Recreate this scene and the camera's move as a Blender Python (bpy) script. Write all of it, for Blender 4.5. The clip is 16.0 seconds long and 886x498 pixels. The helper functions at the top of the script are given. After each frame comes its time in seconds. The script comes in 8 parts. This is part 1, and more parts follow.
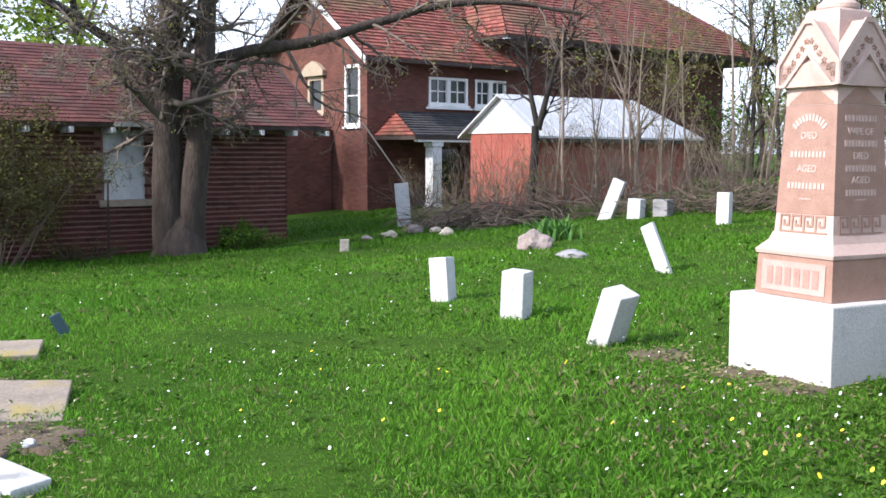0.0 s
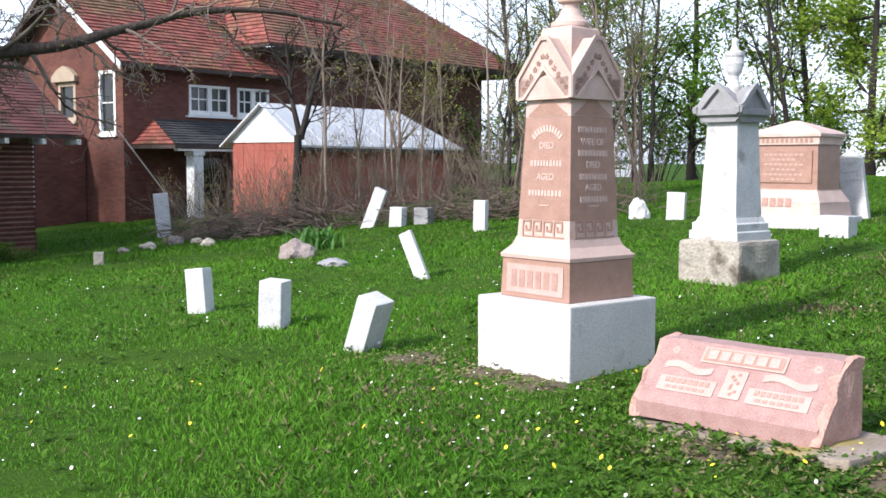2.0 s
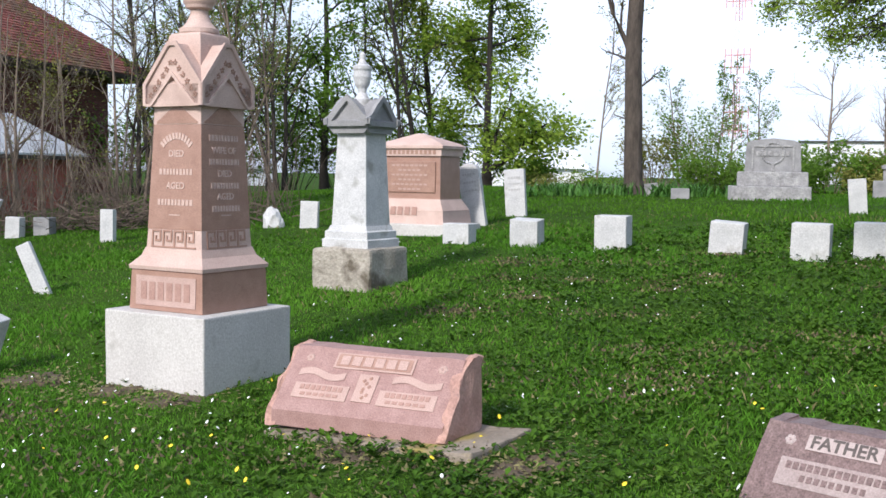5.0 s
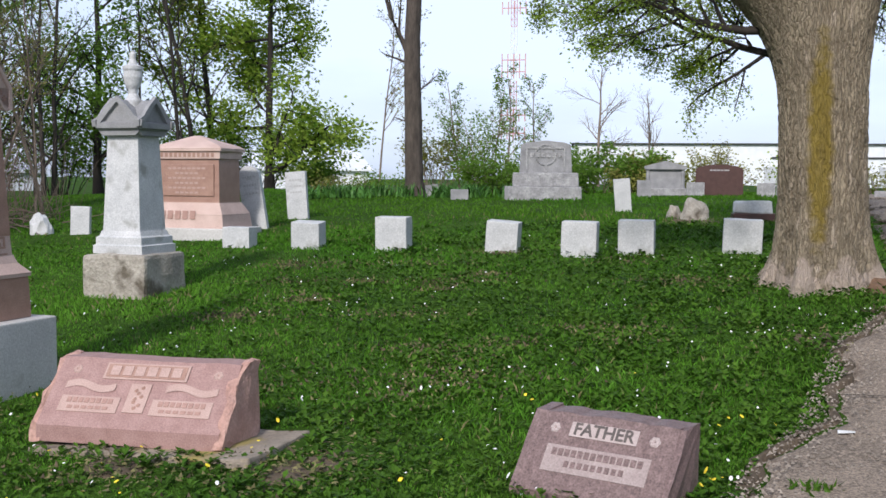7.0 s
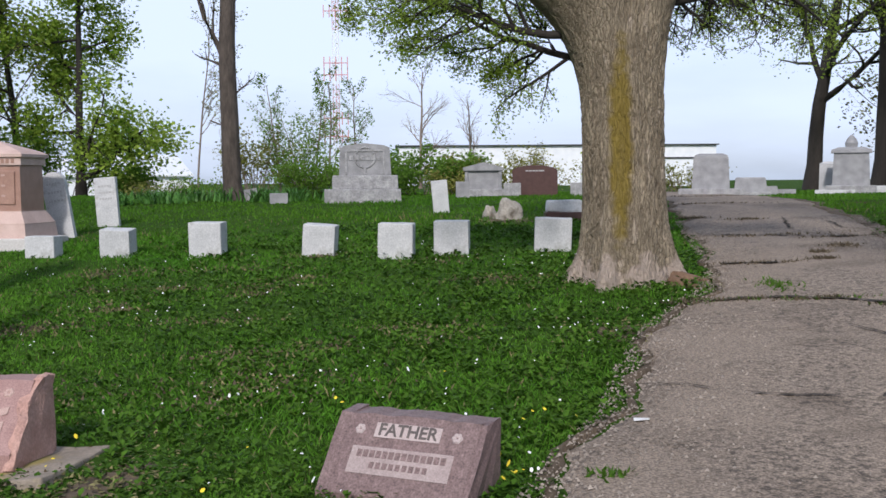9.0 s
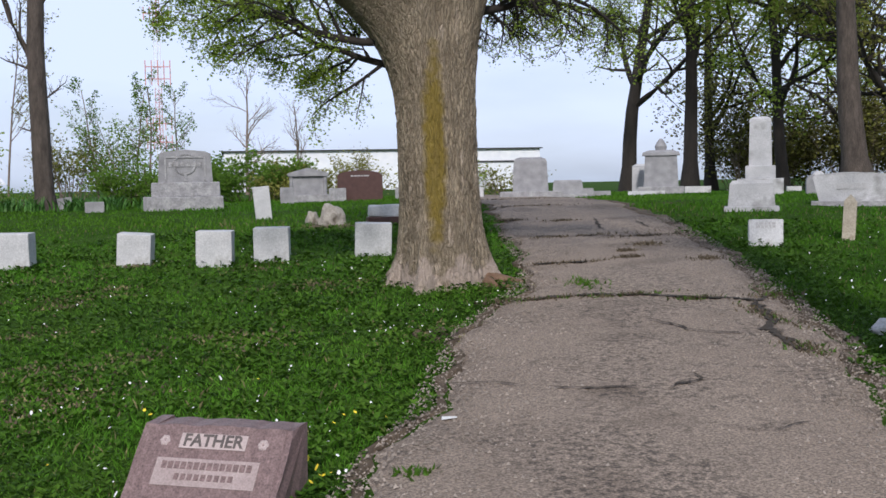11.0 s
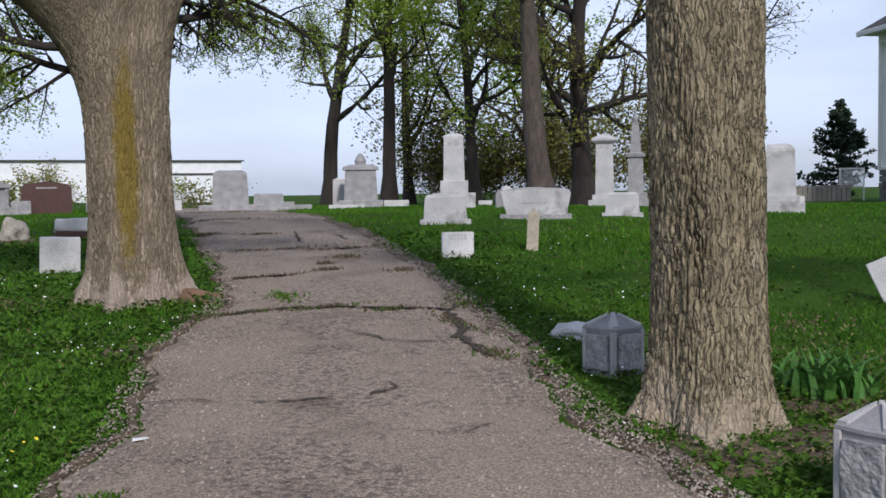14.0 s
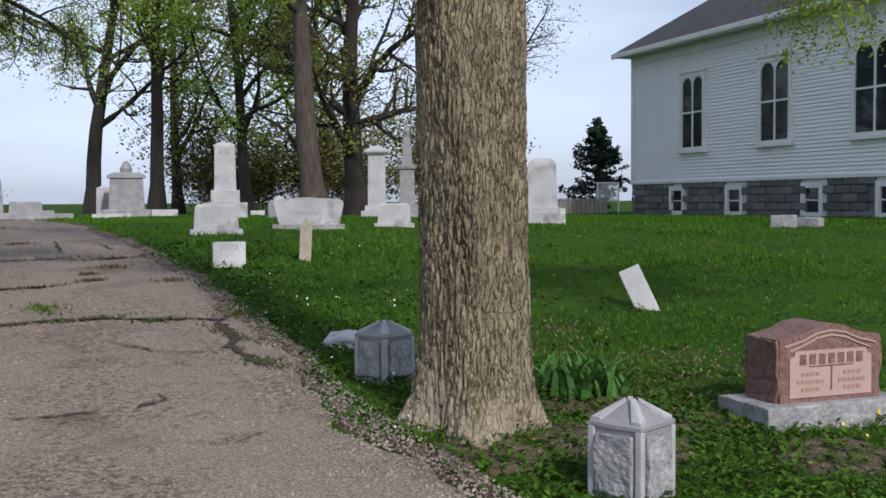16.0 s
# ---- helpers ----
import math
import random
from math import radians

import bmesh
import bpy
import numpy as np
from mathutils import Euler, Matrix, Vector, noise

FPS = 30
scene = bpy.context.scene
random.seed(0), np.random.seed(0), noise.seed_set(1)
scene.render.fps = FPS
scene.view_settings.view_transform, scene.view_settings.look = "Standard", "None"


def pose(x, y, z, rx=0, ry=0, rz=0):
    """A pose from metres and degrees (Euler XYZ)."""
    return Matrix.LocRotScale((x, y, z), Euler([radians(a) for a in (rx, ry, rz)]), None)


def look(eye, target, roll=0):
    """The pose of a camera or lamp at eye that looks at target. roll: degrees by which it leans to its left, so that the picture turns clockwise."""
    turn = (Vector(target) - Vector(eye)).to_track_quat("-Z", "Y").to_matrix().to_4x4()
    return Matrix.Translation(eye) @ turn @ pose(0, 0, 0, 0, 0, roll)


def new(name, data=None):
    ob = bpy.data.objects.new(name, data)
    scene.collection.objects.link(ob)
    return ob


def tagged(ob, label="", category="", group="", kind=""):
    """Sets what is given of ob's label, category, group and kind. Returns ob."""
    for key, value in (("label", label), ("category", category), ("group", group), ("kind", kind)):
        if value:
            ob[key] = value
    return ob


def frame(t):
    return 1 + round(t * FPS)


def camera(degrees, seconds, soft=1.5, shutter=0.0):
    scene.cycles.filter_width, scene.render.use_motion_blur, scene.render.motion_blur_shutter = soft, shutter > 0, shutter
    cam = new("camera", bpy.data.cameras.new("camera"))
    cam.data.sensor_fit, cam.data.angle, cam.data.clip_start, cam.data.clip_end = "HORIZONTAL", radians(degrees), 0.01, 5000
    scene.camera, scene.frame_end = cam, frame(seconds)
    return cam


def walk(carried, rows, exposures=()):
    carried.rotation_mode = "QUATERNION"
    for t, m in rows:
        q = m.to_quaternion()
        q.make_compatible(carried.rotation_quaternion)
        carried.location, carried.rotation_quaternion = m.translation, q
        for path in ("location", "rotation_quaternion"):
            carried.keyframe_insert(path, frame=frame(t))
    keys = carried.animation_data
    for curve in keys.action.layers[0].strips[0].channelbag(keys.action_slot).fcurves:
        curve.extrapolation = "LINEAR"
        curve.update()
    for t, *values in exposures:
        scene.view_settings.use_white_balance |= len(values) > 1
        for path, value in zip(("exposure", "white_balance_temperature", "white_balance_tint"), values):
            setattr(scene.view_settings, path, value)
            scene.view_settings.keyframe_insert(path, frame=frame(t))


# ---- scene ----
cam = camera(45.06, 16.0, soft=1.6)
PATH = [
    (0, (-0.286, -0.049, 1.559), (-1.8297, 1.2097, 1.3779), 0.27),
    (0.5, (-0.222, -0.076, 1.562), (-1.6966, 1.2635, 1.3851), 0.33),
    (1, (-0.177, -0.085, 1.564), (-1.5781, 1.3316, 1.3918), 0.31),
    (1.5, (-0.163, -0.067, 1.560), (-1.4845, 1.4244, 1.3933), 0.27),
    (2, (-0.158, -0.018, 1.558), (-1.3982, 1.5430, 1.3962), 0.27),
    (2.5, (-0.148, 0.015, 1.556), (-1.3014, 1.6419, 1.3986), 0.30),
    (3, (-0.151, 0.037, 1.554), (-1.2110, 1.7263, 1.4021), 0.39),
    (3.5, (-0.160, 0.035, 1.558), (-1.1204, 1.7831, 1.4087), 0.55),
    (4, (-0.155, 0.022, 1.564), (-1.0142, 1.8216, 1.4176), 0.66),
    (6.5, (-0.110, -0.018, 1.560), (-0.4634, 1.9465, 1.4282), 0.63),
    (7, (-0.075, -0.019, 1.562), (-0.3407, 1.9591, 1.4310), 0.39),
    (7.5, (-0.038, -0.002, 1.555), (-0.2201, 1.9852, 1.4267), 0.11),
    (8, (-0.001, -0.000, 1.551), (-0.1029, 1.9930, 1.4240), -0.13),
    (8.5, (0.029, 0.004, 1.553), (0.0046, 2.0001, 1.4267), -0.32),
    (9, (0.051, -0.007, 1.557), (0.1065, 1.9878, 1.4316), -0.41),
    (11.5, (0.208, -0.114, 1.566), (0.6536, 1.8316, 1.4479), -1.18),
    (12, (0.224, -0.110, 1.562), (0.7513, 1.8157, 1.4474), -1.18),
    (12.5, (0.231, -0.112, 1.566), (0.8441, 1.7887, 1.4529), -1.16),
    (13, (0.232, -0.120, 1.570), (0.9344, 1.7491, 1.4595), -1.12),
    (13.5, (0.232, -0.123, 1.570), (1.0271, 1.7093, 1.4611), -1.00),
    (14, (0.223, -0.140, 1.563), (1.1113, 1.6486, 1.4581), -0.84),
    (14.5, (0.208, -0.163, 1.553), (1.1913, 1.5752, 1.4534), -0.71),
    (15, (0.192, -0.178, 1.547), (1.2676, 1.5058, 1.4520), -0.51),
    (15.5, (0.183, -0.188, 1.548), (1.3468, 1.4364, 1.4560), -0.33),
    (16, (0.183, -0.214, 1.554), (1.4282, 1.3487, 1.4651), -0.35),
]
walk(cam, [(t, look(eye, target, roll)) for t, eye, target, roll in PATH],
     exposures=[(0.0, 0.99, 6450, 15), (3.5, 0.56, 6450, 13), (7.0, 0.0, 6400, 13), (9.0, -0.14, 6350, 14), (13.5, -0.25, 6350, 15), (16.0, -0.24, 6400, 14)])

# ---- sky, sun and exposure ----
SUN_AZ, SUN_EL = 192.0, 36.0
world = bpy.data.worlds.new("world")
scene.world = world
world.use_nodes = True
wn, wl = world.node_tree.nodes, world.node_tree.links
bg = wn["Background"]
sky = wn.new("ShaderNodeTexSky")
sky.sky_type, sky.sun_disc = 'NISHITA', False
sky.sun_elevation, sky.sun_rotation = radians(SUN_EL), radians(SUN_AZ)
sky.air_density, sky.dust_density = 1.0, 2.0
wc = wn.new("ShaderNodeTexCoord")
wm = wn.new("ShaderNodeMapping")
wm.inputs["Scale"].default_value = (1.0, 1.0, 4.0)
wnoise = wn.new("ShaderNodeTexNoise")
wnoise.inputs["Scale"].default_value, wnoise.inputs["Detail"].default_value = 1.6, 6
wramp = wn.new("ShaderNodeValToRGB")
wramp.color_ramp.elements[0].position, wramp.color_ramp.elements[1].position = 0.40, 0.62
wramp.color_ramp.elements[0].color = (0.45, 0.45, 0.45, 1)
wramp.color_ramp.elements[1].color = (0.93, 0.93, 0.93, 1)
wmix = wn.new("ShaderNodeMixRGB")
wmix.inputs[2].default_value = (7.6, 8.9, 11.0, 1)
wl.new(wc.outputs["Generated"], wm.inputs[0])
wl.new(wm.outputs[0], wnoise.inputs["Vector"])
wl.new(wnoise.outputs[0], wramp.inputs[0])
wz = wn.new("ShaderNodeSeparateXYZ")
wl.new(wc.outputs["Generated"], wz.inputs[0])
whaze = wn.new("ShaderNodeMapRange")
whaze.inputs["From Min"].default_value, whaze.inputs["From Max"].default_value = 0.25, 0.9
whaze.inputs["To Min"].default_value, whaze.inputs["To Max"].default_value = 1.0, 0.4
wl.new(wz.outputs["Z"], whaze.inputs["Value"])
wthin = wn.new("ShaderNodeMath")
wthin.operation = 'MULTIPLY'
wl.new(wramp.outputs[0], wthin.inputs[0])
wl.new(whaze.outputs[0], wthin.inputs[1])
wl.new(wthin.outputs[0], wmix.inputs[0])
wl.new(sky.outputs[0], wmix.inputs[1])
wl.new(wmix.outputs[0], bg.inputs["Color"])
bg.inputs["Strength"].default_value = 0.12

sun_data = bpy.data.lights.new("sun", "SUN")
sun_data.energy, sun_data.angle, sun_data.color = 3.2, radians(4.0), (1.0, 0.95, 0.87)
sun = new("sun", sun_data)
_a, _e = radians(SUN_AZ), radians(SUN_EL)
sun_from = Vector((math.sin(_a) * math.cos(_e), math.cos(_a) * math.cos(_e), math.sin(_e)))
sun.matrix_world = look(sun_from * 50, (0, 0, 0))


# ---- materials ----
def mat(name, c1, c2, scale=4.0, rough=0.85, bump=0.3, fine=60.0, stain=None, stain_scale=2.0, stain_at=0.58,
        island=False, stretch=(1, 1, 1), dist=0.01, metal=0.0, spread=0.25, trans=0.0, grain=0.45):
    m = bpy.data.materials.new(name)
    m.use_nodes = True
    n, l = m.node_tree.nodes, m.node_tree.links
    b = n["Principled BSDF"]
    b.inputs["Roughness"].default_value, b.inputs["Metallic"].default_value = rough, metal
    tc = n.new("ShaderNodeTexCoord")
    mp = n.new("ShaderNodeMapping")
    mp.inputs["Scale"].default_value = stretch
    l.new(tc.outputs["Object"], mp.inputs[0])

    def noise_node(s, detail=5):
        k = n.new("ShaderNodeTexNoise")
        k.inputs["Scale"].default_value, k.inputs["Detail"].default_value = s, detail
        l.new(mp.outputs[0], k.inputs["Vector"])
        return k

    big = noise_node(scale)
    ramp = n.new("ShaderNodeValToRGB")
    ramp.color_ramp.elements[0].position, ramp.color_ramp.elements[1].position = 0.5 - spread, 0.5 + spread
    ramp.color_ramp.elements[0].color, ramp.color_ramp.elements[1].color = (*c1, 1), (*c2, 1)
    l.new(big.outputs[0], ramp.inputs[0])
    col = ramp.outputs[0]
    small = noise_node(fine, 4)
    mul = n.new("ShaderNodeMixRGB")
    mul.blend_type, mul.inputs[0].default_value = 'OVERLAY', grain
    l.new(col, mul.inputs[1])
    l.new(small.outputs[0], mul.inputs[2])
    col = mul.outputs[0]
    if stain:
        st = noise_node(stain_scale, 8)
        sr = n.new("ShaderNodeValToRGB")
        sr.color_ramp.elements[0].position, sr.color_ramp.elements[1].position = stain_at, stain_at + 0.12
        l.new(st.outputs[0], sr.inputs[0])
        mx = n.new("ShaderNodeMixRGB")
        mx.inputs[2].default_value = (*stain, 1)
        l.new(sr.outputs[0], mx.inputs[0])
        l.new(col, mx.inputs[1])
        col = mx.outputs[0]
    if island:
        geo = n.new("ShaderNodeNewGeometry")
        oi = n.new("ShaderNodeObjectInfo")
        ad = n.new("ShaderNodeMath")
        ad.operation = 'ADD'
        l.new(geo.outputs["Random Per Island"], ad.inputs[0])
        l.new(oi.outputs["Random"], ad.inputs[1])
        fr = n.new("ShaderNodeMath")
        fr.operation = 'FRACT'
        l.new(ad.outputs[0], fr.inputs[0])
        mr = n.new("ShaderNodeMapRange")
        mr.inputs["To Min"].default_value, mr.inputs["To Max"].default_value = 0.72, 1.28
        l.new(fr.outputs[0], mr.inputs["Value"])
        vm = n.new("ShaderNodeVectorMath")
        vm.operation = 'SCALE'
        l.new(col, vm.inputs[0])
        l.new(mr.outputs[0], vm.inputs["Scale"])
        col = vm.outputs[0]
    l.new(col, b.inputs["Base Color"])
    if bump:
        bp = n.new("ShaderNodeBump")
        bp.inputs["Strength"].default_value, bp.inputs["Distance"].default_value = bump, dist
        l.new(small.outputs[0], bp.inputs["Height"])
        l.new(bp.outputs[0], b.inputs["Normal"])
    if trans:
        b.inputs["Specular IOR Level"].default_value = 0.15
        tb = n.new("ShaderNodeBsdfTranslucent")
        l.new(col, tb.inputs["Color"])
        ms = n.new("ShaderNodeMixShader")
        ms.inputs[0].default_value = trans
        l.new(b.outputs[0], ms.inputs[1])
        l.new(tb.outputs[0], ms.inputs[2])
        l.new(ms.outputs[0], n["Material Output"].inputs["Surface"])
    return m


def brick_mat(name, c1, c2, mortar, axis="x"):
    m = bpy.data.materials.new(name)
    m.use_nodes = True
    n, l = m.node_tree.nodes, m.node_tree.links
    b = n["Principled BSDF"]
    b.inputs["Roughness"].default_value = 0.9
    tc = n.new("ShaderNodeTexCoord")
    sp = n.new("ShaderNodeSeparateXYZ")
    cb = n.new("ShaderNodeCombineXYZ")
    l.new(tc.outputs["Object"], sp.inputs[0])
    sm = n.new("ShaderNodeMath")
    l.new(sp.outputs["X"], sm.inputs[0])
    l.new(sp.outputs["Y"], sm.inputs[1])
    l.new(sm.outputs[0], cb.inputs[0])
    l.new(sp.outputs["Z"], cb.inputs[1])
    br = n.new("ShaderNodeTexBrick")
    br.inputs["Scale"].default_value = 1.0
    br.inputs["Brick Width"].default_value, br.inputs["Row Height"].default_value = 0.215, 0.075
    br.inputs["Mortar Size"].default_value = 0.008
    br.inputs["Color1"].default_value, br.inputs["Color2"].default_value = (*c1, 1), (*c2, 1)
    br.inputs["Mortar"].default_value = (*mortar, 1)
    l.new(cb.outputs[0], br.inputs["Vector"])
    ns = n.new("ShaderNodeTexNoise")
    ns.inputs["Scale"].default_value, ns.inputs["Detail"].default_value = 1.3, 8
    l.new(tc.outputs["Object"], ns.inputs["Vector"])
    ov = n.new("ShaderNodeMixRGB")
    ov.blend_type, ov.inputs[0].default_value = 'OVERLAY', 0.6
    l.new(br.outputs["Color"], ov.inputs[1])
    l.new(ns.outputs[0], ov.inputs[2])
    l.new(ov.outputs[0], b.inputs["Base Color"])
    bp = n.new("ShaderNodeBump")
    bp.inputs["Strength"].default_value, bp.inputs["Distance"].default_value, bp.invert = 0.6, 0.01, True
    l.new(br.outputs["Fac"], bp.inputs["Height"])
    l.new(bp.outputs[0], b.inputs["Normal"])
    return m


def glass_mat(name, tint=(0.02, 0.025, 0.03)):
    m = bpy.data.materials.new(name)
    m.use_nodes = True
    b = m.node_tree.nodes["Principled BSDF"]
    b.inputs["Base Color"].default_value = (*tint, 1)
    b.inputs["Roughness"].default_value = 0.06
    return m


def asphalt_mat():
    """Worn asphalt: smooth and rough patches, fine pale aggregate, dark oily blotches."""
    m = mat("weathered_asphalt", (0.195, 0.153, 0.119), (0.262, 0.210, 0.166), 0.55, 0.9, 0.0, 55, stain=(0.155, 0.120, 0.092), stain_scale=0.9, stain_at=0.57, grain=0.3)
    n, l = m.node_tree.nodes, m.node_tree.links
    b = n["Principled BSDF"]
    src = b.inputs["Base Color"].links[0].from_socket
    tc = n.new("ShaderNodeTexCoord")

    def layer(scale, detail, lo, hi, c0, c1):
        k = n.new("ShaderNodeTexNoise")
        k.inputs["Scale"].default_value, k.inputs["Detail"].default_value = scale, detail
        k.inputs["Roughness"].default_value = 0.7
        l.new(tc.outputs["Object"], k.inputs["Vector"])
        r = n.new("ShaderNodeMapRange")
        r.inputs["From Min"].default_value, r.inputs["From Max"].default_value = lo, hi
        r.inputs["To Min"].default_value, r.inputs["To Max"].default_value = c0, c1
        l.new(k.outputs[0], r.inputs["Value"])
        return k, r.outputs[0]

    def scaled(colour, by):
        k = n.new("ShaderNodeVectorMath")
        k.operation = 'SCALE'
        l.new(colour, k.inputs[0])
        l.new(by, k.inputs["Scale"])
        return k.outputs[0]

    rough_at = layer(0.8, 4, 0.44, 0.56, 0.0, 1.0)[1]
    chips, speck = layer(70.0, 2, 0.36, 0.64, 0.50, 1.55)
    pits, pit = layer(22.0, 6, 0.40, 0.54, 0.36, 1.08)
    one = n.new("ShaderNodeMapRange")
    one.inputs["To Min"].default_value = 1.0
    l.new(rough_at, one.inputs["Value"])
    l.new(pit, one.inputs["To Max"])
    worn_c = scaled(scaled(src, speck), one.outputs[0])
    l.new(worn_c, b.inputs["Base Color"])
    ad = n.new("ShaderNodeMath")
    l.new(chips.outputs[0], ad.inputs[0])
    l.new(pits.outputs[0], ad.inputs[1])
    bp = n.new("ShaderNodeBump")
    bp.inputs["Strength"].default_value, bp.inputs["Distance"].default_value = 0.35, 0.006
    l.new(ad.outputs[0], bp.inputs["Height"])
    l.new(bp.outputs[0], b.inputs["Normal"])
    return m


def bark_mat(name, c1, c2, flake, crevice_shade, scale):
    """Ridged bark: long plates with paler flaked patches, crevice shade painted between them."""
    m = mat(name, c1, c2, 7, 0.95, 0.0, 70, stretch=(1, 1, 0.35), grain=0.7, stain=flake, stain_scale=8.0, stain_at=0.60)
    n, l = m.node_tree.nodes, m.node_tree.links
    b = n["Principled BSDF"]
    src = b.inputs["Base Color"].links[0].from_socket
    tc = n.new("ShaderNodeTexCoord")
    bend = n.new("ShaderNodeTexNoise")
    bend.inputs["Scale"].default_value, bend.inputs["Detail"].default_value = 6.0, 4
    l.new(tc.outputs["Object"], bend.inputs["Vector"])
    shift = n.new("ShaderNodeVectorMath")
    shift.operation = 'MULTIPLY_ADD'
    shift.inputs[1].default_value = (0.10, 0.10, 0.16)
    l.new(bend.outputs["Color"], shift.inputs[0])
    l.new(tc.outputs["Object"], shift.inputs[2])
    heights = []
    for k, squash in ((1.0, 0.11), (2.1, 0.30)):
        mp = n.new("ShaderNodeMapping")
        mp.inputs["Scale"].default_value = (k, k, k * squash)
        l.new(shift.outputs[0], mp.inputs[0])
        vo = n.new("ShaderNodeTexVoronoi")
        vo.feature = 'DISTANCE_TO_EDGE'
        vo.inputs["Scale"].default_value = scale
        l.new(mp.outputs[0], vo.inputs["Vector"])
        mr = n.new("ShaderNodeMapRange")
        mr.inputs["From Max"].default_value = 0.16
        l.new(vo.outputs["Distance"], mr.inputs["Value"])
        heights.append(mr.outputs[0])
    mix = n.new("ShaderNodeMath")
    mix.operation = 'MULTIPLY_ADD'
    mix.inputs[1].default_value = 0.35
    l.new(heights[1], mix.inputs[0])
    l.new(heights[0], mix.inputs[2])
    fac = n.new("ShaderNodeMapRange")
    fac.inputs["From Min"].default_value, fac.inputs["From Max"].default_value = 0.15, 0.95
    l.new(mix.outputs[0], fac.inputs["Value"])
    # shade of the crevices mixed into the base colour along plate edges
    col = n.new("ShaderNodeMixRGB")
    col.inputs[1].default_value = (*crevice_shade, 1)
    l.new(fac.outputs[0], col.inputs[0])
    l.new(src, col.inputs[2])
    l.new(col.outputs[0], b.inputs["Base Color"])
    bp = n.new("ShaderNodeBump")
    bp.inputs["Strength"].default_value, bp.inputs["Distance"].default_value = 0.8, 0.016
    l.new(mix.outputs[0], bp.inputs["Height"])
    l.new(bp.outputs[0], b.inputs["Normal"])
    return m


M_GRASS_SOIL = mat("soil_and_turf", (0.026, 0.062, 0.008), (0.045, 0.095, 0.012), 0.9, 0.95, 0.6, 45, stain=(0.085, 0.06, 0.035), stain_scale=1.3, stain_at=0.66, dist=0.03)
M_GRASS_SOIL.node_tree.nodes["Principled BSDF"].inputs["Specular IOR Level"].default_value = 0.05
M_GRASS = mat("grass_blades", (0.066, 0.205, 0.016), (0.130, 0.300, 0.030), 0.35, 0.6, 0, 12, island=True, trans=0.35)
M_LAWN = mat("mown_grass_blades", (0.04, 0.13, 0.009), (0.082, 0.195, 0.015), 0.35, 0.6, 0, 12, island=True, trans=0.3)
M_SOIL = mat("bare_brown_soil", (0.06, 0.043, 0.028), (0.15, 0.112, 0.075), 3.5, 0.95, 0.8, 40, dist=0.02)
M_DEADWEED = mat("dead_weeds", (0.05, 0.04, 0.025), (0.13, 0.10, 0.06), 2.0, 0.9, 0, 30, island=True)
M_CLOVER = mat("broad_leaves", (0.030, 0.085, 0.007), (0.085, 0.175, 0.018), 2.0, 0.6, 0, 30, island=True, trans=0.2)
M_DRY = mat("dry_stems", (0.12, 0.115, 0.045), (0.21, 0.19, 0.085), 2.0, 0.9, 0, 30, island=True)
M_WHITE_PETAL = mat("white_petals", (0.75, 0.77, 0.8), (0.85, 0.85, 0.85), 3, 0.6, 0, 30)
M_YELLOW = mat("yellow_petals", (0.72, 0.55, 0.02), (0.85, 0.68, 0.04), 3, 0.6, 0, 30)
M_ASPHALT = asphalt_mat()
M_GRAVEL = mat("loose_gravel", (0.13, 0.11, 0.092), (0.33, 0.285, 0.245), 3, 0.95, 0.4, 80, island=True)
M_CRACK = mat("dark_crack_soil", (0.025, 0.02, 0.015), (0.06, 0.045, 0.03), 6, 0.95, 0.5, 80)
M_PINK = mat("pink_granite", (0.305, 0.178, 0.140), (0.385, 0.238, 0.190), 9, 0.32, 0.05, 140, dist=0.002, grain=0.5)
M_PINK_DULL = mat("weathered_pink_granite", (0.47, 0.335, 0.295), (0.59, 0.445, 0.40), 5, 0.75, 0.2, 150, stain=(0.40, 0.285, 0.25), stain_scale=2.6, stain_at=0.60, dist=0.003)
M_PINK_ROUGH = mat("rock_faced_pink_granite", (0.36, 0.20, 0.165), (0.54, 0.34, 0.285), 9, 0.85, 0.8, 60, dist=0.012)
M_PINK_SLANT = mat("speckled_pink_granite", (0.285, 0.165, 0.150), (0.375, 0.235, 0.215), 14, 0.55, 0.12, 130, dist=0.003, grain=0.6)
M_CARVED = mat("frosted_pink_inscription", (0.41, 0.28, 0.248), (0.485, 0.345, 0.308), 6, 0.85, 0.1, 180, dist=0.002)
M_LETTER = mat("shallow_pink_lettering", (0.33, 0.195, 0.165), (0.40, 0.25, 0.215), 9, 0.8, 0.1, 120, dist=0.002)
M_WHITESTONE = mat("white_marble", (0.43, 0.44, 0.455), (0.60, 0.605, 0.62), 5, 0.75, 0.3, 60, stain=(0.31, 0.31, 0.30), stain_scale=4.5, stain_at=0.58, dist=0.004)
M_CONCRETE = mat("pale_concrete", (0.45, 0.437, 0.43), (0.58, 0.566, 0.555), 2.2, 0.9, 0.35, 70, stain=(0.36, 0.345, 0.33), stain_scale=4, stain_at=0.66, dist=0.004)
M_LIMESTONE = mat("worn_limestone", (0.25, 0.225, 0.19), (0.50, 0.465, 0.41), 3.5, 0.95, 0.9, 35, stain=(0.13, 0.11, 0.085), stain_scale=3.5, stain_at=0.54, dist=0.02)
M_GREYSTONE = mat("grey_granite", (0.185, 0.187, 0.20), (0.33, 0.332, 0.345), 5, 0.7, 0.25, 110, stain=(0.22, 0.22, 0.22), stain_scale=3, stain_at=0.64, dist=0.004)
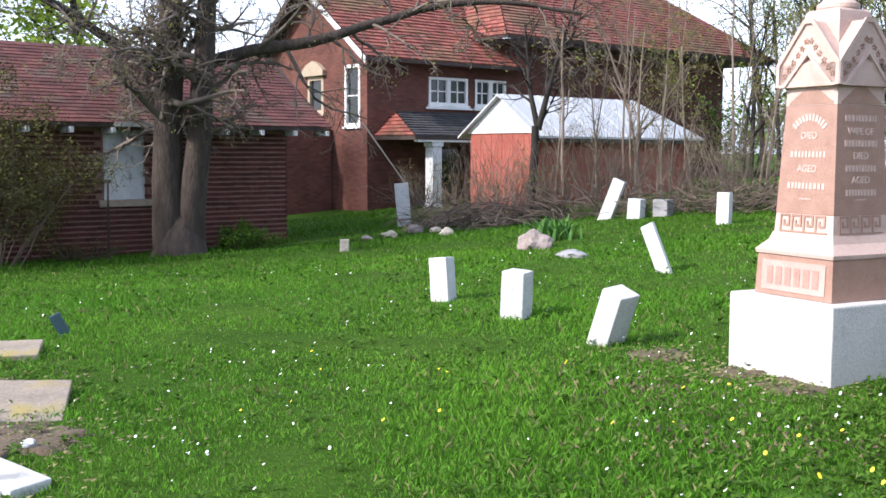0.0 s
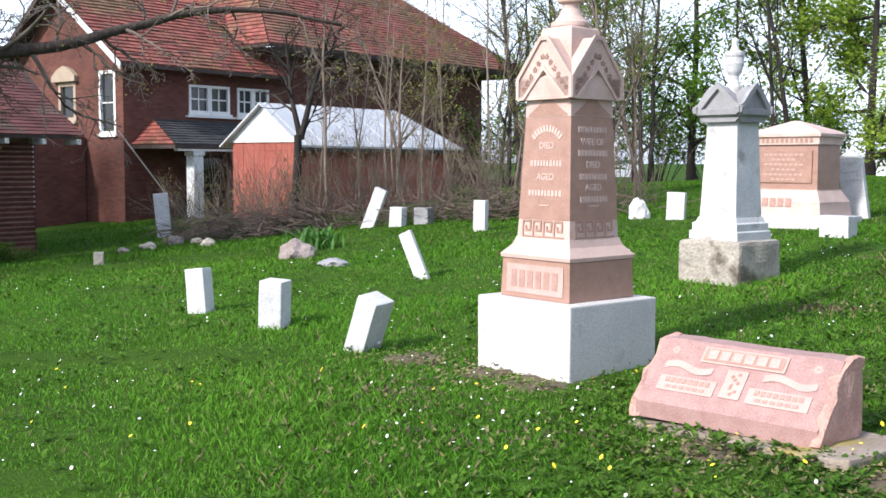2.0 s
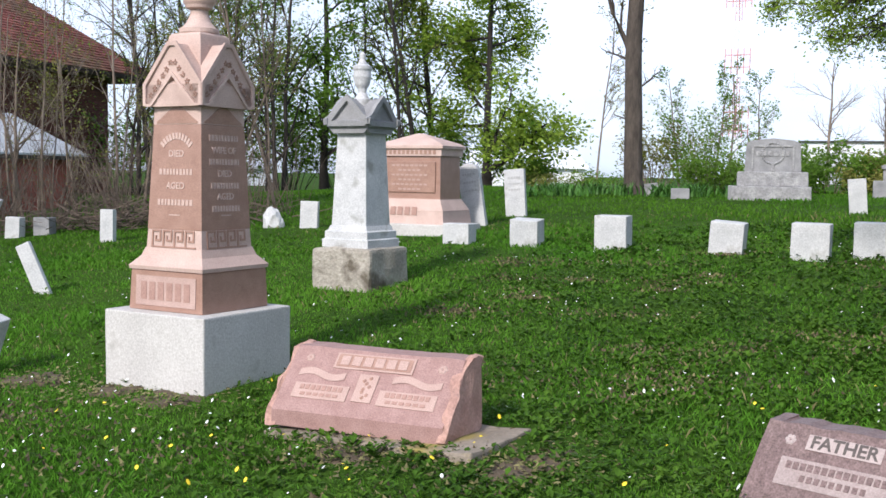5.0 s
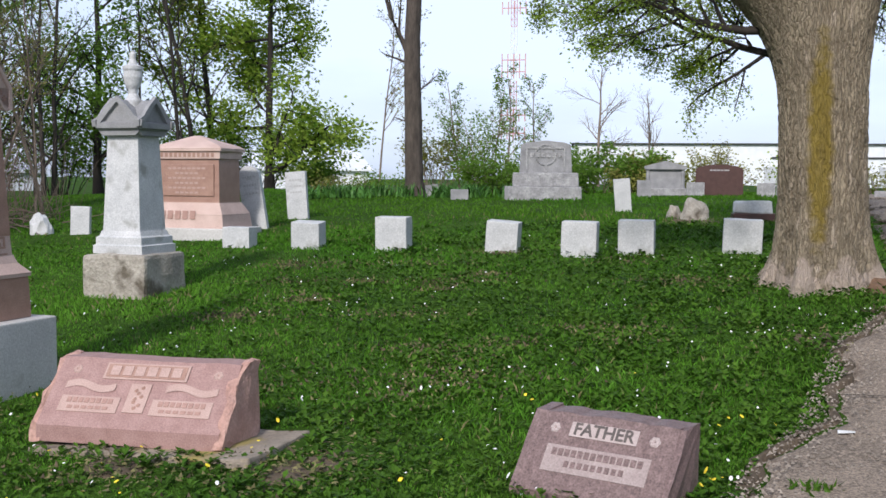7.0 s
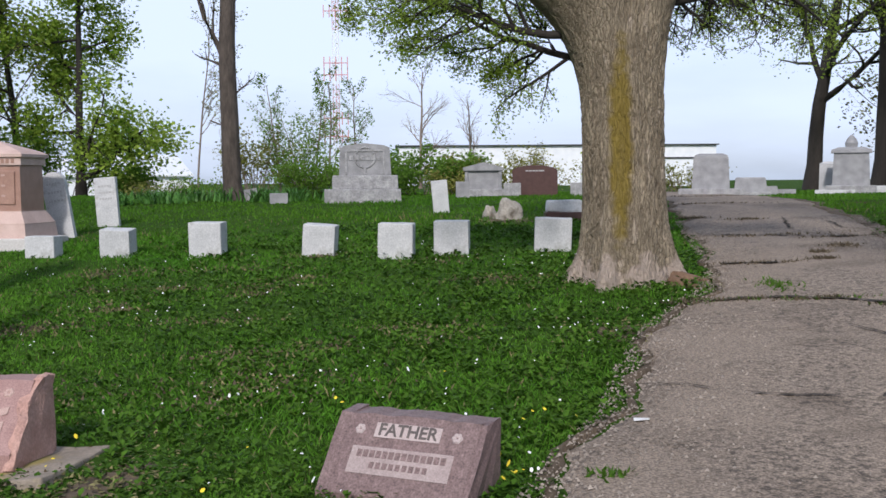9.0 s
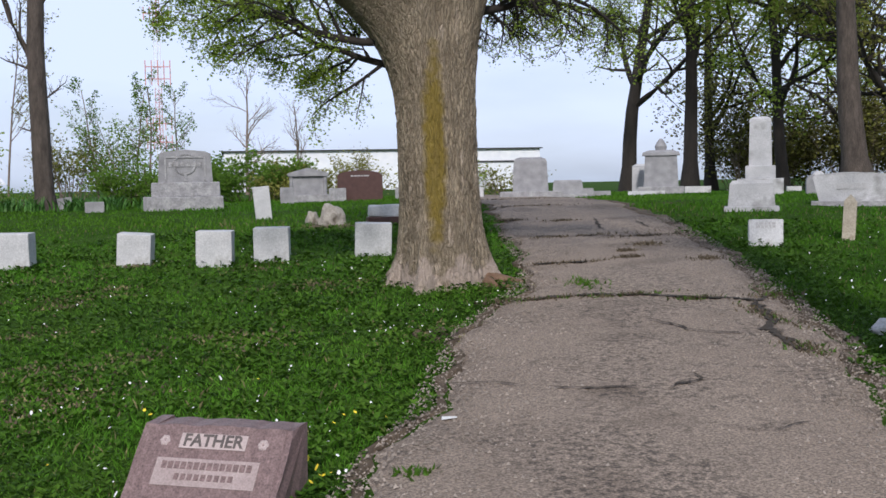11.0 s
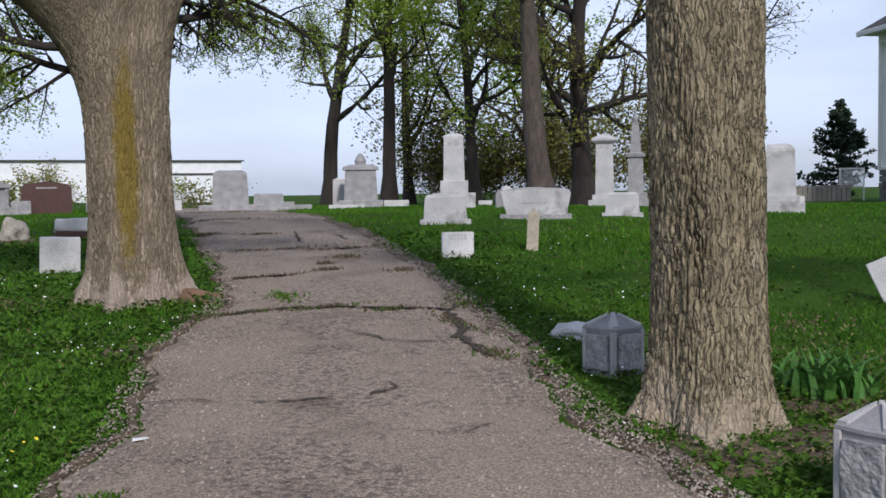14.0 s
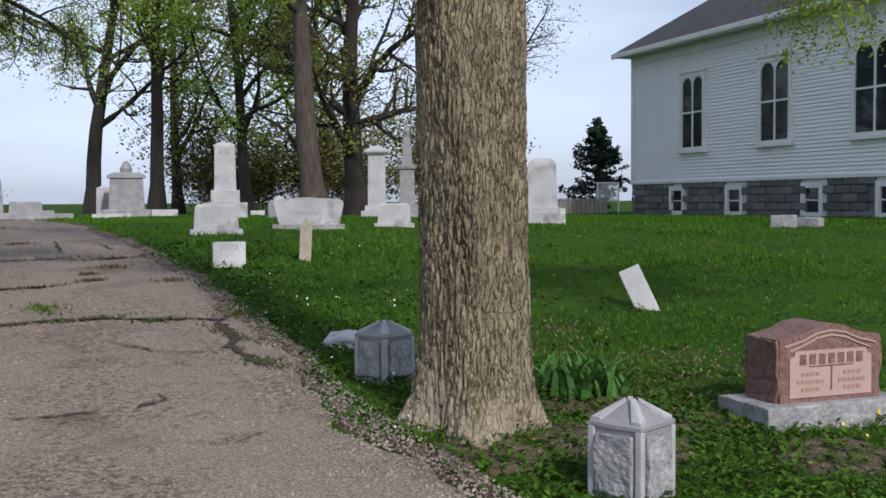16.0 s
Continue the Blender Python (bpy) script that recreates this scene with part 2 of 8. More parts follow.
M_GREYROUGH = mat("rock_faced_grey_granite", (0.21, 0.21, 0.22), (0.41, 0.41, 0.42), 8, 0.9, 1.0, 30, dist=0.02)
M_MAUVE = mat("mauve_granite", (0.13, 0.085, 0.08), (0.22, 0.15, 0.145), 30, 0.5, 0.1, 100, dist=0.002, grain=1.0)
M_FAINT = mat("worn_shallow_lettering", (0.30, 0.235, 0.228), (0.39, 0.32, 0.31), 9, 0.85, 0.1, 120, dist=0.002)
M_MAUVE_LIGHT = mat("frosted_mauve_panel", (0.37, 0.30, 0.29), (0.49, 0.41, 0.40), 8, 0.85, 0.1, 180, dist=0.002)
M_BROWNSTONE = mat("brown_granite", (0.055, 0.025, 0.022), (0.085, 0.04, 0.035), 12, 0.4, 0.1, 160, dist=0.002)
M_REDBROWN = mat("red_brown_granite", (0.13, 0.065, 0.055), (0.25, 0.145, 0.125), 26, 0.7, 0.5, 80, dist=0.008, grain=1.0)
M_MOSS_STONE = mat("lichened_flat_stone", (0.20, 0.165, 0.13), (0.31, 0.262, 0.215), 4, 0.95, 0.5, 50, stain=(0.30, 0.24, 0.08), stain_scale=3, stain_at=0.55, dist=0.006)
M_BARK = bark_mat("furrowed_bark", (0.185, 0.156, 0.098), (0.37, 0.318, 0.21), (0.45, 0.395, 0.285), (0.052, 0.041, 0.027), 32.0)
M_BARK_PALE = bark_mat("pale_bark", (0.185, 0.150, 0.104), (0.36, 0.30, 0.215), (0.50, 0.42, 0.335), (0.150, 0.115, 0.078), 36.0)
M_BARK_MID = mat("grey_brown_bark", (0.038, 0.030, 0.025), (0.108, 0.088, 0.074), 9, 0.95, 1.0, 30, stretch=(1, 1, 0.3), dist=0.03)
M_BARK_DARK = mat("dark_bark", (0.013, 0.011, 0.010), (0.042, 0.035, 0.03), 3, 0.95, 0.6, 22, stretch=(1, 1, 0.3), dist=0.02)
M_TWIG = mat("grey_brown_twigs", (0.13, 0.10, 0.08), (0.26, 0.21, 0.17), 3, 0.95, 0.3, 40)
M_LEAF = mat("spring_leaves", (0.19, 0.31, 0.03), (0.36, 0.47, 0.08), 0.6, 0.55, 0, 20, island=True, trans=0.5)
M_LEAF_DARK = mat("dark_green_leaves", (0.10, 0.21, 0.03), (0.21, 0.35, 0.055), 0.5, 0.5, 0, 20, island=True, trans=0.6)
M_LEAF_OLIVE = mat("olive_buds", (0.14, 0.16, 0.035), (0.27, 0.27, 0.07), 0.6, 0.6, 0, 20, island=True, trans=0.35)
M_BLADE = mat("bulb_leaves", (0.05, 0.14, 0.03), (0.10, 0.24, 0.05), 4, 0.45, 0, 30, island=True, trans=0.2)
M_VINE = mat("dull_olive_leaves", (0.045, 0.046, 0.016), (0.115, 0.105, 0.038), 0.8, 0.7, 0, 20, island=True, trans=0.25)
M_BRUSH = mat("dead_brown_branches", (0.07, 0.052, 0.042), (0.17, 0.13, 0.105), 3, 0.95, 0.3, 40)
M_POST = mat("tan_weathered_limestone", (0.36, 0.315, 0.25), (0.52, 0.47, 0.39), 7, 0.95, 0.7, 50, stain=(0.24, 0.20, 0.15), stain_scale=6, stain_at=0.58, dist=0.01)
M_PEBBLE = mat("pinkish_fieldstone", (0.20, 0.165, 0.155), (0.36, 0.30, 0.28), 6, 0.95, 0.8, 40, dist=0.015)
M_OLDTWIG = mat("grey_old_twigs", (0.085, 0.066, 0.055), (0.20, 0.165, 0.14), 3, 0.95, 0.3, 40)
M_OLDMARBLE = mat("weathered_grey_marble", (0.34, 0.345, 0.36), (0.52, 0.525, 0.54), 3, 0.8, 0.3, 60, stain=(0.22, 0.22, 0.215), stain_scale=2.2, stain_at=0.55, dist=0.005)
M_PALEGREY = mat("dressed_pale_granite", (0.34, 0.34, 0.35), (0.46, 0.46, 0.47), 6, 0.75, 0.2, 110, dist=0.003)
M_BARK_OLD = mat("dark_brown_rough_bark", (0.026, 0.019, 0.016), (0.080, 0.060, 0.050), 9, 0.95, 1.0, 30, stretch=(1, 1, 0.3), dist=0.03)
M_ROOT = mat("red_brown_root_bark", (0.10, 0.058, 0.036), (0.22, 0.14, 0.09), 9, 0.95, 0.8, 40, dist=0.015)
M_NEEDLE = mat("conifer_needles", (0.01, 0.028, 0.012), (0.022, 0.05, 0.02), 2, 0.7, 0, 30, island=True)
M_BRICK = mat("dark_red_brick", (0.050, 0.014, 0.012), (0.105, 0.030, 0.022), 3, 0.92, 0.5, 70, island=True, dist=0.006)
M_MORTAR = mat("lime_mortar", (0.16, 0.085, 0.07), (0.27, 0.16, 0.135), 4, 0.95, 0.3, 60)
M_HOUSE_BRICK = brick_mat("house_brick", (0.098, 0.029, 0.022), (0.150, 0.051, 0.036), (0.088, 0.048, 0.038))
M_SHINGLE = mat("red_asphalt_shingles", (0.068, 0.022, 0.022), (0.138, 0.047, 0.043), 2.6, 0.95, 0.6, 60, island=True, dist=0.01, stain=(0.10, 0.062, 0.05), stain_scale=1.6, stain_at=0.54)
M_TILE = mat("red_roof_tiles", (0.19, 0.05, 0.042), (0.28, 0.09, 0.065), 0.7, 0.8, 0.4, 30, stain=(0.16, 0.09, 0.05), stain_scale=0.35, stain_at=0.52, island=True, dist=0.01)
M_REDWALL = mat("red_painted_block", (0.29, 0.075, 0.055), (0.38, 0.115, 0.085), 1.6, 0.85, 0.35, 40, stain=(0.30, 0.10, 0.07), stain_scale=2.5, stain_at=0.6)
M_METALROOF = mat("grey_metal_roofing", (0.44, 0.46, 0.49), (0.58, 0.60, 0.63), 1.2, 0.5, 0.15, 30, metal=0.2)
M_DARKROOF = mat("dark_roofing", (0.035, 0.035, 0.04), (0.07, 0.07, 0.075), 3, 0.9, 0.5, 60)
M_WHITEPAINT = mat("white_paint", (0.70, 0.70, 0.69), (0.82, 0.82, 0.81), 2, 0.6, 0.1, 40)
M_OLDWHITE = mat("peeling_white_boards", (0.52, 0.55, 0.58), (0.72, 0.74, 0.76), 4, 0.8, 0.3, 30, stain=(0.20, 0.17, 0.15), stain_scale=6, stain_at=0.60, stretch=(1, 1, 0.4))
M_SIDING = mat("white_clapboard", (0.81, 0.82, 0.84), (0.86, 0.87, 0.88), 1, 0.6, 0.05, 40)
M_BLOCKS = mat("grey_rock_faced_block", (0.105, 0.105, 0.105), (0.20, 0.197, 0.195), 3, 0.95, 0.9, 18, island=True, dist=0.03)
M_TAN = mat("tan_sill_stone", (0.33, 0.26, 0.20), (0.42, 0.345, 0.265), 4, 0.9, 0.3, 50)
M_DARKWOOD = mat("dark_soffit_wood", (0.035, 0.025, 0.022), (0.07, 0.05, 0.045), 4, 0.9, 0.3, 40)
M_GREYWOOD = mat("weathered_grey_wood", (0.22, 0.20, 0.18), (0.36, 0.33, 0.30), 5, 0.9, 0.3, 50, stretch=(1, 1, 0.2))
M_GLASS = glass_mat("window_glass")
M_IRON = mat("rusty_iron", (0.02, 0.018, 0.017), (0.05, 0.04, 0.035), 8, 0.8, 0.3, 60)
M_BLUE = mat("blue_grey_plastic", (0.02, 0.05, 0.07), (0.03, 0.07, 0.09), 5, 0.4, 0, 50)
M_FARGREY = mat("grey_sheet_cladding", (0.42, 0.46, 0.52), (0.50, 0.54, 0.60), 0.3, 0.6, 0, 3)
M_FARWHITE = mat("white_sheet_cladding", (0.72, 0.75, 0.80), (0.78, 0.81, 0.85), 0.2, 0.6, 0, 2)
M_MAST_RED = mat("faded_red_mast_paint", (0.50, 0.22, 0.22), (0.58, 0.28, 0.28), 1, 0.7, 0, 5)
M_MAST_WHITE = mat("white_mast_paint", (0.70, 0.70, 0.72), (0.78, 0.78, 0.8), 1, 0.7, 0, 5)
M_INK = mat("darkened_lettering", (0.07, 0.06, 0.06), (0.13, 0.11, 0.10), 8, 0.8, 0.1, 80)


# ---- helpers for building ----
def ground_z(x, y):
    a = min(1.0, max(0.0, (0.35 * x + 0.94 * y) / 22))
    b = min(1.0, max(0.0, (-x - 8) / 16))
    c = min(1.0, max(0.0, (x - 12) / 10))
    return 1.2 * a * a * (3 - 2 * a) - 0.5 * b * b * (3 - 2 * b) - 0.14 * c * c * (3 - 2 * c)


def ground_np(x, y):
    a = np.clip((0.35 * x + 0.94 * y) / 22, 0, 1)
    b = np.clip((-x - 8) / 16, 0, 1)
    c = np.clip((x - 12) / 10, 0, 1)
    return 1.2 * a * a * (3 - 2 * a) - 0.5 * b * b * (3 - 2 * b) - 0.14 * c * c * (3 - 2 * c)


def smooth(me, on=True):
    me.polygons.foreach_set("use_smooth", [on] * len(me.polygons))


def part(name, bm, material, parent=None, label="", soft=False, m=None):
    me = bpy.data.meshes.new(name)
    if isinstance(bm, tuple):
        me.from_pydata(bm[0], [], bm[1])
        me.update()
    else:
        bmesh.ops.recalc_face_normals(bm, faces=bm.faces)
        bm.to_mesh(me)
        bm.free()
    me.materials.append(material)
    if soft:
        smooth(me)
    ob = new(name, me)
    if parent:
        ob.parent = parent
    if m is not None:
        ob.matrix_basis = m
    if label:
        tagged(ob, label)
    return ob


def thing(name, label, category, x, y, rz=0.0, z=None, group="", kind="", lean=(0, 0)):
    ob = new(name)
    ob.matrix_basis = pose(x, y, ground_z(x, y) if z is None else z, lean[0], lean[1], rz)
    return tagged(ob, label, category, group, kind)


def stack(bm, rings, n=4, turn=None, x=0.0, y=0.0):
    """A closed form from rings of (z, half width, half depth)."""
    turn = math.pi / n if turn is None else turn
    k = 1 / math.cos(math.pi / n) if n == 4 else 1.0
    rows = []
    for r in rings:
        z, a = r[0], r[1]
        b = r[2] if len(r) > 2 else a
        rows.append([bm.verts.new((x + a * k * math.cos(turn + 2 * math.pi * i / n), y + b * k * math.sin(turn + 2 * math.pi * i / n), z)) for i in range(n)])
    for p, q in zip(rows, rows[1:]):
        for i in range(n):
            bm.faces.new((p[i], p[(i + 1) % n], q[(i + 1) % n], q[i]))
    bm.faces.new(rows[0][::-1])
    bm.faces.new(rows[-1])
    return rows


def box(bm, x0, x1, y0, y1, z0, z1, bevel=0.0):
    ret = bmesh.ops.create_cube(bm, size=1.0, matrix=Matrix.LocRotScale(((x0 + x1) / 2, (y0 + y1) / 2, (z0 + z1) / 2), None, (abs(x1 - x0), abs(y1 - y0), abs(z1 - z0))))
    if bevel:
        edges = list({e for v in ret["verts"] for e in v.link_edges})
        bmesh.ops.bevel(bm, geom=edges, offset=bevel, segments=2, affect='EDGES', profile=0.6)


def new_box(x0, x1, y0, y1, z0, z1, bevel=0.0):
    bm = bmesh.new()
    box(bm, x0, x1, y0, y1, z0, z1, bevel)
    return bm


def prism(bm, outline, y0, y1):
    """An outline in x and z, pushed from y0 to y1."""
    a = [bm.verts.new((x, y0, z)) for x, z in outline]
    b = [bm.verts.new((x, y1, z)) for x, z in outline]
    n = len(outline)
    for i in range(n):
        bm.faces.new((a[i], a[(i + 1) % n], b[(i + 1) % n], b[i]))
    bm.faces.new(a[::-1])
    bm.faces.new(b)


def worn(bm, amount=0.006, scale=6.0, cuts=2, seed=0.0):
    bmesh.ops.subdivide_edges(bm, edges=bm.edges[:], cuts=cuts, use_grid_fill=True)
    for v in bm.verts:
        d = noise.noise_vector(v.co * scale + Vector((seed, seed * 1.7, 3.1)))
        v.co += d * amount
    return bm


def lettering(name, text, size, material, parent, m, depth=0.003, label=""):
    cu = bpy.data.curves.new(name, "FONT")
    cu.body, cu.size, cu.extrude, cu.align_x, cu.align_y = text, size, depth, "CENTER", "CENTER"
    cu.offset = size * 0.022
    tmp = bpy.data.objects.new(name, cu)
    scene.collection.objects.link(tmp)
    me = bpy.data.meshes.new_from_object(tmp)
    bpy.data.objects.remove(tmp)
    me.materials.clear()
    me.materials.append(material)
    ob = new(name, me)
    ob.parent, ob.matrix_basis = parent, m
    if label:
        tagged(ob, label)
    return ob


def bars(name, widths, height, gap, material, parent, m, depth=0.003):
    """A row of plain upright bars, centred, in place of writing."""
    total = sum(widths) + gap * (len(widths) - 1)
    x = -total / 2
    for w in widths:
        part(name, new_box(x, x + w, -height / 2, height / 2, 0, depth), material, parent, m=m)
        x += w + gap

# ---- ground, one sheet to the horizon ----
def axis_steps():
    s, v = [0.0], 0.0
    while v < 1600:
        v += 0.55 if v < 14 else min(0.55 * 1.18 ** ((v - 14) / 2.2 if v < 40 else 12 + (v - 40) / 40), 200)
        s.append(v)
    return np.array([-a for a in s[:0:-1]] + s)


gx, gy = axis_steps(), axis_steps() + 6.0
GX, GY = np.meshgrid(gx, gy)
GZ = ground_np(GX, GY)
near = np.exp(-((GX / 30) ** 2 + ((GY - 6) / 30) ** 2))
GZ = GZ + near * (0.012 * np.sin(GX * 2.3 + np.cos(GY * 1.7) * 2) + 0.012 * np.sin(GY * 2.9 + np.sin(GX * 1.3) * 2)) - 0.012
nx, ny = len(gx), len(gy)
gidx = np.arange(nx * ny).reshape(ny, nx)
gfaces = np.stack([gidx[:-1, :-1], gidx[:-1, 1:], gidx[1:, 1:], gidx[1:, :-1]], -1).reshape(-1, 4)
ground = part("ground", (np.stack([GX, GY, GZ], -1).reshape(-1, 3).tolist(), gfaces.tolist()), M_GRASS_SOIL, soft=True)
tagged(ground, "sloping cemetery turf with bare soil showing between grass", "ground", kind="structure")

# ---- lane ----
LANE_Y = np.array([-8.0, -3, 0, 1.5, 3.4, 4.95, 6.0, 7.0, 8.2, 9.2, 10, 11, 13.4, 18, 21, 25, 32])
LANE_L = np.array([-3.0, -1.9, -1.1, -0.5, 0.20, 0.70, 1.20, 1.48, 1.92, 2.45, 2.88, 3.18, 3.56, 4.42, 4.85, 5.2, 5.4])
LANE_R = np.array([0.6, 1.9, 2.7, 3.05, 3.42, 3.74, 4.05, 4.38, 4.74, 5.02, 5.2, 5.45, 5.96, 6.80, 7.1, 7.4, 7.6])


def lane_edges(y):
    wob = 0.07 * math.sin(y * 2.1) + 0.05 * math.sin(y * 5.3 + 1) + 0.025 * math.sin(y * 13.7)
    wob2 = 0.07 * math.sin(y * 1.7 + 2) + 0.05 * math.sin(y * 4.7) + 0.025 * math.sin(y * 12.1)
    return float(np.interp(y, LANE_Y, LANE_L)) + wob, float(np.interp(y, LANE_Y, LANE_R)) + wob2


lv, lf, NL = [], [], 26
ys = np.arange(-8, 32.01, 0.12)
for y in ys:
    a, b = lane_edges(y)
    for i in range(NL + 1):
        u = i / NL
        x = a + (b - a) * u
        edge = min(u, 1 - u)
        z = ground_z(x, y) + (0.035 if edge > 0.04 else 0.012 if edge > 0 else -0.04) + 0.006 * noise.noise(Vector((x * 1.2, y * 1.2, 0)))
        lv.append((x, y, z))
for r in range(len(ys) - 1):
    for i in range(NL):
        k = r * (NL + 1) + i
        lf.append((k, k + 1, k + NL + 2, k + NL + 1))
road = part("road", (lv, lf), M_ASPHALT, soft=True)
tagged(road, "weathered grey-brown asphalt lane with cracks climbing the slope", "road", kind="structure")


def lane_z(x, y):
    return ground_z(x, y) + 0.042


def verge(side, name):
    """A ragged strip of bare soil along one edge of the lane."""
    v, f, n = [], [], 5
    yy = np.arange(2.0, 24.0, 0.1)
    for y in yy:
        e = lane_edges(y)[side]
        w = (0.26 if side else 0.10) * (0.55 + 0.9 * abs(noise.noise(Vector((y * 1.1, side, 4))))) + 0.05 * noise.noise(Vector((y * 6, 2, side)))
        for i in range(n + 1):
            x = e + (1 if side else -1) * (w * i / n - 0.05)
            v.append((x, y, ground_z(x, y) + (0.022 if 0 < i < n else -0.03) + 0.008 * noise.noise(Vector((x * 9, y * 9, 0)))))
    for r in range(len(yy) - 1):
        for i in range(n):
            k = r * (n + 1) + i
            q = (k, k + 1, k + n + 2, k + n + 1)
            f.append(q if side else q[::-1])
    return part(name, (v, f), M_SOIL, road, "ragged strip of bare soil beside the asphalt", soft=True)


verge(0, "verge")
verge(1, "verge")


def crack(points, width, name="crack"):
    """A ragged opening filled with soil along a line on the lane."""
    rnd = random.Random(len(points) * 7 + int(points[0][0] * 31))
    pts = []
    for (x0, y0), (x1, y1) in zip(points, points[1:]):
        k = max(2, int(math.hypot(x1 - x0, y1 - y0) / 0.045))
        pts += [(x0 + (x1 - x0) * i / k, y0 + (y1 - y0) * i / k, x1 - x0, y1 - y0) for i in range(k)]
    v = []
    for i, (x, y, dx, dy) in enumerate(pts):
        ln = math.hypot(dx, dy)
        px, py = -dy / ln, dx / ln
        o = 0.07 * noise.noise(Vector((x * 3, y * 3, 1))) + 0.05 * noise.noise(Vector((x * 11, y * 11, 5)))
        ends = min(1.0, 5 * i / len(pts) + 0.1, 5 * (len(pts) - 1 - i) / len(pts) + 0.1)
        w = width * ends * (0.25 + 1.1 * rnd.random() * (0.5 + abs(noise.noise(Vector((x * 2.3, y * 2.3, 8)))) * 1.6))
        z = lane_z(x, y) + 0.006
        v += [(x + px * (o - w / 2), y + py * (o - w / 2), z), (x + px * (o + w / 2), y + py * (o + w / 2), z)]
    f = [(2 * i, 2 * i + 2, 2 * i + 3, 2 * i + 1) for i in range(len(pts) - 1)]
    return part(name, (v, f), M_CRACK, road)


CRACKS = [
    (((2.3, 9.15), (2.6, 9.06), (2.95, 9.17), (3.37, 9.13), (3.84, 8.92), (4.2, 8.66), (4.53, 8.42), (4.85, 8.62)), 0.11),
    (((3.2, 11.05), (3.56, 11.02), (4.05, 11.01)), 0.10),
    (((3.6, 13.44), (4.35, 13.13), (5.37, 12.73), (5.8, 12.72)), 0.10),
    (((3.89, 15.28), (4.3, 15.43)), 0.08),
    (((4.2, 17.56), (5.0, 18.1), (5.64, 17.54)), 0.12),
    (((4.6, 21.0), (5.6, 21.2), (6.8, 20.9)), 0.12),
    (((2.05, 6.22), (2.29, 6.11), (2.58, 6.09)), 0.045),
    (((2.72, 5.98), (2.95, 6.1), (3.0, 6.34)), 0.035),
    (((3.38, 8.04), (3.51, 7.55), (3.8, 7.24), (4.0, 7.2)), 0.035),
    (((2.6, 7.9), (3.0, 7.95), (3.38, 8.04)), 0.015),
    (((4.53, 8.39), (4.32, 7.88), (4.04, 7.12), (3.95, 6.7), (4.05, 6.48)), 0.10),
    (((5.33, 15.11), (5.1, 14.3), (4.96, 13.63)), 0.05),
    (((5.7, 14.42), (5.57, 13.53)), 0.05),
    (((1.35, 6.5), (1.75, 6.45), (2.05, 6.22)), 0.02),
    (((2.6, 5.2), (2.9, 5.05), (3.3, 5.1)), 0.014),
]
for pts, w in CRACKS:
    crack(pts, w)


# ---- buildings ----
def slab(pts, down):
    """A flat plate from its upper corners, pushed along down."""
    bm = bmesh.new()
    a = [bm.verts.new(p) for p in pts]
    b = [bm.verts.new(Vector(p) + Vector(down)) for p in pts]
    n = len(pts)
    bm.faces.new(a)
    bm.faces.new(b[::-1])
    for i in range(n):
        bm.faces.new((a[i], b[i], b[(i + 1) % n], a[(i + 1) % n]))
    return bm


def wall_holes(axis, at, thick, a0, a1, z0, z1, holes):
    """A wall with openings: axis 'x' lies in a plane of constant x and runs along y."""
    bm = bmesh.new()
    cuts = sorted({a0, a1, *(h[0] for h in holes), *(h[1] for h in holes)})
    for p, q in zip(cuts, cuts[1:]):
        mine = sorted([h for h in holes if h[0] <= p and h[1] >= q], key=lambda h: h[2])
        z = z0
        for h in mine + [(0, 0, z1, z1)]:
            if h[2] > z + 1e-4:
                if axis == "x":
                    box(bm, at, at - thick, p, q, z, h[2])
                else:
                    box(bm, p, q, at, at + thick, z, h[2])
            z = h[3]
    bmesh.ops.remove_doubles(bm, verts=bm.verts, dist=1e-5)
    return bm


def sheathing(origin, along, up, length, height, piece_w, piece_h, gap, thick, seed, out, skip=None, tilt=0.0):
    """Many small pieces in courses over a rectangle; one mesh."""
    rnd = random.Random(seed)
    o, a, u, w = Vector(origin), Vector(along).normalized(), Vector(up).normalized(), Vector(out).normalized()
    v, f = [], []
    rows = int(height / piece_h)
    for r in range(rows):
        x = -piece_w * (0.5 if r % 2 else 0.0) - rnd.random() * 0.02
        while x < length:
            x0, x1 = max(0, x), min(length, x + piece_w - gap)
            x += piece_w
            if x1 - x0 < 0.02:
                continue
            z0, z1 = r * piece_h, (r + 1) * piece_h - gap + (0.04 if tilt else 0)
            x1 += 0.0 if tilt else gap * 0.75
            if skip and skip((x0 + x1) / 2, (z0 + z1) / 2):
                continue
            t = thick * (0.7 + 0.6 * rnd.random())
            j = rnd.uniform(-0.004, 0.004)
            k = len(v)
            for zz, tt in ((z0 + j, t + tilt), (z1 + j, t)):
                for xx in (x0, x1):
                    v.append(o + a * xx + u * zz + w * tt)
            for zz in (z0 + j, z1 + j):
                for xx in (x0, x1):
                    v.append(o + a * xx + u * zz)
            f += [(k, k + 1, k + 3, k + 2), (k, k + 4, k + 5, k + 1), (k + 2, k + 3, k + 7, k + 6), (k, k + 2, k + 6, k + 4), (k + 1, k + 5, k + 7, k + 3)]
    return ([tuple(p) for p in v], f)


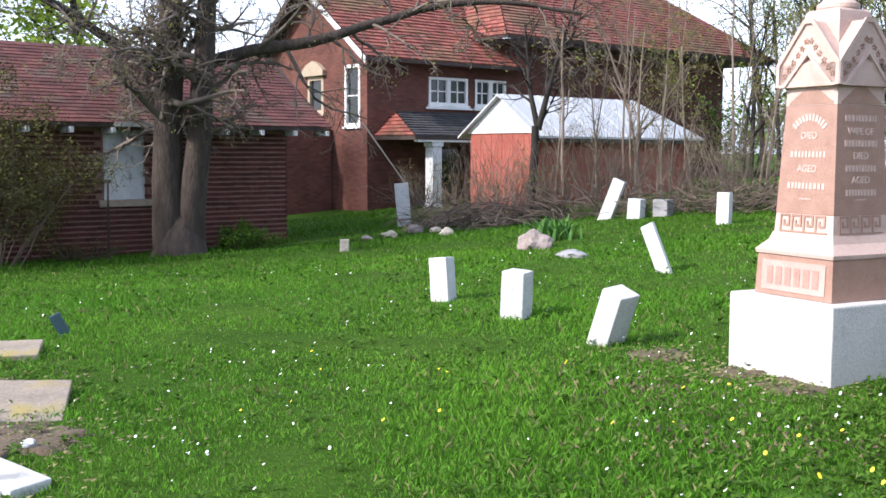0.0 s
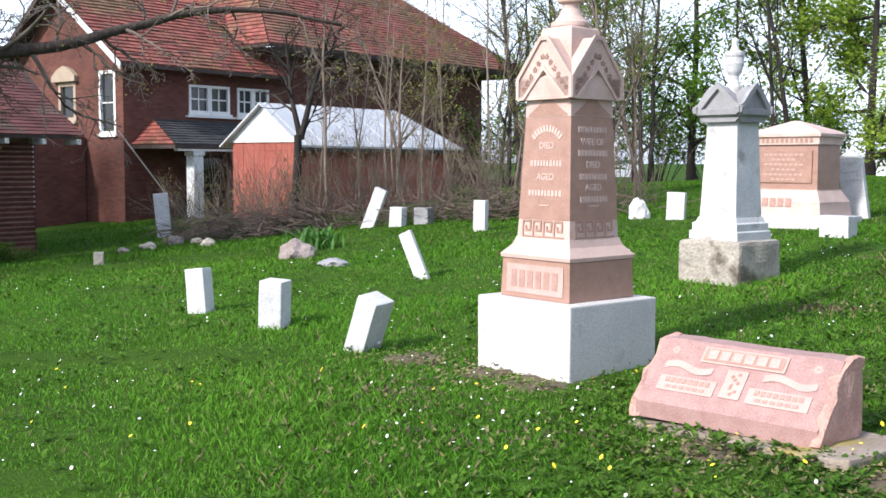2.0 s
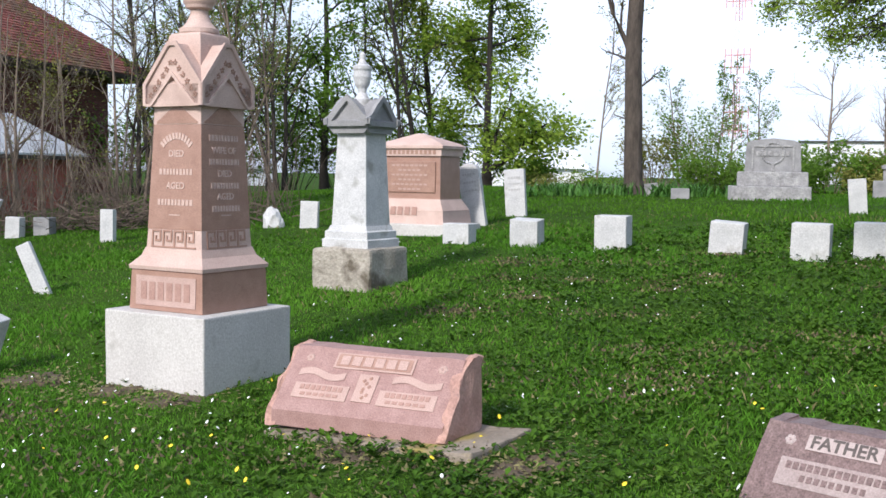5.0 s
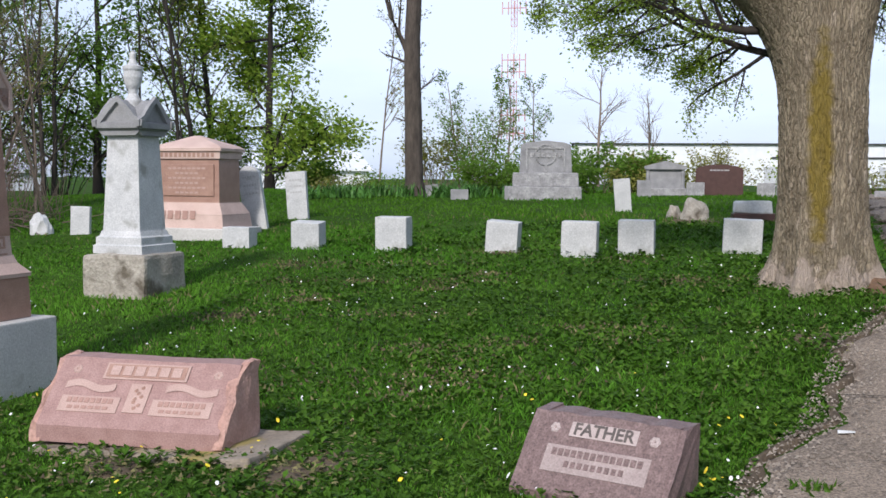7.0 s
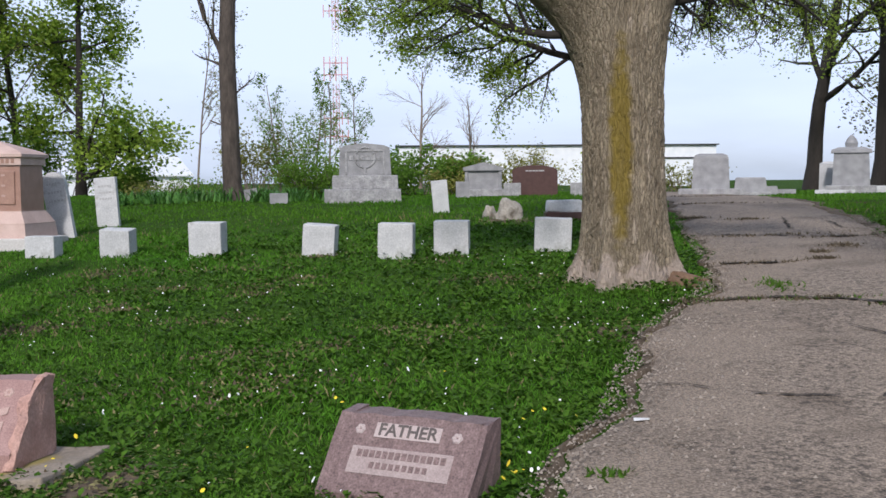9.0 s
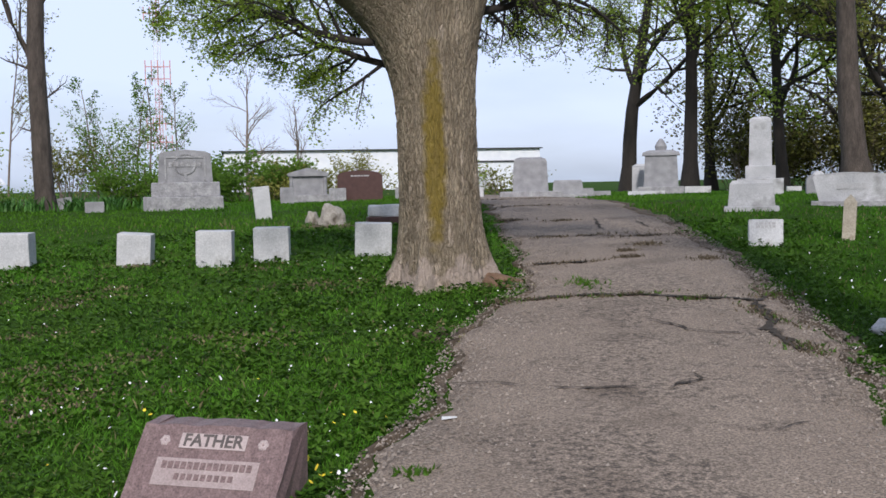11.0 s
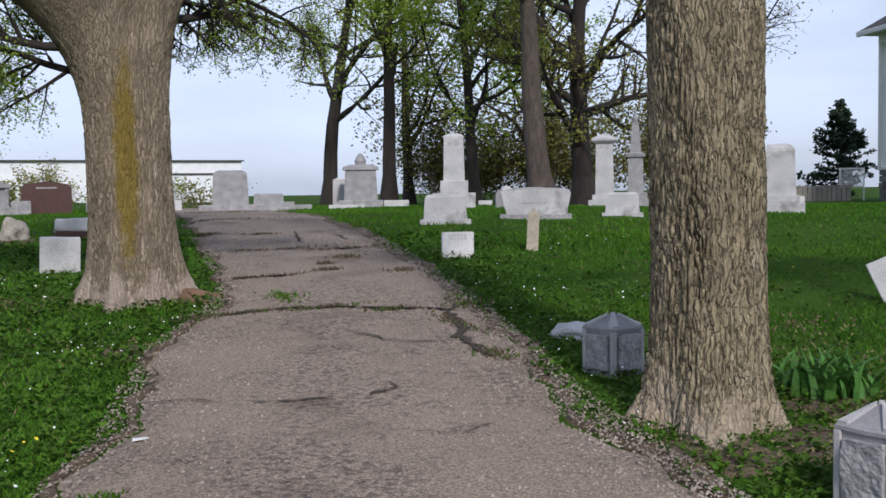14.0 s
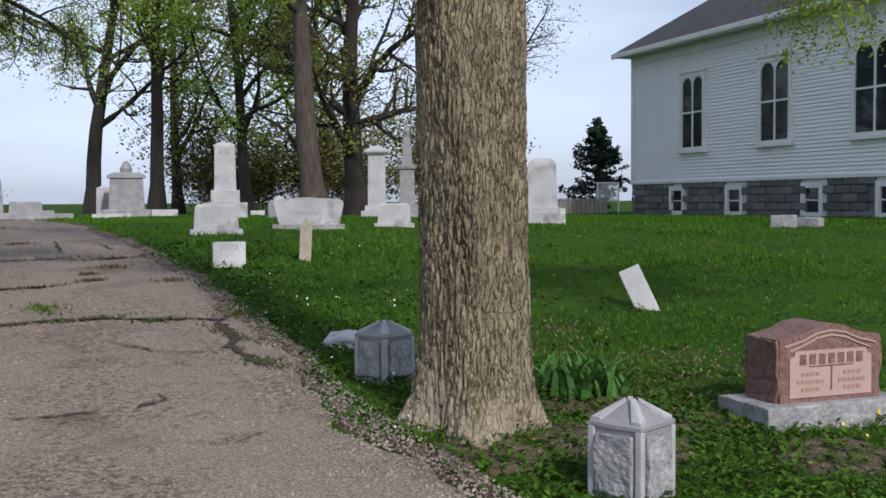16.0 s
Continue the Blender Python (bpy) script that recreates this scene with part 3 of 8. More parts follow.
def sash(name, parent, m, w, h, cols, rows, frame_w=0.09, depth=0.12, material=None, head=None):
    """A window in its own x (across) and z (up), facing -y; origin at the middle of its foot."""
    material = material or M_WHITEPAINT
    win = new(name)
    win.parent, win.matrix_basis = parent, m
    bm = bmesh.new()
    box(bm, -w / 2, -w / 2 + frame_w, -0.03, depth, 0, h)
    box(bm, w / 2 - frame_w, w / 2, -0.03, depth, 0, h)
    box(bm, -w / 2 + frame_w, w / 2 - frame_w, -0.03, depth, h - frame_w, h)
    box(bm, -w / 2 + frame_w, w / 2 - frame_w, -0.03, depth, 0, frame_w)
    part("frame", bm, material, win)
    part("sill", new_box(-w / 2 - 0.05, w / 2 + 0.05, -0.09, depth, -0.07, -0.002, 0.008), material, win)
    iw, ih = w - 2 * frame_w, h - 2 * frame_w
    part("pane", new_box(-iw / 2, iw / 2, 0.05, 0.06, frame_w, h - frame_w), M_GLASS, win)
    bm = bmesh.new()
    for c in range(1, cols):
        x = -iw / 2 + iw * c / cols
        box(bm, x - 0.018, x + 0.018, 0.02, 0.048, frame_w, h - frame_w)
    for r in range(1, rows):
        z = frame_w + ih * r / rows
        box(bm, -iw / 2, iw / 2, 0.025, 0.047, z - 0.018, z + 0.018)
    if cols > 1 or rows > 1:
        part("glazing_bar", bm, material, win)
    else:
        bm.free()
    return win


def facing_x(x, y, z):
    """A frame for a window in a wall that looks towards +x."""
    return pose(x, y, z, 0, 0, 90)


# old brick outbuilding with the boarded window
SHX, SHZ, SHT, SHY0, SHY1 = -20.0, -0.75, 2.02, -2.0, 11.7
shed = thing("brick_outbuilding", "low dark red brick outbuilding with a shingled roof and boarded window", "building", SHX, SHY1, z=0)
shed.matrix_basis = Matrix()
WY, WW, WZ0, WZ1 = 8.17, 0.84, 0.62, 1.95
bm = wall_holes("x", SHX, 0.3, SHY0, SHY1, SHZ, SHT, [(WY - WW / 2, WY + WW / 2, WZ0, WZ1)])
shed_wall = part("wall", bm, M_MORTAR, shed, "old pinkish recessed mortar wall")
courses = sheathing((SHX, SHY0, SHZ), (0, 1, 0), (0, 0, 1), SHY1 - SHY0, SHT - SHZ, 0.24, 0.100, 0.036, 0.016, 4, (1, 0, 0),
                    lambda a, z: abs(a + SHY0 - WY) < WW / 2 + 0.06 and WZ0 - 0.1 < z + SHZ < WZ1 + 0.02)
tagged(part("brickwork", courses, M_BRICK, shed_wall), "dark red brick courses", kind="stuff")
part("end_wall", new_box(-25.0, -20.3, SHY1 - 0.3, SHY1 - 0.01, SHZ, SHT), M_HOUSE_BRICK, shed)
part("gable", slab([(-20.05, SHY1 - 0.02, SHT), (-22.4, SHY1 - 0.02, 3.55), (-24.9, SHY1 - 0.02, SHT)], (0, -0.25, 0)), M_HOUSE_BRICK, shed)
RIDGE, EAVE = Vector((-22.4, 0, 3.72)), Vector((-19.55, 0, 2.06))
SR0, SR1 = SHY0 - 0.4, SHY1 + 0.75
part("roof", slab([(EAVE.x, SR0, EAVE.z), (EAVE.x, SR1, EAVE.z), (RIDGE.x, SR1 + 0.35, RIDGE.z), (RIDGE.x, SR0, RIDGE.z)], (0, 0, -0.07)), M_DARKWOOD, shed)
part("rear_roof", slab([(RIDGE.x, SR0, RIDGE.z), (RIDGE.x, SR1 + 0.35, RIDGE.z), (-25.3, SR1, EAVE.z), (-25.3, SR0, EAVE.z)], (0, 0, -0.07)), M_SHINGLE, shed)
ru = RIDGE - EAVE
shing = sheathing((EAVE.x, SR0, EAVE.z), (0, 1, 0), ru, SR1 - SR0 + 0.15, ru.length, 0.30, 0.14, 0.008, 0.012, 8, Vector((1, 0, 0)).cross(Vector((0, 1, 0))) * 0.86 + Vector((0.5, 0, 0)), tilt=0.016)
tagged(part("shingles", shing, M_SHINGLE, shed), "dark red worn shingles", kind="stuff")
for y in np.arange(SHY0 + 0.4, SR1, 0.78):
    part("rafter_end", new_box(-20.0, -19.48, y - 0.035, y + 0.035, 1.88, 1.985), M_OLDWHITE, shed)
part("fascia", new_box(-19.6, -19.53, 7.8, 9.1, 2.0, 2.09), M_OLDWHITE, shed)
part("window_board", new_box(SHX - 0.10, SHX - 0.05, WY - WW / 2, WY + WW / 2, WZ0, WZ1), M_OLDWHITE, shed, "peeling white painted board in the window")
part("window_sill", new_box(SHX - 0.1, SHX + 0.07, WY - 0.53, WY + 0.53, WZ0 - 0.13, WZ0 - 0.003, 0.01), M_TAN, shed, "tan stone sill")

# house: wing with gable, and the main block under a hipped tile roof
house = thing("brick_house", "red brick house with red tiled hip roof and white windows", "house", 0, 0, z=0)
house.matrix_basis = Matrix()
HX, WY0, WY1, MY1 = -25.8, 17.9, 23.6, 34.7
w1, w2 = (20.15, 21.75, 2.98, 3.82), (22.0, 23.35, 2.98, 3.82)
dr = (20.6, 21.6, -0.2, 1.75)
part("wing_wall", wall_holes("x", HX, 0.3, WY0, WY1, -0.4, 4.3, [w1, w2, dr]), M_HOUSE_BRICK, house)
part("main_wall", wall_holes("x", HX, 0.3, WY1, MY1, -0.4, 5.2, []), M_HOUSE_BRICK, house)
part("side_wall", wall_holes("y", MY1 - 0.3, 0.3, -37, HX - 0.3, -0.4, 5.2, []), M_HOUSE_BRICK, house)
gw1, gw2 = (-26.95, -26.15, 2.3, 4.1), (-29.0, -28.1, 2.7, 3.85)
part("gable_wall", wall_holes("y", WY0, 0.3, -31.6, HX - 0.302, -0.4, 4.3, [gw1, gw2]), M_HOUSE_BRICK, house)
part("gable", slab([(HX - 0.01, WY0 + 0.001, 4.3), (-31.6, WY0 + 0.001, 4.3), (-28.7, WY0 + 0.001, 6.6)], (0, 0.25, 0)), M_HOUSE_BRICK, house)
part("rear_wall", new_box(-37, -36.7, WY0 + 3, MY1 - 0.3, -0.4, 5.2), M_HOUSE_BRICK, house)
for (a, b, z0, z1) in (w1, w2):
    for c in ((a + (b - a) * 0.26), (a + (b - a) * 0.74)):
        sash("window", house, facing_x(HX - 0.02, c, z0), (b - a) / 2 - 0.02, z1 - z0, 2, 2, 0.08)
    part("window_sill", new_box(HX - 0.05, HX + 0.10, a - 0.1, b + 0.1, z0 - 0.13, z0 - 0.075, 0.01), M_WHITEPAINT, house)
sash("window", house, pose((gw1[0] + gw1[1]) / 2, WY0 + 0.02, gw1[2]), 0.8, 1.8, 1, 2, 0.09)
sash("window", house, pose((gw2[0] + gw2[1]) / 2, WY0 + 0.02, gw2[2]), 0.9, 1.15, 1, 1, 0.12, material=M_TAN)
ped = bmesh.new()
prism(ped, [(-29.15, 3.86), (-27.95, 3.86), (-27.95, 4.02), (-28.2, 4.2), (-28.55, 4.32), (-28.9, 4.2), (-29.15, 4.02)], WY0 - 0.14, WY0 + 0.05)
part("window_pediment", ped, M_TAN, house, "tan stone window pediment")
part("door_leaf", new_box(HX - 0.22, HX - 0.17, 20.62, 21.58, -0.2, 1.74), M_DARKWOOD, house)
for i in range(3):
    part("door_pane", new_box(HX - 0.165, HX - 0.15, 20.75, 21.45, 0.45 + i * 0.42, 0.80 + i * 0.42), M_GLASS, house)


def tiled(name, eave0, eave1, top0, top1, parent, rowh=0.19, material=None):
    """A roof plane laid with courses of tiles; corners from the eave to the top."""
    e0, e1, t0, t1 = (Vector(p) for p in (eave0, eave1, top0, top1))
    normal = (e1 - e0).cross(t0 - e0).normalized()
    if normal.z < 0:
        normal = -normal
    part(name, slab([e0, e1, t1, t0], (0, 0, -0.10)), M_DARKWOOD, parent)
    v, f = [], []
    L = ((t0 + t1) / 2 - (e0 + e1) / 2).length
    rows = int(L / rowh)
    rnd = random.Random(5)
    for r in range(rows):
        u0, u1 = r / rows, (r + 1.15) / rows
        a0, b0 = e0.lerp(t0, u0), e1.lerp(t1, u0)
        a1, b1 = e0.lerp(t0, min(1, u1)), e1.lerp(t1, min(1, u1))
        n = max(1, int((b0 - a0).length / 0.30))
        for i in range(n):
            s0, s1 = i / n, (i + 0.96) / n
            lift = 0.05 + rnd.uniform(-0.008, 0.012)
            k = len(v)
            v += [a0.lerp(b0, s0) + normal * lift, a0.lerp(b0, s1) + normal * lift, a1.lerp(b1, s1) + normal * 0.012, a1.lerp(b1, s0) + normal * 0.012,
                  a0.lerp(b0, s0), a0.lerp(b0, s1)]
            f += [(k, k + 1, k + 2, k + 3), (k + 4, k + 5, k + 1, k)]
    tagged(part("roof_tiles", ([tuple(p) for p in v], f), material or M_TILE, parent), "red roof tiles in courses", kind="stuff")


EX = HX + 0.65
tiled("wing_roof", (EX, WY0 - 0.5, 4.22), (EX, WY1 + 0.3, 4.22), (-28.7, WY0 - 0.5, 6.75), (-28.7, WY1 + 0.3, 6.75), house)
tiled("wing_roof_far", (-32.3, WY0 - 0.5, 4.0), (-32.3, WY1, 4.0), (-28.7, WY0 - 0.5, 6.75), (-28.7, WY1, 6.75), house)
for x0, z0 in ((EX, 4.22), (-32.3, 4.0)):
    part("barge_board", slab([(x0, WY0 - 0.53, z0), (x0, WY0 - 0.5, z0), (-28.7, WY0 - 0.5, 6.75), (-28.7, WY0 - 0.53, 6.75)], (0, 0, -0.2)), M_OLDWHITE if x0 == EX else M_DARKWOOD, house)
MX, MRX, MRY0, MRY1, MTZ = -24.75, -31.2, 27.0, 30.6, 10.0
tiled("main_roof", (MX, WY1 - 1.2, 5.15), (MX, 36.6, 5.15), (MRX, MRY0, MTZ), (MRX, MRY1, MTZ), house)
tiled("main_roof_side", (MX, 36.6, 5.15), (-38, 36.6, 5.15), (MRX, MRY1, MTZ), (MRX, MRY1 - 0.01, MTZ), house)
tiled("main_roof_end", (-38, WY1 - 1.2, 5.15), (MX, WY1 - 1.2, 5.15), (MRX, MRY0, MTZ), (MRX, MRY0 + 0.01, MTZ), house)
part("soffit", new_box(-37.9, MX - 0.05, WY1 - 1.1, 36.5, 4.98, 5.05), M_DARKWOOD, house)
part("upper_wall", new_box(-36.5, HX - 0.02, WY1 - 0.9, WY1 + 0.01, 4.2, 5.0), M_HOUSE_BRICK, house)
# entrance porch
tiled("porch_roof", (-23.9, 18.2, 2.0), (-23.9, 22.4, 2.0), (HX, 18.9, 2.75), (HX, 22.4, 2.75), house, material=M_DARKROOF)
tiled("porch_roof_hip", (HX, 18.15, 2.0), (-23.9, 18.2, 2.0), (HX, 18.9, 2.75), (HX + 0.01, 18.9, 2.75), house)
part("porch_beam", new_box(-24.1, -23.93, 18.3, 22.3, 1.84, 1.93), M_WHITEPAINT, house)
col = bmesh.new()
stack(col, [(-0.4, 0.19), (0.05, 0.19), (0.06, 0.165), (1.70, 0.165), (1.72, 0.20), (1.84, 0.20)], x=-24.15, y=19.05)
part("porch_column", col, M_OLDWHITE, house, "white square porch column")
# lower link wall and pipe
part("link_wall", new_box(-28.5, -27.6, 15.8, 17.85, -0.5, 2.25), M_HOUSE_BRICK, house)
pipe = bmesh.new()
stack(pipe, [(0.2, 0.05), (2.2, 0.05)], 10, x=-27.5, y=16.1)
part("downspout", pipe, M_OLDWHITE, house)

# red annex with the metal roof
annex = thing("red_annex", "red painted block garage with white gable and grey metal roof", "garage", 0, 0, z=0)
annex.matrix_basis = Matrix()
AX0, AX1, AY0, AY1, AT = -21.3, -18.9, 18.0, 23.8, 2.05
bm = bmesh.new()
box(bm, AX0, AX1, AY0, AY1, -0.5, AT)
part("wall", bm, M_REDWALL, annex)
for r in range(12):
    for i in range(6):
        w = (AX1 - AX0) / 6
        part("block", new_box(AX0 + i * w + 0.006, AX0 + (i + 1) * w - 0.006, AY0 - 0.012, AY0 - 0.001, -0.38 + r * 0.2 + 0.006, -0.18 + r * 0.2 - 0.006), M_REDWALL, annex)
for r in range(12):
    for i in range(15):
        w = (AY1 - AY0) / 15
        part("block", new_box(AX1 + 0.001, AX1 + 0.012, AY0 + i * w + 0.006, AY0 + (i + 1) * w - 0.006, -0.38 + r * 0.2 + 0.006, -0.18 + r * 0.2 - 0.006), M_REDWALL, annex)
AM = (AX0 + AX1) / 2
part("gable", slab([(AX0 - 0.12, AY0 - 0.05, AT - 0.02), (AX1 + 0.12, AY0 - 0.05, AT - 0.02), (AM, AY0 - 0.05, 2.92)], (0, 0.2, 0)), M_WHITEPAINT, annex, "white boarded gable")
for sx, x in ((1, AX1 + 0.3), (-1, AX0 - 0.3)):
    part("roof", slab([(x, AY0 - 0.2, AT - 0.1), (x, AY1 + 0.3, AT - 0.1), (AM, AY1 - 0.9, 3.0), (AM, AY0 - 0.2, 3.0)], (0, 0, -0.05)), M_METALROOF, annex)
    for y in np.arange(AY0, AY1 - 0.8, 0.6):
        part("roof_seam", slab([(x, y - 0.015, AT - 0.085), (x, y + 0.015, AT - 0.085), (AM, y + 0.015, 3.015), (AM, y - 0.015, 3.015)], (0, 0, -0.02)), M_METALROOF, annex)
part("fascia", new_box(AX1 + 0.26, AX1 + 0.305, AY0 - 0.2, AY1 + 0.3, AT - 0.25, AT - 0.155), M_DARKWOOD, annex)

# white church on block foundations: own x runs along the long wall, looking towards -y
CH = pose(30.75, 26.75, 1.0, 0, 0, math.degrees(math.atan2(-0.95, -0.31)))
church = new("church")
church.matrix_basis = CH
tagged(church, "white clapboard church with arched windows on grey block foundation", "church")
CL, CD, FH, WH = 22.0, 11.0, 1.22, 6.0
wins = [(4.0, 1.2), (8.35, 1.3), (12.5, 1.45), (16.8, 1.5)]
cells = [3.0, 6.3, 10.0, 13.0, 16.0]
part("foundation", new_box(0.0, CL, 0.10, CD, -0.4, FH), M_BLOCKS, church)
part("wall_core", new_box(0.02, CL, 0.06, CD, FH, WH), M_SIDING, church)
nb = int((WH - FH) / 0.115)
for i in range(nb):
    z = FH + 0.02 + i * 0.115
    part("clapboard", slab([(-0.02, 0.02, z), (CL, 0.02, z), (CL, 0.055, z + 0.125), (-0.02, 0.055, z + 0.125)], (0, 0.02, 0)), M_SIDING, church)
part("corner_board", new_box(-0.06, 0.16, -0.01, 0.2, FH - 0.05, WH), M_WHITEPAINT, church)
part("water_table", new_box(-0.06, CL, -0.03, 0.1, FH - 0.08, FH + 0.03, 0.01), M_WHITEPAINT, church)
rb = random.Random(3)
for r in range(6):
    x = -0.3 if r % 2 else 0.0
    while x < CL:
        a, b = max(0.0, x), min(CL, x + 0.6)
        x += 0.61
        if any(abs((a + b) / 2 - c) < 0.55 for c in cells) and r > 0:
            continue
        part("foundation_block", new_box(a + 0.008, b - 0.008, 0.02 - rb.uniform(0, 0.05), 0.12, -0.25 + r * 0.24 + 0.008, -0.01 + r * 0.24 - 0.012, 0.02), M_BLOCKS, church)
for c in cells:
    sash("cellar_window", church, pose(c, 0.03, 0.02), 0.95, 1.02, 1, 2, 0.16)
    part("casing", new_box(c - 0.56, c + 0.56, 0.093, 0.12, -0.1, FH - 0.09), M_WHITEPAINT, church)


def church_window(x, w, h, z):
    win = new("arched_window")
    win.parent, win.matrix_basis = church, pose(x, 0.0, z)
    bm = bmesh.new()
    for a, b, c, d in ((-w / 2 - 0.14, -w / 2, -0.1, h + 0.16), (w / 2, w / 2 + 0.14, -0.1, h + 0.16), (-w / 2, w / 2, h + 0.02, h + 0.16), (-w / 2, w / 2, -0.1, 0)):
        box(bm, a, b, -0.05, 0.06, c, d)
    part("casing", bm, M_WHITEPAINT, win)
    part("sill", new_box(-w / 2 - 0.22, w / 2 + 0.22, -0.12, 0.06, -0.2, -0.105), M_WHITEPAINT, win)
    part("hood", new_box(-w / 2 - 0.2, w / 2 + 0.2, -0.09, 0.06, h + 0.165, h + 0.24), M_WHITEPAINT, win)
    part("pane", new_box(-w / 2, w / 2, 0.0, 0.015, 0, h + 0.02), M_GLASS, win)
    bm = bmesh.new()
    hw = w / 2
    box(bm, -0.035, 0.035, -0.03, -0.002, 0, h)
    box(bm, -hw, -0.036, -0.03, -0.002, h * 0.5 - 0.03, h * 0.5 + 0.03)
    box(bm, 0.036, hw, -0.03, -0.002, h * 0.5 - 0.03, h * 0.5 + 0.03)
    part("mullion", bm, M_WHITEPAINT, win)
    for s in (-1, 1):
        # spandrels above the two arched lights
        cx, r = s * (hw / 2 + 0.018), hw / 2 - 0.03
        k = 10
        bm = bmesh.new()
        arc = [(cx + r * math.cos(math.pi * i / k), h - r + r * math.sin(math.pi * i / k)) for i in range(k + 1)]
        out = [(cx + (hw / 2) * (1 if i < k / 2 else -1 if i > k / 2 else 0), h + 0.02) for i in range(k + 1)]
        for i in range(k):
            ring = [arc[i], arc[i + 1], out[i + 1], out[i]]
            bm.faces.new([bm.verts.new((p[0], -0.02, p[1])) for p in ring])
        part("spandrel", bm, M_WHITEPAINT, win)


for x, w in wins:
    church_window(x, w, 2.35, 2.35)
part("soffit", new_box(-0.40, CL, -0.5, CD + 0.5, WH - 0.12, WH - 0.02), M_WHITEPAINT, church)
part("frieze", new_box(-0.05, CL, -0.02, 0.05, WH - 0.45, WH - 0.121), M_WHITEPAINT, church)
part("gutter", new_box(-0.5, CL, -0.62, -0.5, WH - 0.16, WH + 0.02, 0.03), M_WHITEPAINT, church)
part("roof_front", slab([(-0.5, -0.6, WH), (CL, -0.6, WH), (CL, CD / 2, WH + 4.2), (CD / 2 - 0.2, CD / 2, WH + 4.2)], (0, 0, -0.12)), M_DARKROOF, church)
part("roof_end", slab([(-0.5, CD + 0.6, WH), (-0.5, -0.6, WH), (CD / 2 - 0.2, CD / 2, WH + 4.2)], (0, 0, -0.12)), M_DARKROOF, church)
part("cap_post", new_box(4.1, 5.3, CD / 2 - 0.5, CD / 2 + 0.5, WH + 3.8, WH + 5.2), M_WHITEPAINT, church)

# ---- the tall pink monument ----
def stepped_bars(rnd, n, lo, hi):
    return [rnd.uniform(lo, hi) for _ in range(n)]


mon = thing("granite_monument", "tall polished pink granite monument with gabled cap on pale concrete block", "monument", -4.02, 6.38, rz=-10)
mon.matrix_basis = pose(-4.15, 6.42, 0.10, 0, 0, -11)
bm = new_box(-0.445, 0.445, -0.445, 0.445, -0.12, 0.52, 0.012)
part("base_block", worn(bm, 0.003, 5, 3), M_CONCRETE, mon, "pale concrete base block")
bm = bmesh.new()
stack(bm, [(0.52, 0.325), (0.525, 0.33), (0.785, 0.32), (0.795, 0.315)])
part("plinth", bm, M_PINK, mon)
bm = bmesh.new()
stack(bm, [(0.795, 0.33), (0.82, 0.335), (0.84, 0.315), (0.885, 0.275), (0.925, 0.26), (0.94, 0.255)])
part("moulding", bm, M_PINK_DULL, mon)
bm = bmesh.new()
stack(bm, [(0.94, 0.25), (1.065, 0.242)])
part("fret_band", bm, M_PINK_DULL, mon)
bm = bmesh.new()
stack(bm, [(1.065, 0.242), (1.07, 0.244), (1.77, 0.213), (1.772, 0.211)])
part("die", bm, M_PINK, mon)
# frosted head of the die, with a pointed polished panel on each face
bm = bmesh.new()
stack(bm, [(1.772, 0.214), (1.80, 0.214), (2.08, 0.203), (2.10, 0.19)])
part("die_head", bm, M_PINK_DULL, mon)
GABLE = [(-0.252, 1.89), (-0.252, 2.035), (-0.035, 2.305), (0.035, 2.305), (0.252, 2.035), (0.252, 1.89), (0.19, 1.89), (0.0, 2.09), (-0.19, 1.89)]
cap = bmesh.new()
for turn in (0, 1):
    g = bmesh.new()
    prism(g, GABLE, -0.252, 0.252)
    if turn:
        bmesh.ops.rotate(g, verts=g.verts, cent=(0, 0, 0), matrix=Matrix.Rotation(math.pi / 2, 3, 'Z'))
    me = bpy.data.meshes.new("tmp")
    g.to_mesh(me)
    g.free()
    cap.from_mesh(me)
part("gabled_cap", cap, M_PINK_DULL, mon, "weathered pale pink gabled cap")
bm = bmesh.new()
stack(bm, [(2.10, 0.155), (2.30, 0.15), (2.345, 0.145), (2.375, 0.14), (2.39, 0.125)])
part("cap_core", bm, M_PINK_DULL, mon)
bm = bmesh.new()
stack(bm, [(2.385, 0.125), (2.40, 0.135), (2.425, 0.135), (2.435, 0.115), (2.47, 0.085), (2.52, 0.062), (2.555, 0.06), (2.565, 0.09), (2.585, 0.095), (2.60, 0.105), (2.68, 0.128), (2.75, 0.13), (2.78, 0.12), (2.80, 0.14), (2.83, 0.14), (2.86, 0.05), (2.92, 0.02)], 28)
part("urn", bm, M_PINK_DULL, mon, soft=False)


def arc_bars(name, n, radius, height, material, parent, m):
    """Bars set fanwise over an arch, in place of a curved line of writing."""
    for i in range(n):
        a = radians(-54 + 108 * (i + 0.5) / n)
        part(name, new_box(-0.010, 0.010, -height / 2, height / 2, 0, 0.003), material, parent, m=m @ Matrix.Rotation(-a, 4, 'Z') @ pose(0, radius, 0))


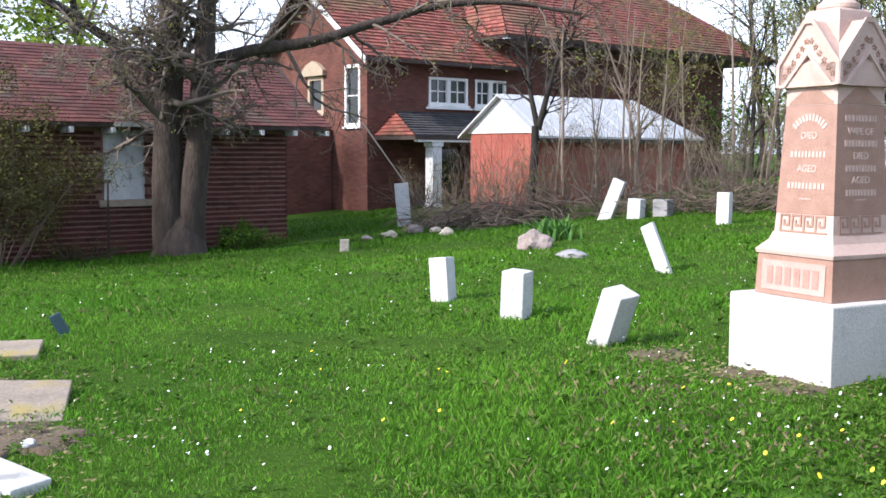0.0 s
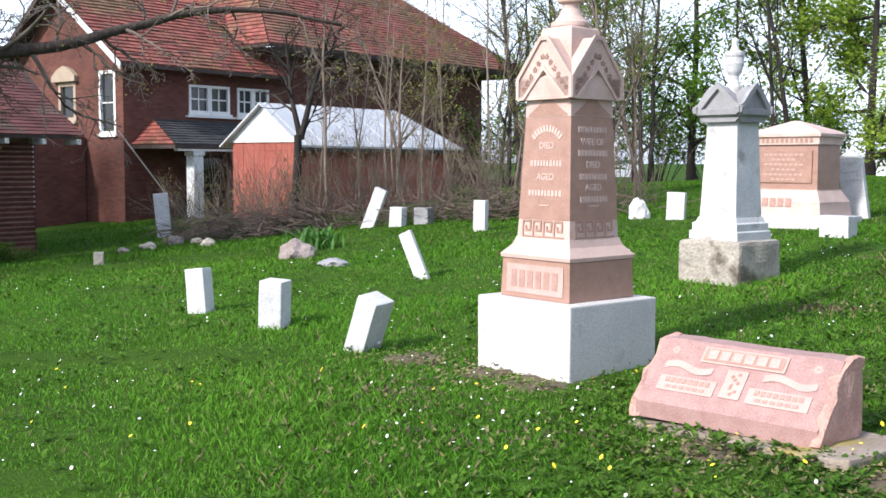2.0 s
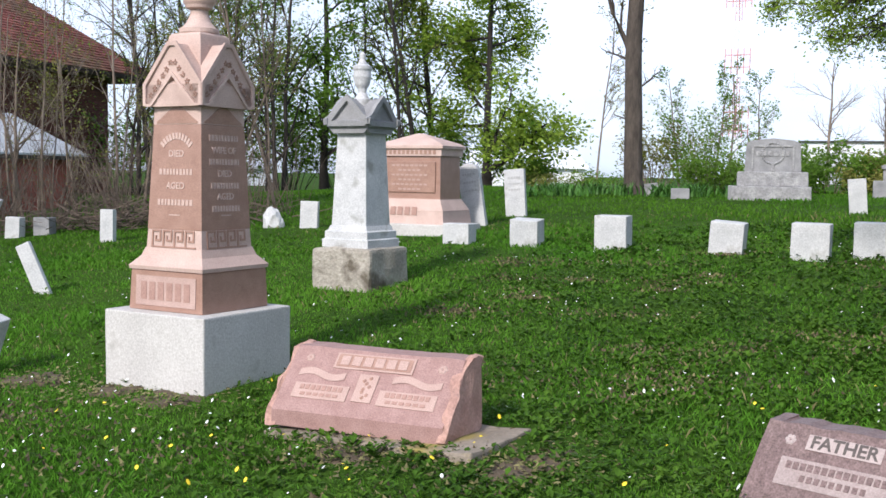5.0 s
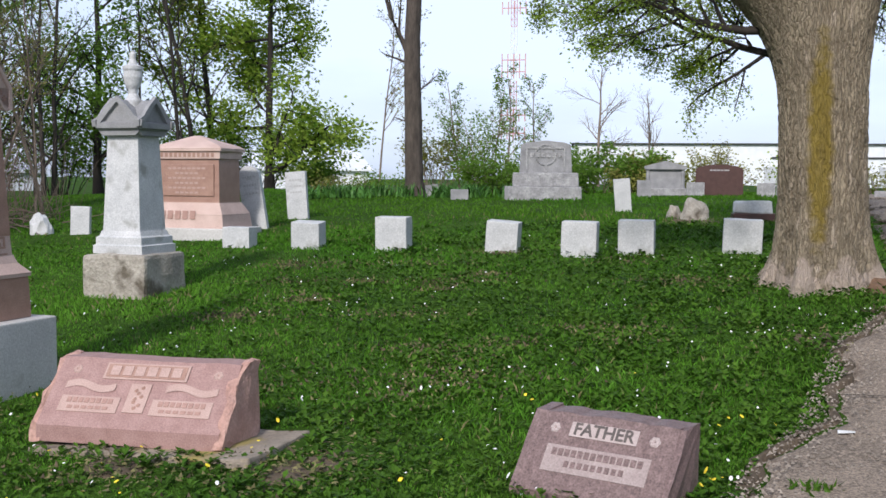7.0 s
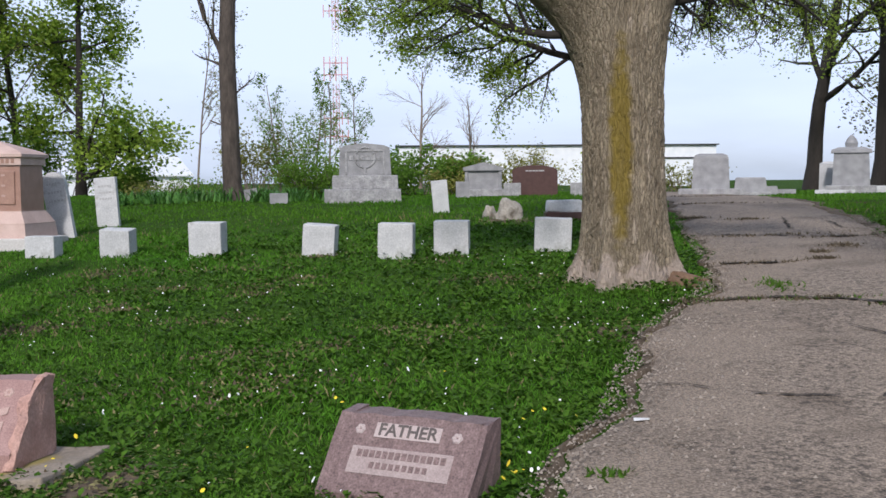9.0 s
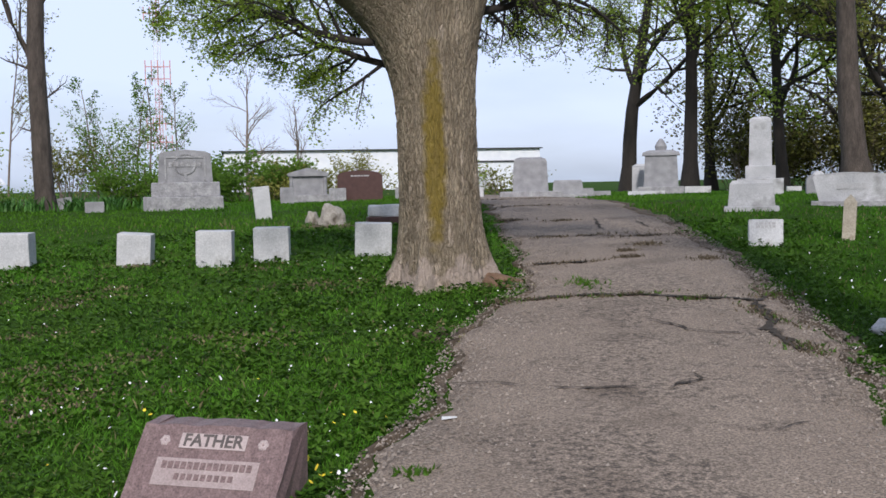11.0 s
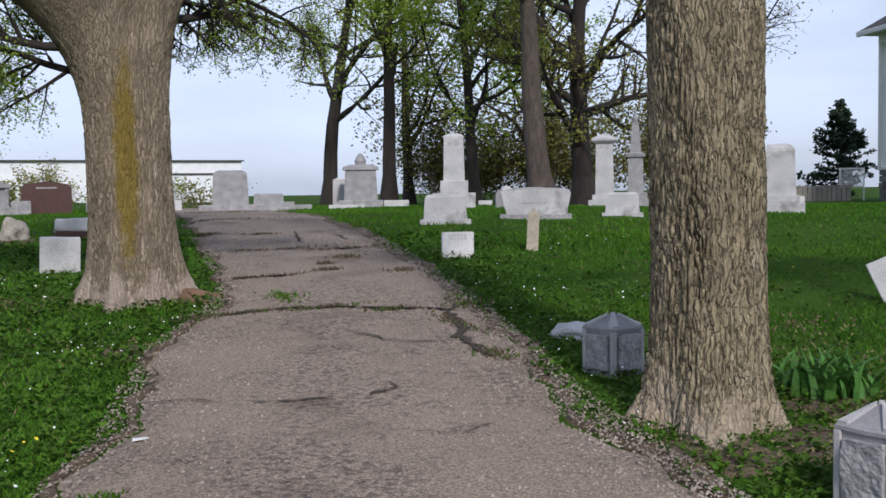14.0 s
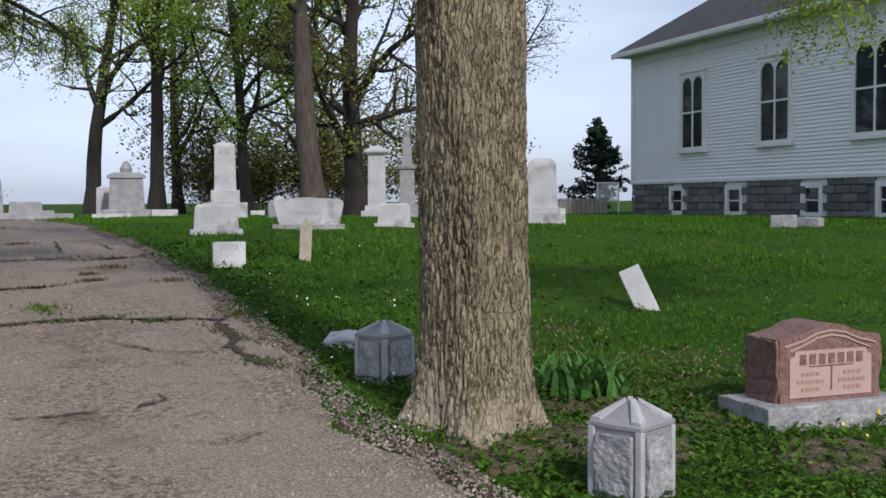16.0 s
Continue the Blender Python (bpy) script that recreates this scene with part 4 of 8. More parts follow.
for side in range(4):
    base = Matrix.Rotation(radians(90 * side), 4, 'Z')
    bm = bmesh.new()
    prism(bm, [(-0.185, 1.777), (-0.185, 1.79), (-0.15, 1.81), (0.0, 1.915), (0.15, 1.81), (0.185, 1.79), (0.185, 1.777)], -0.2165, -0.205)
    part("pointed_panel", bm, M_PINK, mon, m=base)
    # leafy relief: sprays of small pointed leaves up both slopes of the gable
    rnd = random.Random(side)
    bm = bmesh.new()
    for s in (-1, 1):
        for i in range(6):
            u = (i + 0.5) / 6
            cx, cz = s * 0.218 * (1 - u), 1.945 + 0.255 * u
            for j in range(5):
                a = rnd.uniform(0, 0.5) + j * 2 * math.pi / 5
                dx, dz, k = math.cos(a), math.sin(a), rnd.uniform(0.018, 0.027)
                prism(bm, [(cx + dx * 0.004, cz + dz * 0.004), (cx + dx * k * 0.6 - dz * 0.007, cz + dz * k * 0.6 + dx * 0.007), (cx + dx * k, cz + dz * k), (cx + dx * k * 0.6 + dz * 0.007, cz + dz * k * 0.6 - dx * 0.007)], -0.259, -0.2525)
    tagged(part("gable_relief", bm, M_PINK, mon, m=base), kind="stuff")
    for s in (-1, 1):
        bm = bmesh.new()
        prism(bm, [(s * 0.262, 1.895), (s * 0.262, 2.04), (s * 0.04, 2.318), (0, 2.318), (0, 2.29), (s * 0.028, 2.29), (s * 0.236, 2.03), (s * 0.236, 1.895)], -0.268, -0.2525)
        part("gable_border", bm, M_PINK_DULL, mon, m=base)
        bm = bmesh.new()
        prism(bm, [(s * 0.236, 1.89), (s * 0.19, 1.89), (0, 2.09), (0, 2.118), (s * 0.20, 1.908), (s * 0.236, 1.908)], -0.266, -0.2525)
        part("arch_border", bm, M_PINK_DULL, mon, m=base)
for side in range(2):
    base = Matrix.Rotation(radians(90 * side), 4, 'Z')
    rnd = random.Random(side)
    lean = math.degrees(math.atan2(0.03, 0.7))

    def on_die(z):
        return base @ pose(0, -(0.244 - (z - 1.07) * 0.031 / 0.70) - 0.001, z, 90 - lean)

    if side == 0:
        arc_bars("name_bar", 11, 0.165, 0.045, M_PINK_DULL, mon, on_die(1.53))
        rows = [(1.575, "DIED"), (1.455, None), (1.36, "AGED"), (1.25, None)]
    else:
        rows = [(1.685, None), (1.60, "WIFE OF"), (1.525, None), (1.445, "DIED"), (1.365, None), (1.29, "AGED"), (1.21, None)]
    for z, row in rows:
        if row:
            lettering("lettering", row, 0.062, M_PINK_DULL, mon, on_die(z))
        else:
            bars("inscription_bar", stepped_bars(rnd, 10, 0.014, 0.026), 0.04, 0.010, M_PINK_DULL, mon, on_die(z))
    part("inscription_rule", new_box(-0.05, 0.05, -0.004, 0.004, 0, 0.003), M_PINK_DULL, mon, m=on_die(1.165))
    # fret: alternate raised hooks on the band
    for i in range(4):
        x = -0.20 + i * 0.1
        key = [(0, -0.051), (0, 0.058), (0.085, 0.058), (0.085, -0.02), (0.03, -0.02), (0.03, 0.02), (0.044, 0.02), (0.044, -0.006), (0.071, -0.006), (0.071, 0.045), (0.014, 0.045), (0.014, -0.051), (0.1, -0.051), (0.1, -0.062), (0, -0.062)]
        bm = bmesh.new()
        prism(bm, [(x + a, b) for a, b in key], 0, 0.004)
        part("fret_key", bm, M_PINK, mon, m=base @ pose(0, -0.2535, 1.005, -3))
part("name_panel", new_box(-0.27, 0.27, -0.10, 0.10, 0, 0.004), M_CARVED, mon, m=pose(0, -0.327, 0.655, 88))
bars("name_bar", [0.052] * 6, 0.12, 0.026, M_LETTER, mon, pose(0, -0.331, 0.655, 88))


# ---- slant markers ----
def slant(name, label, x, y, rz, w, h, d0, d1, material, rough, z=None, pitch=0.042):
    ob = thing(name, label, "gravestone", x, y, rz, z)
    bm = bmesh.new()
    o = [(-d0 / 2, 0.0), (-d0 / 2, 0.09), (-d0 / 2 + (d0 - d1), h), (d0 / 2, h), (d0 / 2, 0)]
    n = 14
    rows = []
    for i in range(n + 1):
        u = i / n * 2 - 1
        dz = 0.012 * noise.noise(Vector((u * 4, x, y)))
        rows.append([bm.verts.new((u * w / 2, a, b + (dz if b > 0.2 else 0))) for a, b in o])
    for p, q in zip(rows, rows[1:]):
        for k in range(5):
            bm.faces.new((p[k], p[(k + 1) % 5], q[(k + 1) % 5], q[k]))
    part("stone", bm, material, ob)
    for s in (-1, 1):
        g = bmesh.new()
        prism(g, [(a, b) for a, b in o], -0.03, 0.03)
        worn(g, pitch, 8, 6, s + x)
        part("rock_faced_end", g, rough, ob, "rough rock-faced end", m=pose(s * w / 2, 0, 0, 0, 0, 90))
    # frame on the sloping face: x across, y up the slope, z out
    run, rise = d0 - d1, h - 0.09
    ang = math.degrees(math.atan2(rise, run))
    face = pose(0, -d0 / 2 + run / 2, 0.09 + rise / 2, ang)
    return ob, face, math.hypot(run, rise)


sl, fm, fl = slant("slant_gravestone", "pink granite slant gravestone with carved ribbons on a concrete plinth", -2.45, 5.50, -5, 1.06, 0.41, 0.46, 0.16, M_PINK_SLANT, M_PINK_ROUGH, z=0.14)
part("border", new_box(-0.25, 0.25, 0.085, 0.19, 0, 0.006, 0.003), M_CARVED, sl, m=fm)
part("border_field", new_box(-0.235, 0.235, 0.097, 0.178, 0.006, 0.009), M_PINK, sl, m=fm)
bars("name_bar", [0.055] * 6, 0.06, 0.018, M_CARVED, sl, fm @ pose(0, 0.137, 0.009))
for s in (-1, 1):
    part("name_panel", new_box(s * 0.27 - 0.175, s * 0.27 + 0.175, -0.13, -0.03, 0, 0.005, 0.003), M_CARVED, sl, m=fm)
    bars("name_bar", [0.026] * 8, 0.03, 0.009, M_LETTER, sl, fm @ pose(s * 0.27, -0.058, 0.005))
    bars("date_bar", [0.03] * 6, 0.018, 0.012, M_LETTER, sl, fm @ pose(s * 0.27, -0.102, 0.005))
    bm = bmesh.new()
    k = 16
    low, high = [], []
    for i in range(k + 1):
        u = i / k
        x = s * 0.30 + (u - 0.5) * 0.30
        yy = 0.035 + 0.018 * math.sin(u * math.pi * 2)
        low.append(bm.verts.new((x, yy - 0.022, 0.005)))
        high.append(bm.verts.new((x, yy + 0.022, 0.005)))
    for i in range(k):
        bm.faces.new((low[i], low[i + 1], high[i + 1], high[i]))
    part("carved_ribbon", bm, M_CARVED, sl, m=fm)
    bm = bmesh.new()
    for i in range(6):
        a = i * math.pi / 3
        stack(bm, [(0, 0.014), (0.006, 0.008)], 8, x=s * 0.42 + 0.016 * math.cos(a), y=0.14 + 0.016 * math.sin(a))
    part("carved_rosette", bm, M_CARVED, sl, m=fm)
part("centre_panel", new_box(-0.06, 0.06, -0.12, 0.06, 0, 0.005), M_CARVED, sl, m=fm)
bm = bmesh.new()
for i in range(8):
    stack(bm, [(0.005, 0.013), (0.01, 0.006)], 7, x=0.022 * math.sin(i * 1.9), y=-0.09 + i * 0.018)
part("carved_flower", bm, M_PINK, sl, m=fm)
plinth = tagged(part("plinth_slab", worn(new_box(-0.58, 0.78, -0.36, 0.32, -0.12, 0.075, 0.015), 0.018, 5, 6), M_MOSS_STONE), "rough weathered concrete plinth under the pink gravestone", "plinth")
plinth.matrix_basis = pose(-2.40, 5.53, 0.055, 0, -2.5, -12)

fa, fm, fl = slant("slant_gravestone", "mauve granite slant gravestone with frosted lettered panels", 0.02, 4.86, -27, 0.70, 0.41, 0.40, 0.15, M_MAUVE, M_MAUVE, z=0.055, pitch=0.014)
part("name_panel", new_box(-0.17, 0.17, 0.085, 0.16, 0, 0.005, 0.002), M_MAUVE_LIGHT, fa, m=fm)
lettering("lettering", "FATHER", 0.085, M_INK, fa, fm @ pose(0, 0.122, 0.006), 0.002)
part("inscription_panel", new_box(-0.26, 0.26, -0.10, 0.035, 0, 0.004, 0.002), M_FAINT, fa, m=fm)
bars("name_bar", [0.024] * 14, 0.035, 0.009, M_MAUVE, fa, fm @ pose(0, 0.0, 0.004))
bars("date_bar", [0.022] * 9, 0.03, 0.012, M_MAUVE, fa, fm @ pose(0, -0.055, 0.004))
part("lower_ledge", new_box(-0.36, 0.36, -0.27, 0.24, -0.08, 0.0), M_MAUVE_LIGHT, fa)
for s in (-1, 1):
    bm = bmesh.new()
    for i in range(6):
        a = i * math.pi / 3
        stack(bm, [(0, 0.013), (0.006, 0.007)], 8, x=s * 0.25 + 0.015 * math.cos(a), y=0.12 + 0.015 * math.sin(a))
    part("carved_rosette", bm, M_MAUVE_LIGHT, fa, m=fm)

# ---- white monument with urn ----
wm = thing("marble_monument", "white marble pillar monument with gabled cap and urn on worn limestone", "monument", -4.55, 10.35, z=0.35)
wm.matrix_basis = pose(-4.70, 10.48, 0.33, 0, 0, -12) @ Matrix.Scale(1.03, 4)
bm = worn(new_box(-0.36, 0.36, -0.36, 0.36, -0.15, 0.44, 0.04), 0.022, 4, 5)
part("limestone_base", bm, M_LIMESTONE, wm, "eroded brown-stained limestone base")
bm = bmesh.new()
stack(bm, [(0.44, 0.285), (0.52, 0.285), (0.53, 0.265), (0.60, 0.265), (0.615, 0.24), (0.66, 0.225)])
part("stepped_base", bm, M_WHITESTONE, wm)
bm = bmesh.new()
stack(bm, [(0.66, 0.215), (1.62, 0.175)])
part("shaft", bm, M_WHITESTONE, wm)
cap = bmesh.new()
for turn in (0, 1):
    o = [(-0.25, 1.66), (-0.275, 1.67), (-0.275, 1.72), (-0.20, 1.75), (-0.11, 1.85), (0, 1.95), (0.11, 1.85), (0.20, 1.75), (0.275, 1.72), (0.275, 1.67), (0.25, 1.66), (0.19, 1.60), (-0.19, 1.60)]
    g = bmesh.new()
    prism(g, o, -0.235, 0.235)
    if turn:
        bmesh.ops.rotate(g, verts=g.verts, cent=(0, 0, 0), matrix=Matrix.Rotation(math.pi / 2, 3, 'Z'))
    me = bpy.data.meshes.new("tmp")
    g.to_mesh(me)
    g.free()
    cap.from_mesh(me)
part("gabled_cap", cap, M_GREYSTONE, wm, "grey weathered gabled cap")
for i in range(4):
    g = bmesh.new()
    for s in (-1, 1):
        prism(g, [(0, 1.985), (0, 1.925), (s * 0.10, 1.825), (s * 0.19, 1.725), (s * 0.285, 1.685), (s * 0.295, 1.745), (s * 0.21, 1.785), (s * 0.12, 1.885)][::s], -0.272, -0.23)
    part("raking_moulding", g, M_GREYSTONE, wm, m=Matrix.Rotation(i * math.pi / 2, 4, 'Z'))
bm = bmesh.new()
stack(bm, [(1.85, 0.11), (1.95, 0.10), (1.97, 0.07), (2.02, 0.045), (2.06, 0.05), (2.10, 0.075), (2.18, 0.095), (2.24, 0.09), (2.26, 0.10), (2.29, 0.10), (2.31, 0.05), (2.36, 0.03), (2.41, 0.035), (2.44, 0.01)], 20)
part("urn", bm, M_WHITESTONE, wm)

# ---- wide pink family monument ----
fi = thing("granite_monument", "broad pink granite family monument with frieze and stepped base", "monument", 0, 0)
fi.matrix_basis = pose(-5.72, 15.15, 0.57, 0, 0, -10) @ Matrix.Diagonal((1.16, 1.1, 1.0, 1.0))
bm = new_box(-0.72, 0.62, -0.48, 0.48, -0.15, 0.26, 0.015)
part("base", worn(bm, 0.004, 4, 3), M_CONCRETE, fi)
bm = bmesh.new()
stack(bm, [(0.26, 0.56, 0.40), (0.44, 0.54, 0.38), (0.46, 0.54, 0.38), (0.62, 0.46, 0.30), (0.63, 0.46, 0.30)], x=-0.04)
part("plinth", bm, M_PINK_DULL, fi)
bm = bmesh.new()
stack(bm, [(0.63, 0.45, 0.28), (1.26, 0.44, 0.27)], x=-0.04)
part("die", bm, M_PINK, fi)
bm = bmesh.new()
stack(bm, [(1.26, 0.47, 0.30), (1.36, 0.47, 0.30), (1.37, 0.50, 0.33), (1.41, 0.50, 0.33), (1.45, 0.44, 0.28), (1.60, 0.04, 0.03)], x=-0.04)
part("cap", bm, M_PINK_DULL, fi)
bm = bmesh.new()
for i in range(13):
    box(bm, -0.45 + i * 0.065 - 0.02, -0.45 + i * 0.065 + 0.018, -0.306, -0.29, 1.285, 1.345)
part("frieze", bm, M_PINK, fi)
part("inscription_panel", new_box(-0.42, 0.34, -0.296, -0.278, 0.72, 1.18, 0.01), M_PINK, fi)
for i in range(6):
    bars("inscription_bar", [0.05] * (5 if i % 2 else 8), 0.028, 0.018, M_CARVED, fi, pose(-0.04, -0.296, 1.12 - i * 0.07, 90))
bars("name_bar", [0.075] * 5, 0.12, 0.03, M_LETTER, fi, pose(-0.12, -0.385, 0.45, 82))


# ---- plain upright stones ----
def marker(x, y, w, h, d, material, label, rz=0.0, lean=(0, 0), name="gravestone", top="flat", group="", z=None, inscribe=0):
    bm = bmesh.new()
    if top == "flat":
        box(bm, -w / 2, w / 2, -d / 2, d / 2, -0.15, h, 0.012)
    else:
        k = 10
        r = {"round": h * 0.18, "arch": w / 2, "gable": h * 0.16}[top]
        if top == "gable":
            o = [(-w / 2, -0.15), (-w / 2, h - r), (0, h), (w / 2, h - r), (w / 2, -0.15)]
        else:
            o = [(-w / 2, -0.15)] + [(-w / 2 * math.cos(math.pi * i / k), h - r + r * math.sin(math.pi * i / k)) for i in range(k + 1)] + [(w / 2, -0.15)]
        prism(bm, o, -d / 2, d / 2)
    bm2 = worn(bm, 0.004 if top == "flat" else 0.002, 7, 2, x)
    me = bpy.data.meshes.new(name)
    bmesh.ops.recalc_face_normals(bm2, faces=bm2.faces)
    bm2.to_mesh(me)
    bm2.free()
    me.materials.append(material)
    ob = new(name, me)
    ob.matrix_basis = pose(x, y, ground_z(x, y) if z is None else z, lean[0], lean[1], rz)
    tagged(ob, label, "gravestone", group)
    rnd = random.Random(int(x * 50))
    for i in range(inscribe):
        bars("inscription_bar", [rnd.uniform(0.02, 0.05) * w / 0.4 for _ in range(5)], 0.03, 0.015, M_PALEGREY, ob, pose(0, -d / 2 - 0.001, h * (0.82 - i * 0.13), 90))
    return ob


G1, G2 = "low white markers in a row", "small white footstones"
WM_ = "low square white marble marker set in the turf"
marker(-8.57, 6.72, 0.20, 0.43, 0.20, M_WHITESTONE, "narrow white marble footstone tilting backward", 25, (-4, -6), group=G2, name="footstone")
marker(-7.25, 6.48, 0.22, 0.42, 0.22, M_WHITESTONE, "white marble footstone with worn flat top", 22, (2, 3), group=G2, name="footstone")
marker(-5.88, 6.16, 0.19, 0.44, 0.24, M_WHITESTONE, "white marble footstone leaning over in bare soil", 5, (4, 22), group=G2, name="footstone")
marker(-8.05, 9.52, 0.17, 0.56, 0.06, M_WHITESTONE, "thin white slab leaning in the grass", 10, (0, -24))
marker(-14.04, 15.13, 0.25, 0.80, 0.10, M_WHITESTONE, "thin white slab gravestone leaning beside brush", 15, (0, 22))
marker(-13.30, 15.15, 0.27, 0.36, 0.2, M_WHITESTONE, "short white marker at the edge of brush", 10, (0, 3))
marker(-12.95, 15.5, 0.3, 0.30, 0.25, M_GREYSTONE, "short grey block marker beside brush", 10)
marker(-10.53, 14.02, 0.22, 0.50, 0.12, M_WHITESTONE, "narrow upright white stone post", 8, (0, 1))
marker(-19.9, 14.8, 0.32, 0.98, 0.10, M_WHITESTONE, "white slab gravestone standing in brush before the house", 55, (0, -5))
marker(-15.07, 9.89, 0.15, 0.20, 0.13, M_LIMESTONE, "tiny broken white stone stub", 50)
marker(-19.3, 5.2, 0.2, 0.35, 0.15, M_LIMESTONE, "short stone stub near the outbuilding", 70)
marker(-7.80, 15.53, 0.30, 0.43, 0.09, M_WHITESTONE, "plain white upright slab gravestone", 5, (0, 2))
marker(-5.10, 15.9, 0.35, 0.98, 0.09, M_WHITESTONE, "tall white slab gravestone with rounded top leaning", -5, (0, -9), top="round", inscribe=3)
marker(-4.86, 17.4, 0.36, 0.78, 0.09, M_WHITESTONE, "white slab gravestone standing slightly askew", -5, (0, -4), inscribe=3)
for x, y, w, h, rz, lean in ((-4.70, 13.85, 0.40, 0.27, -10, (0, 0)), (-3.72, 13.75, 0.40, 0.34, -10, (6, 2)), (-2.51, 13.4, 0.42, 0.42, -10, (2, 0)),
                             (-1.10, 13.15, 0.40, 0.37, -8, (3, 4)), (-0.15, 12.8, 0.42, 0.39, -8, (2, 1)), (0.52, 12.85, 0.42, 0.39, -8, (2, 0)), (1.72, 12.75, 0.44, 0.39, -6, (2, 2))):
    marker(x, y, w, h, 0.24, M_WHITESTONE, WM_, rz, lean, group=G1, name="marker_stone")
marker(0.53, 17.95, 0.27, 0.54, 0.07, M_WHITESTONE, "white slab gravestone leaning in the grass", 2, (3, -5))
marker(-3.5, 23.3, 0.40, 0.24, 0.2, M_GREYSTONE, "low grey marker beside a bare trunk", 8, (0, -8))
marker(-2.65, 21.6, 0.36, 0.20, 0.2, M_GREYSTONE, "low grey marker among bulbs", 8)
marker(-1.55, 21.6, 0.36, 0.26, 0.2, M_GREYSTONE, "low grey marker flanking a large monument", 6)
marker(1.15, 23.6, 0.30, 0.36, 0.12, M_GREYSTONE, "small grey upright slab", 0)
marker(2.38, 25.0, 0.40, 0.32, 0.2, M_GREYROUGH, "small rough grey marker beside a brown stone", -4)
marker(3.95, 25.0, 0.40, 0.32, 0.2, M_GREYROUGH, "small rough grey marker beside a brown stone", -8)
marker(4.45, 25.3, 0.42, 0.55, 0.15, M_GREYSTONE, "grey upright slab gravestone", -8)
marker(2.98, 25.6, 1.08, 0.74, 0.25, M_BROWNSTONE, "dark brown polished granite gravestone with curved top", -6, top="round", inscribe=1)
marker(6.32, 11.72, 0.40, 0.29, 0.14, M_WHITESTONE, "small low grey gravestone tilted back by the lane", -24, (-10, 0), inscribe=2)
marker(7.42, 11.75, 0.15, 0.54, 0.15, M_POST, "thin weathered limestone post with pointed top", -30, (0, 3), top="gable")
marker(8.45, 6.88, 0.22, 0.44, 0.07, M_WHITESTONE, "white slab gravestone leaning back over the turf", -42, (-12, -24))


def rock(x, y, w, d, h, material, label, seed, rz=0.0, name="rock"):
    bm = bmesh.new()
    bmesh.ops.create_icosphere(bm, subdivisions=3, radius=1.0)
    for v in bm.verts:
        k = 1 + 0.35 * noise.noise(v.co * 1.4 + Vector((seed, 0, 0))) + 0.12 * noise.noise(v.co * 4 + Vector((0, seed, 0)))
        v.co = Vector((v.co.x * w / 2 * k, v.co.y * d / 2 * k, v.co.z * h * k))
    ob = part(name, bm, material)
    ob.matrix_basis = pose(x, y, ground_z(x, y) + h * 0.25, 0, 0, rz)
    return tagged(ob, label, "rock")


rock(-11.5, 10.8, 0.55, 0.4, 0.2, M_PEBBLE, "rough pinkish fieldstone lying in the grass", 1, 30)
rock(-10.05, 10.1, 0.42, 0.3, 0.07, M_GREYSTONE, "flat grey stone sunk in the grass", 4, 10)
for i, (x, y) in enumerate(((-17.12, 11.79), (-17.11, 12.32), (-17.41, 13.19), (-17.00, 13.37), (-18.34, 15.17), (-16.80, 14.40), (-16.15, 14.51), (-15.90, 12.77))):
    rock(x, y, 0.24 + 0.07 * (i % 3), 0.2 + 0.04 * (i % 2), 0.07 + 0.03 * (i % 3), M_POST if i % 2 else M_PEBBLE, "pale rubble stone lying at the edge of the brush", 30 + i, 40 * i)
rock(-8.62, 15.84, 0.36, 0.25, 0.24, M_WHITESTONE, "rounded white stone in the turf", 6, 0)
rock(1.53, 16.4, 0.42, 0.3, 0.26, M_LIMESTONE, "broken pale stone stub of a gravestone", 9, 0)
rock(1.25, 16.7, 0.22, 0.2, 0.15, M_LIMESTONE, "small broken piece of pale stone", 12, 0)
rock(-5.55, 9.75, 0.22, 0.16, 0.05, M_WHITESTONE, "small white stone lying in the grass", 14, 0)
bs = thing("broken_gravestone", "pale broken slab resting on a dark base", "gravestone", 2.36, 16.25)
part("base", new_box(-0.3, 0.3, -0.16, 0.16, -0.1, 0.10, 0.01), M_BROWNSTONE, bs)
part("slab", worn(new_box(-0.27, 0.27, -0.13, 0.13, 0.10, 0.28, 0.03), 0.02, 5, 3), M_WHITESTONE, bs)
rock(5.03, 7.03, 0.52, 0.30, 0.10, M_WHITESTONE, "flat white slab lying in grass beside the lane", 17, -35)


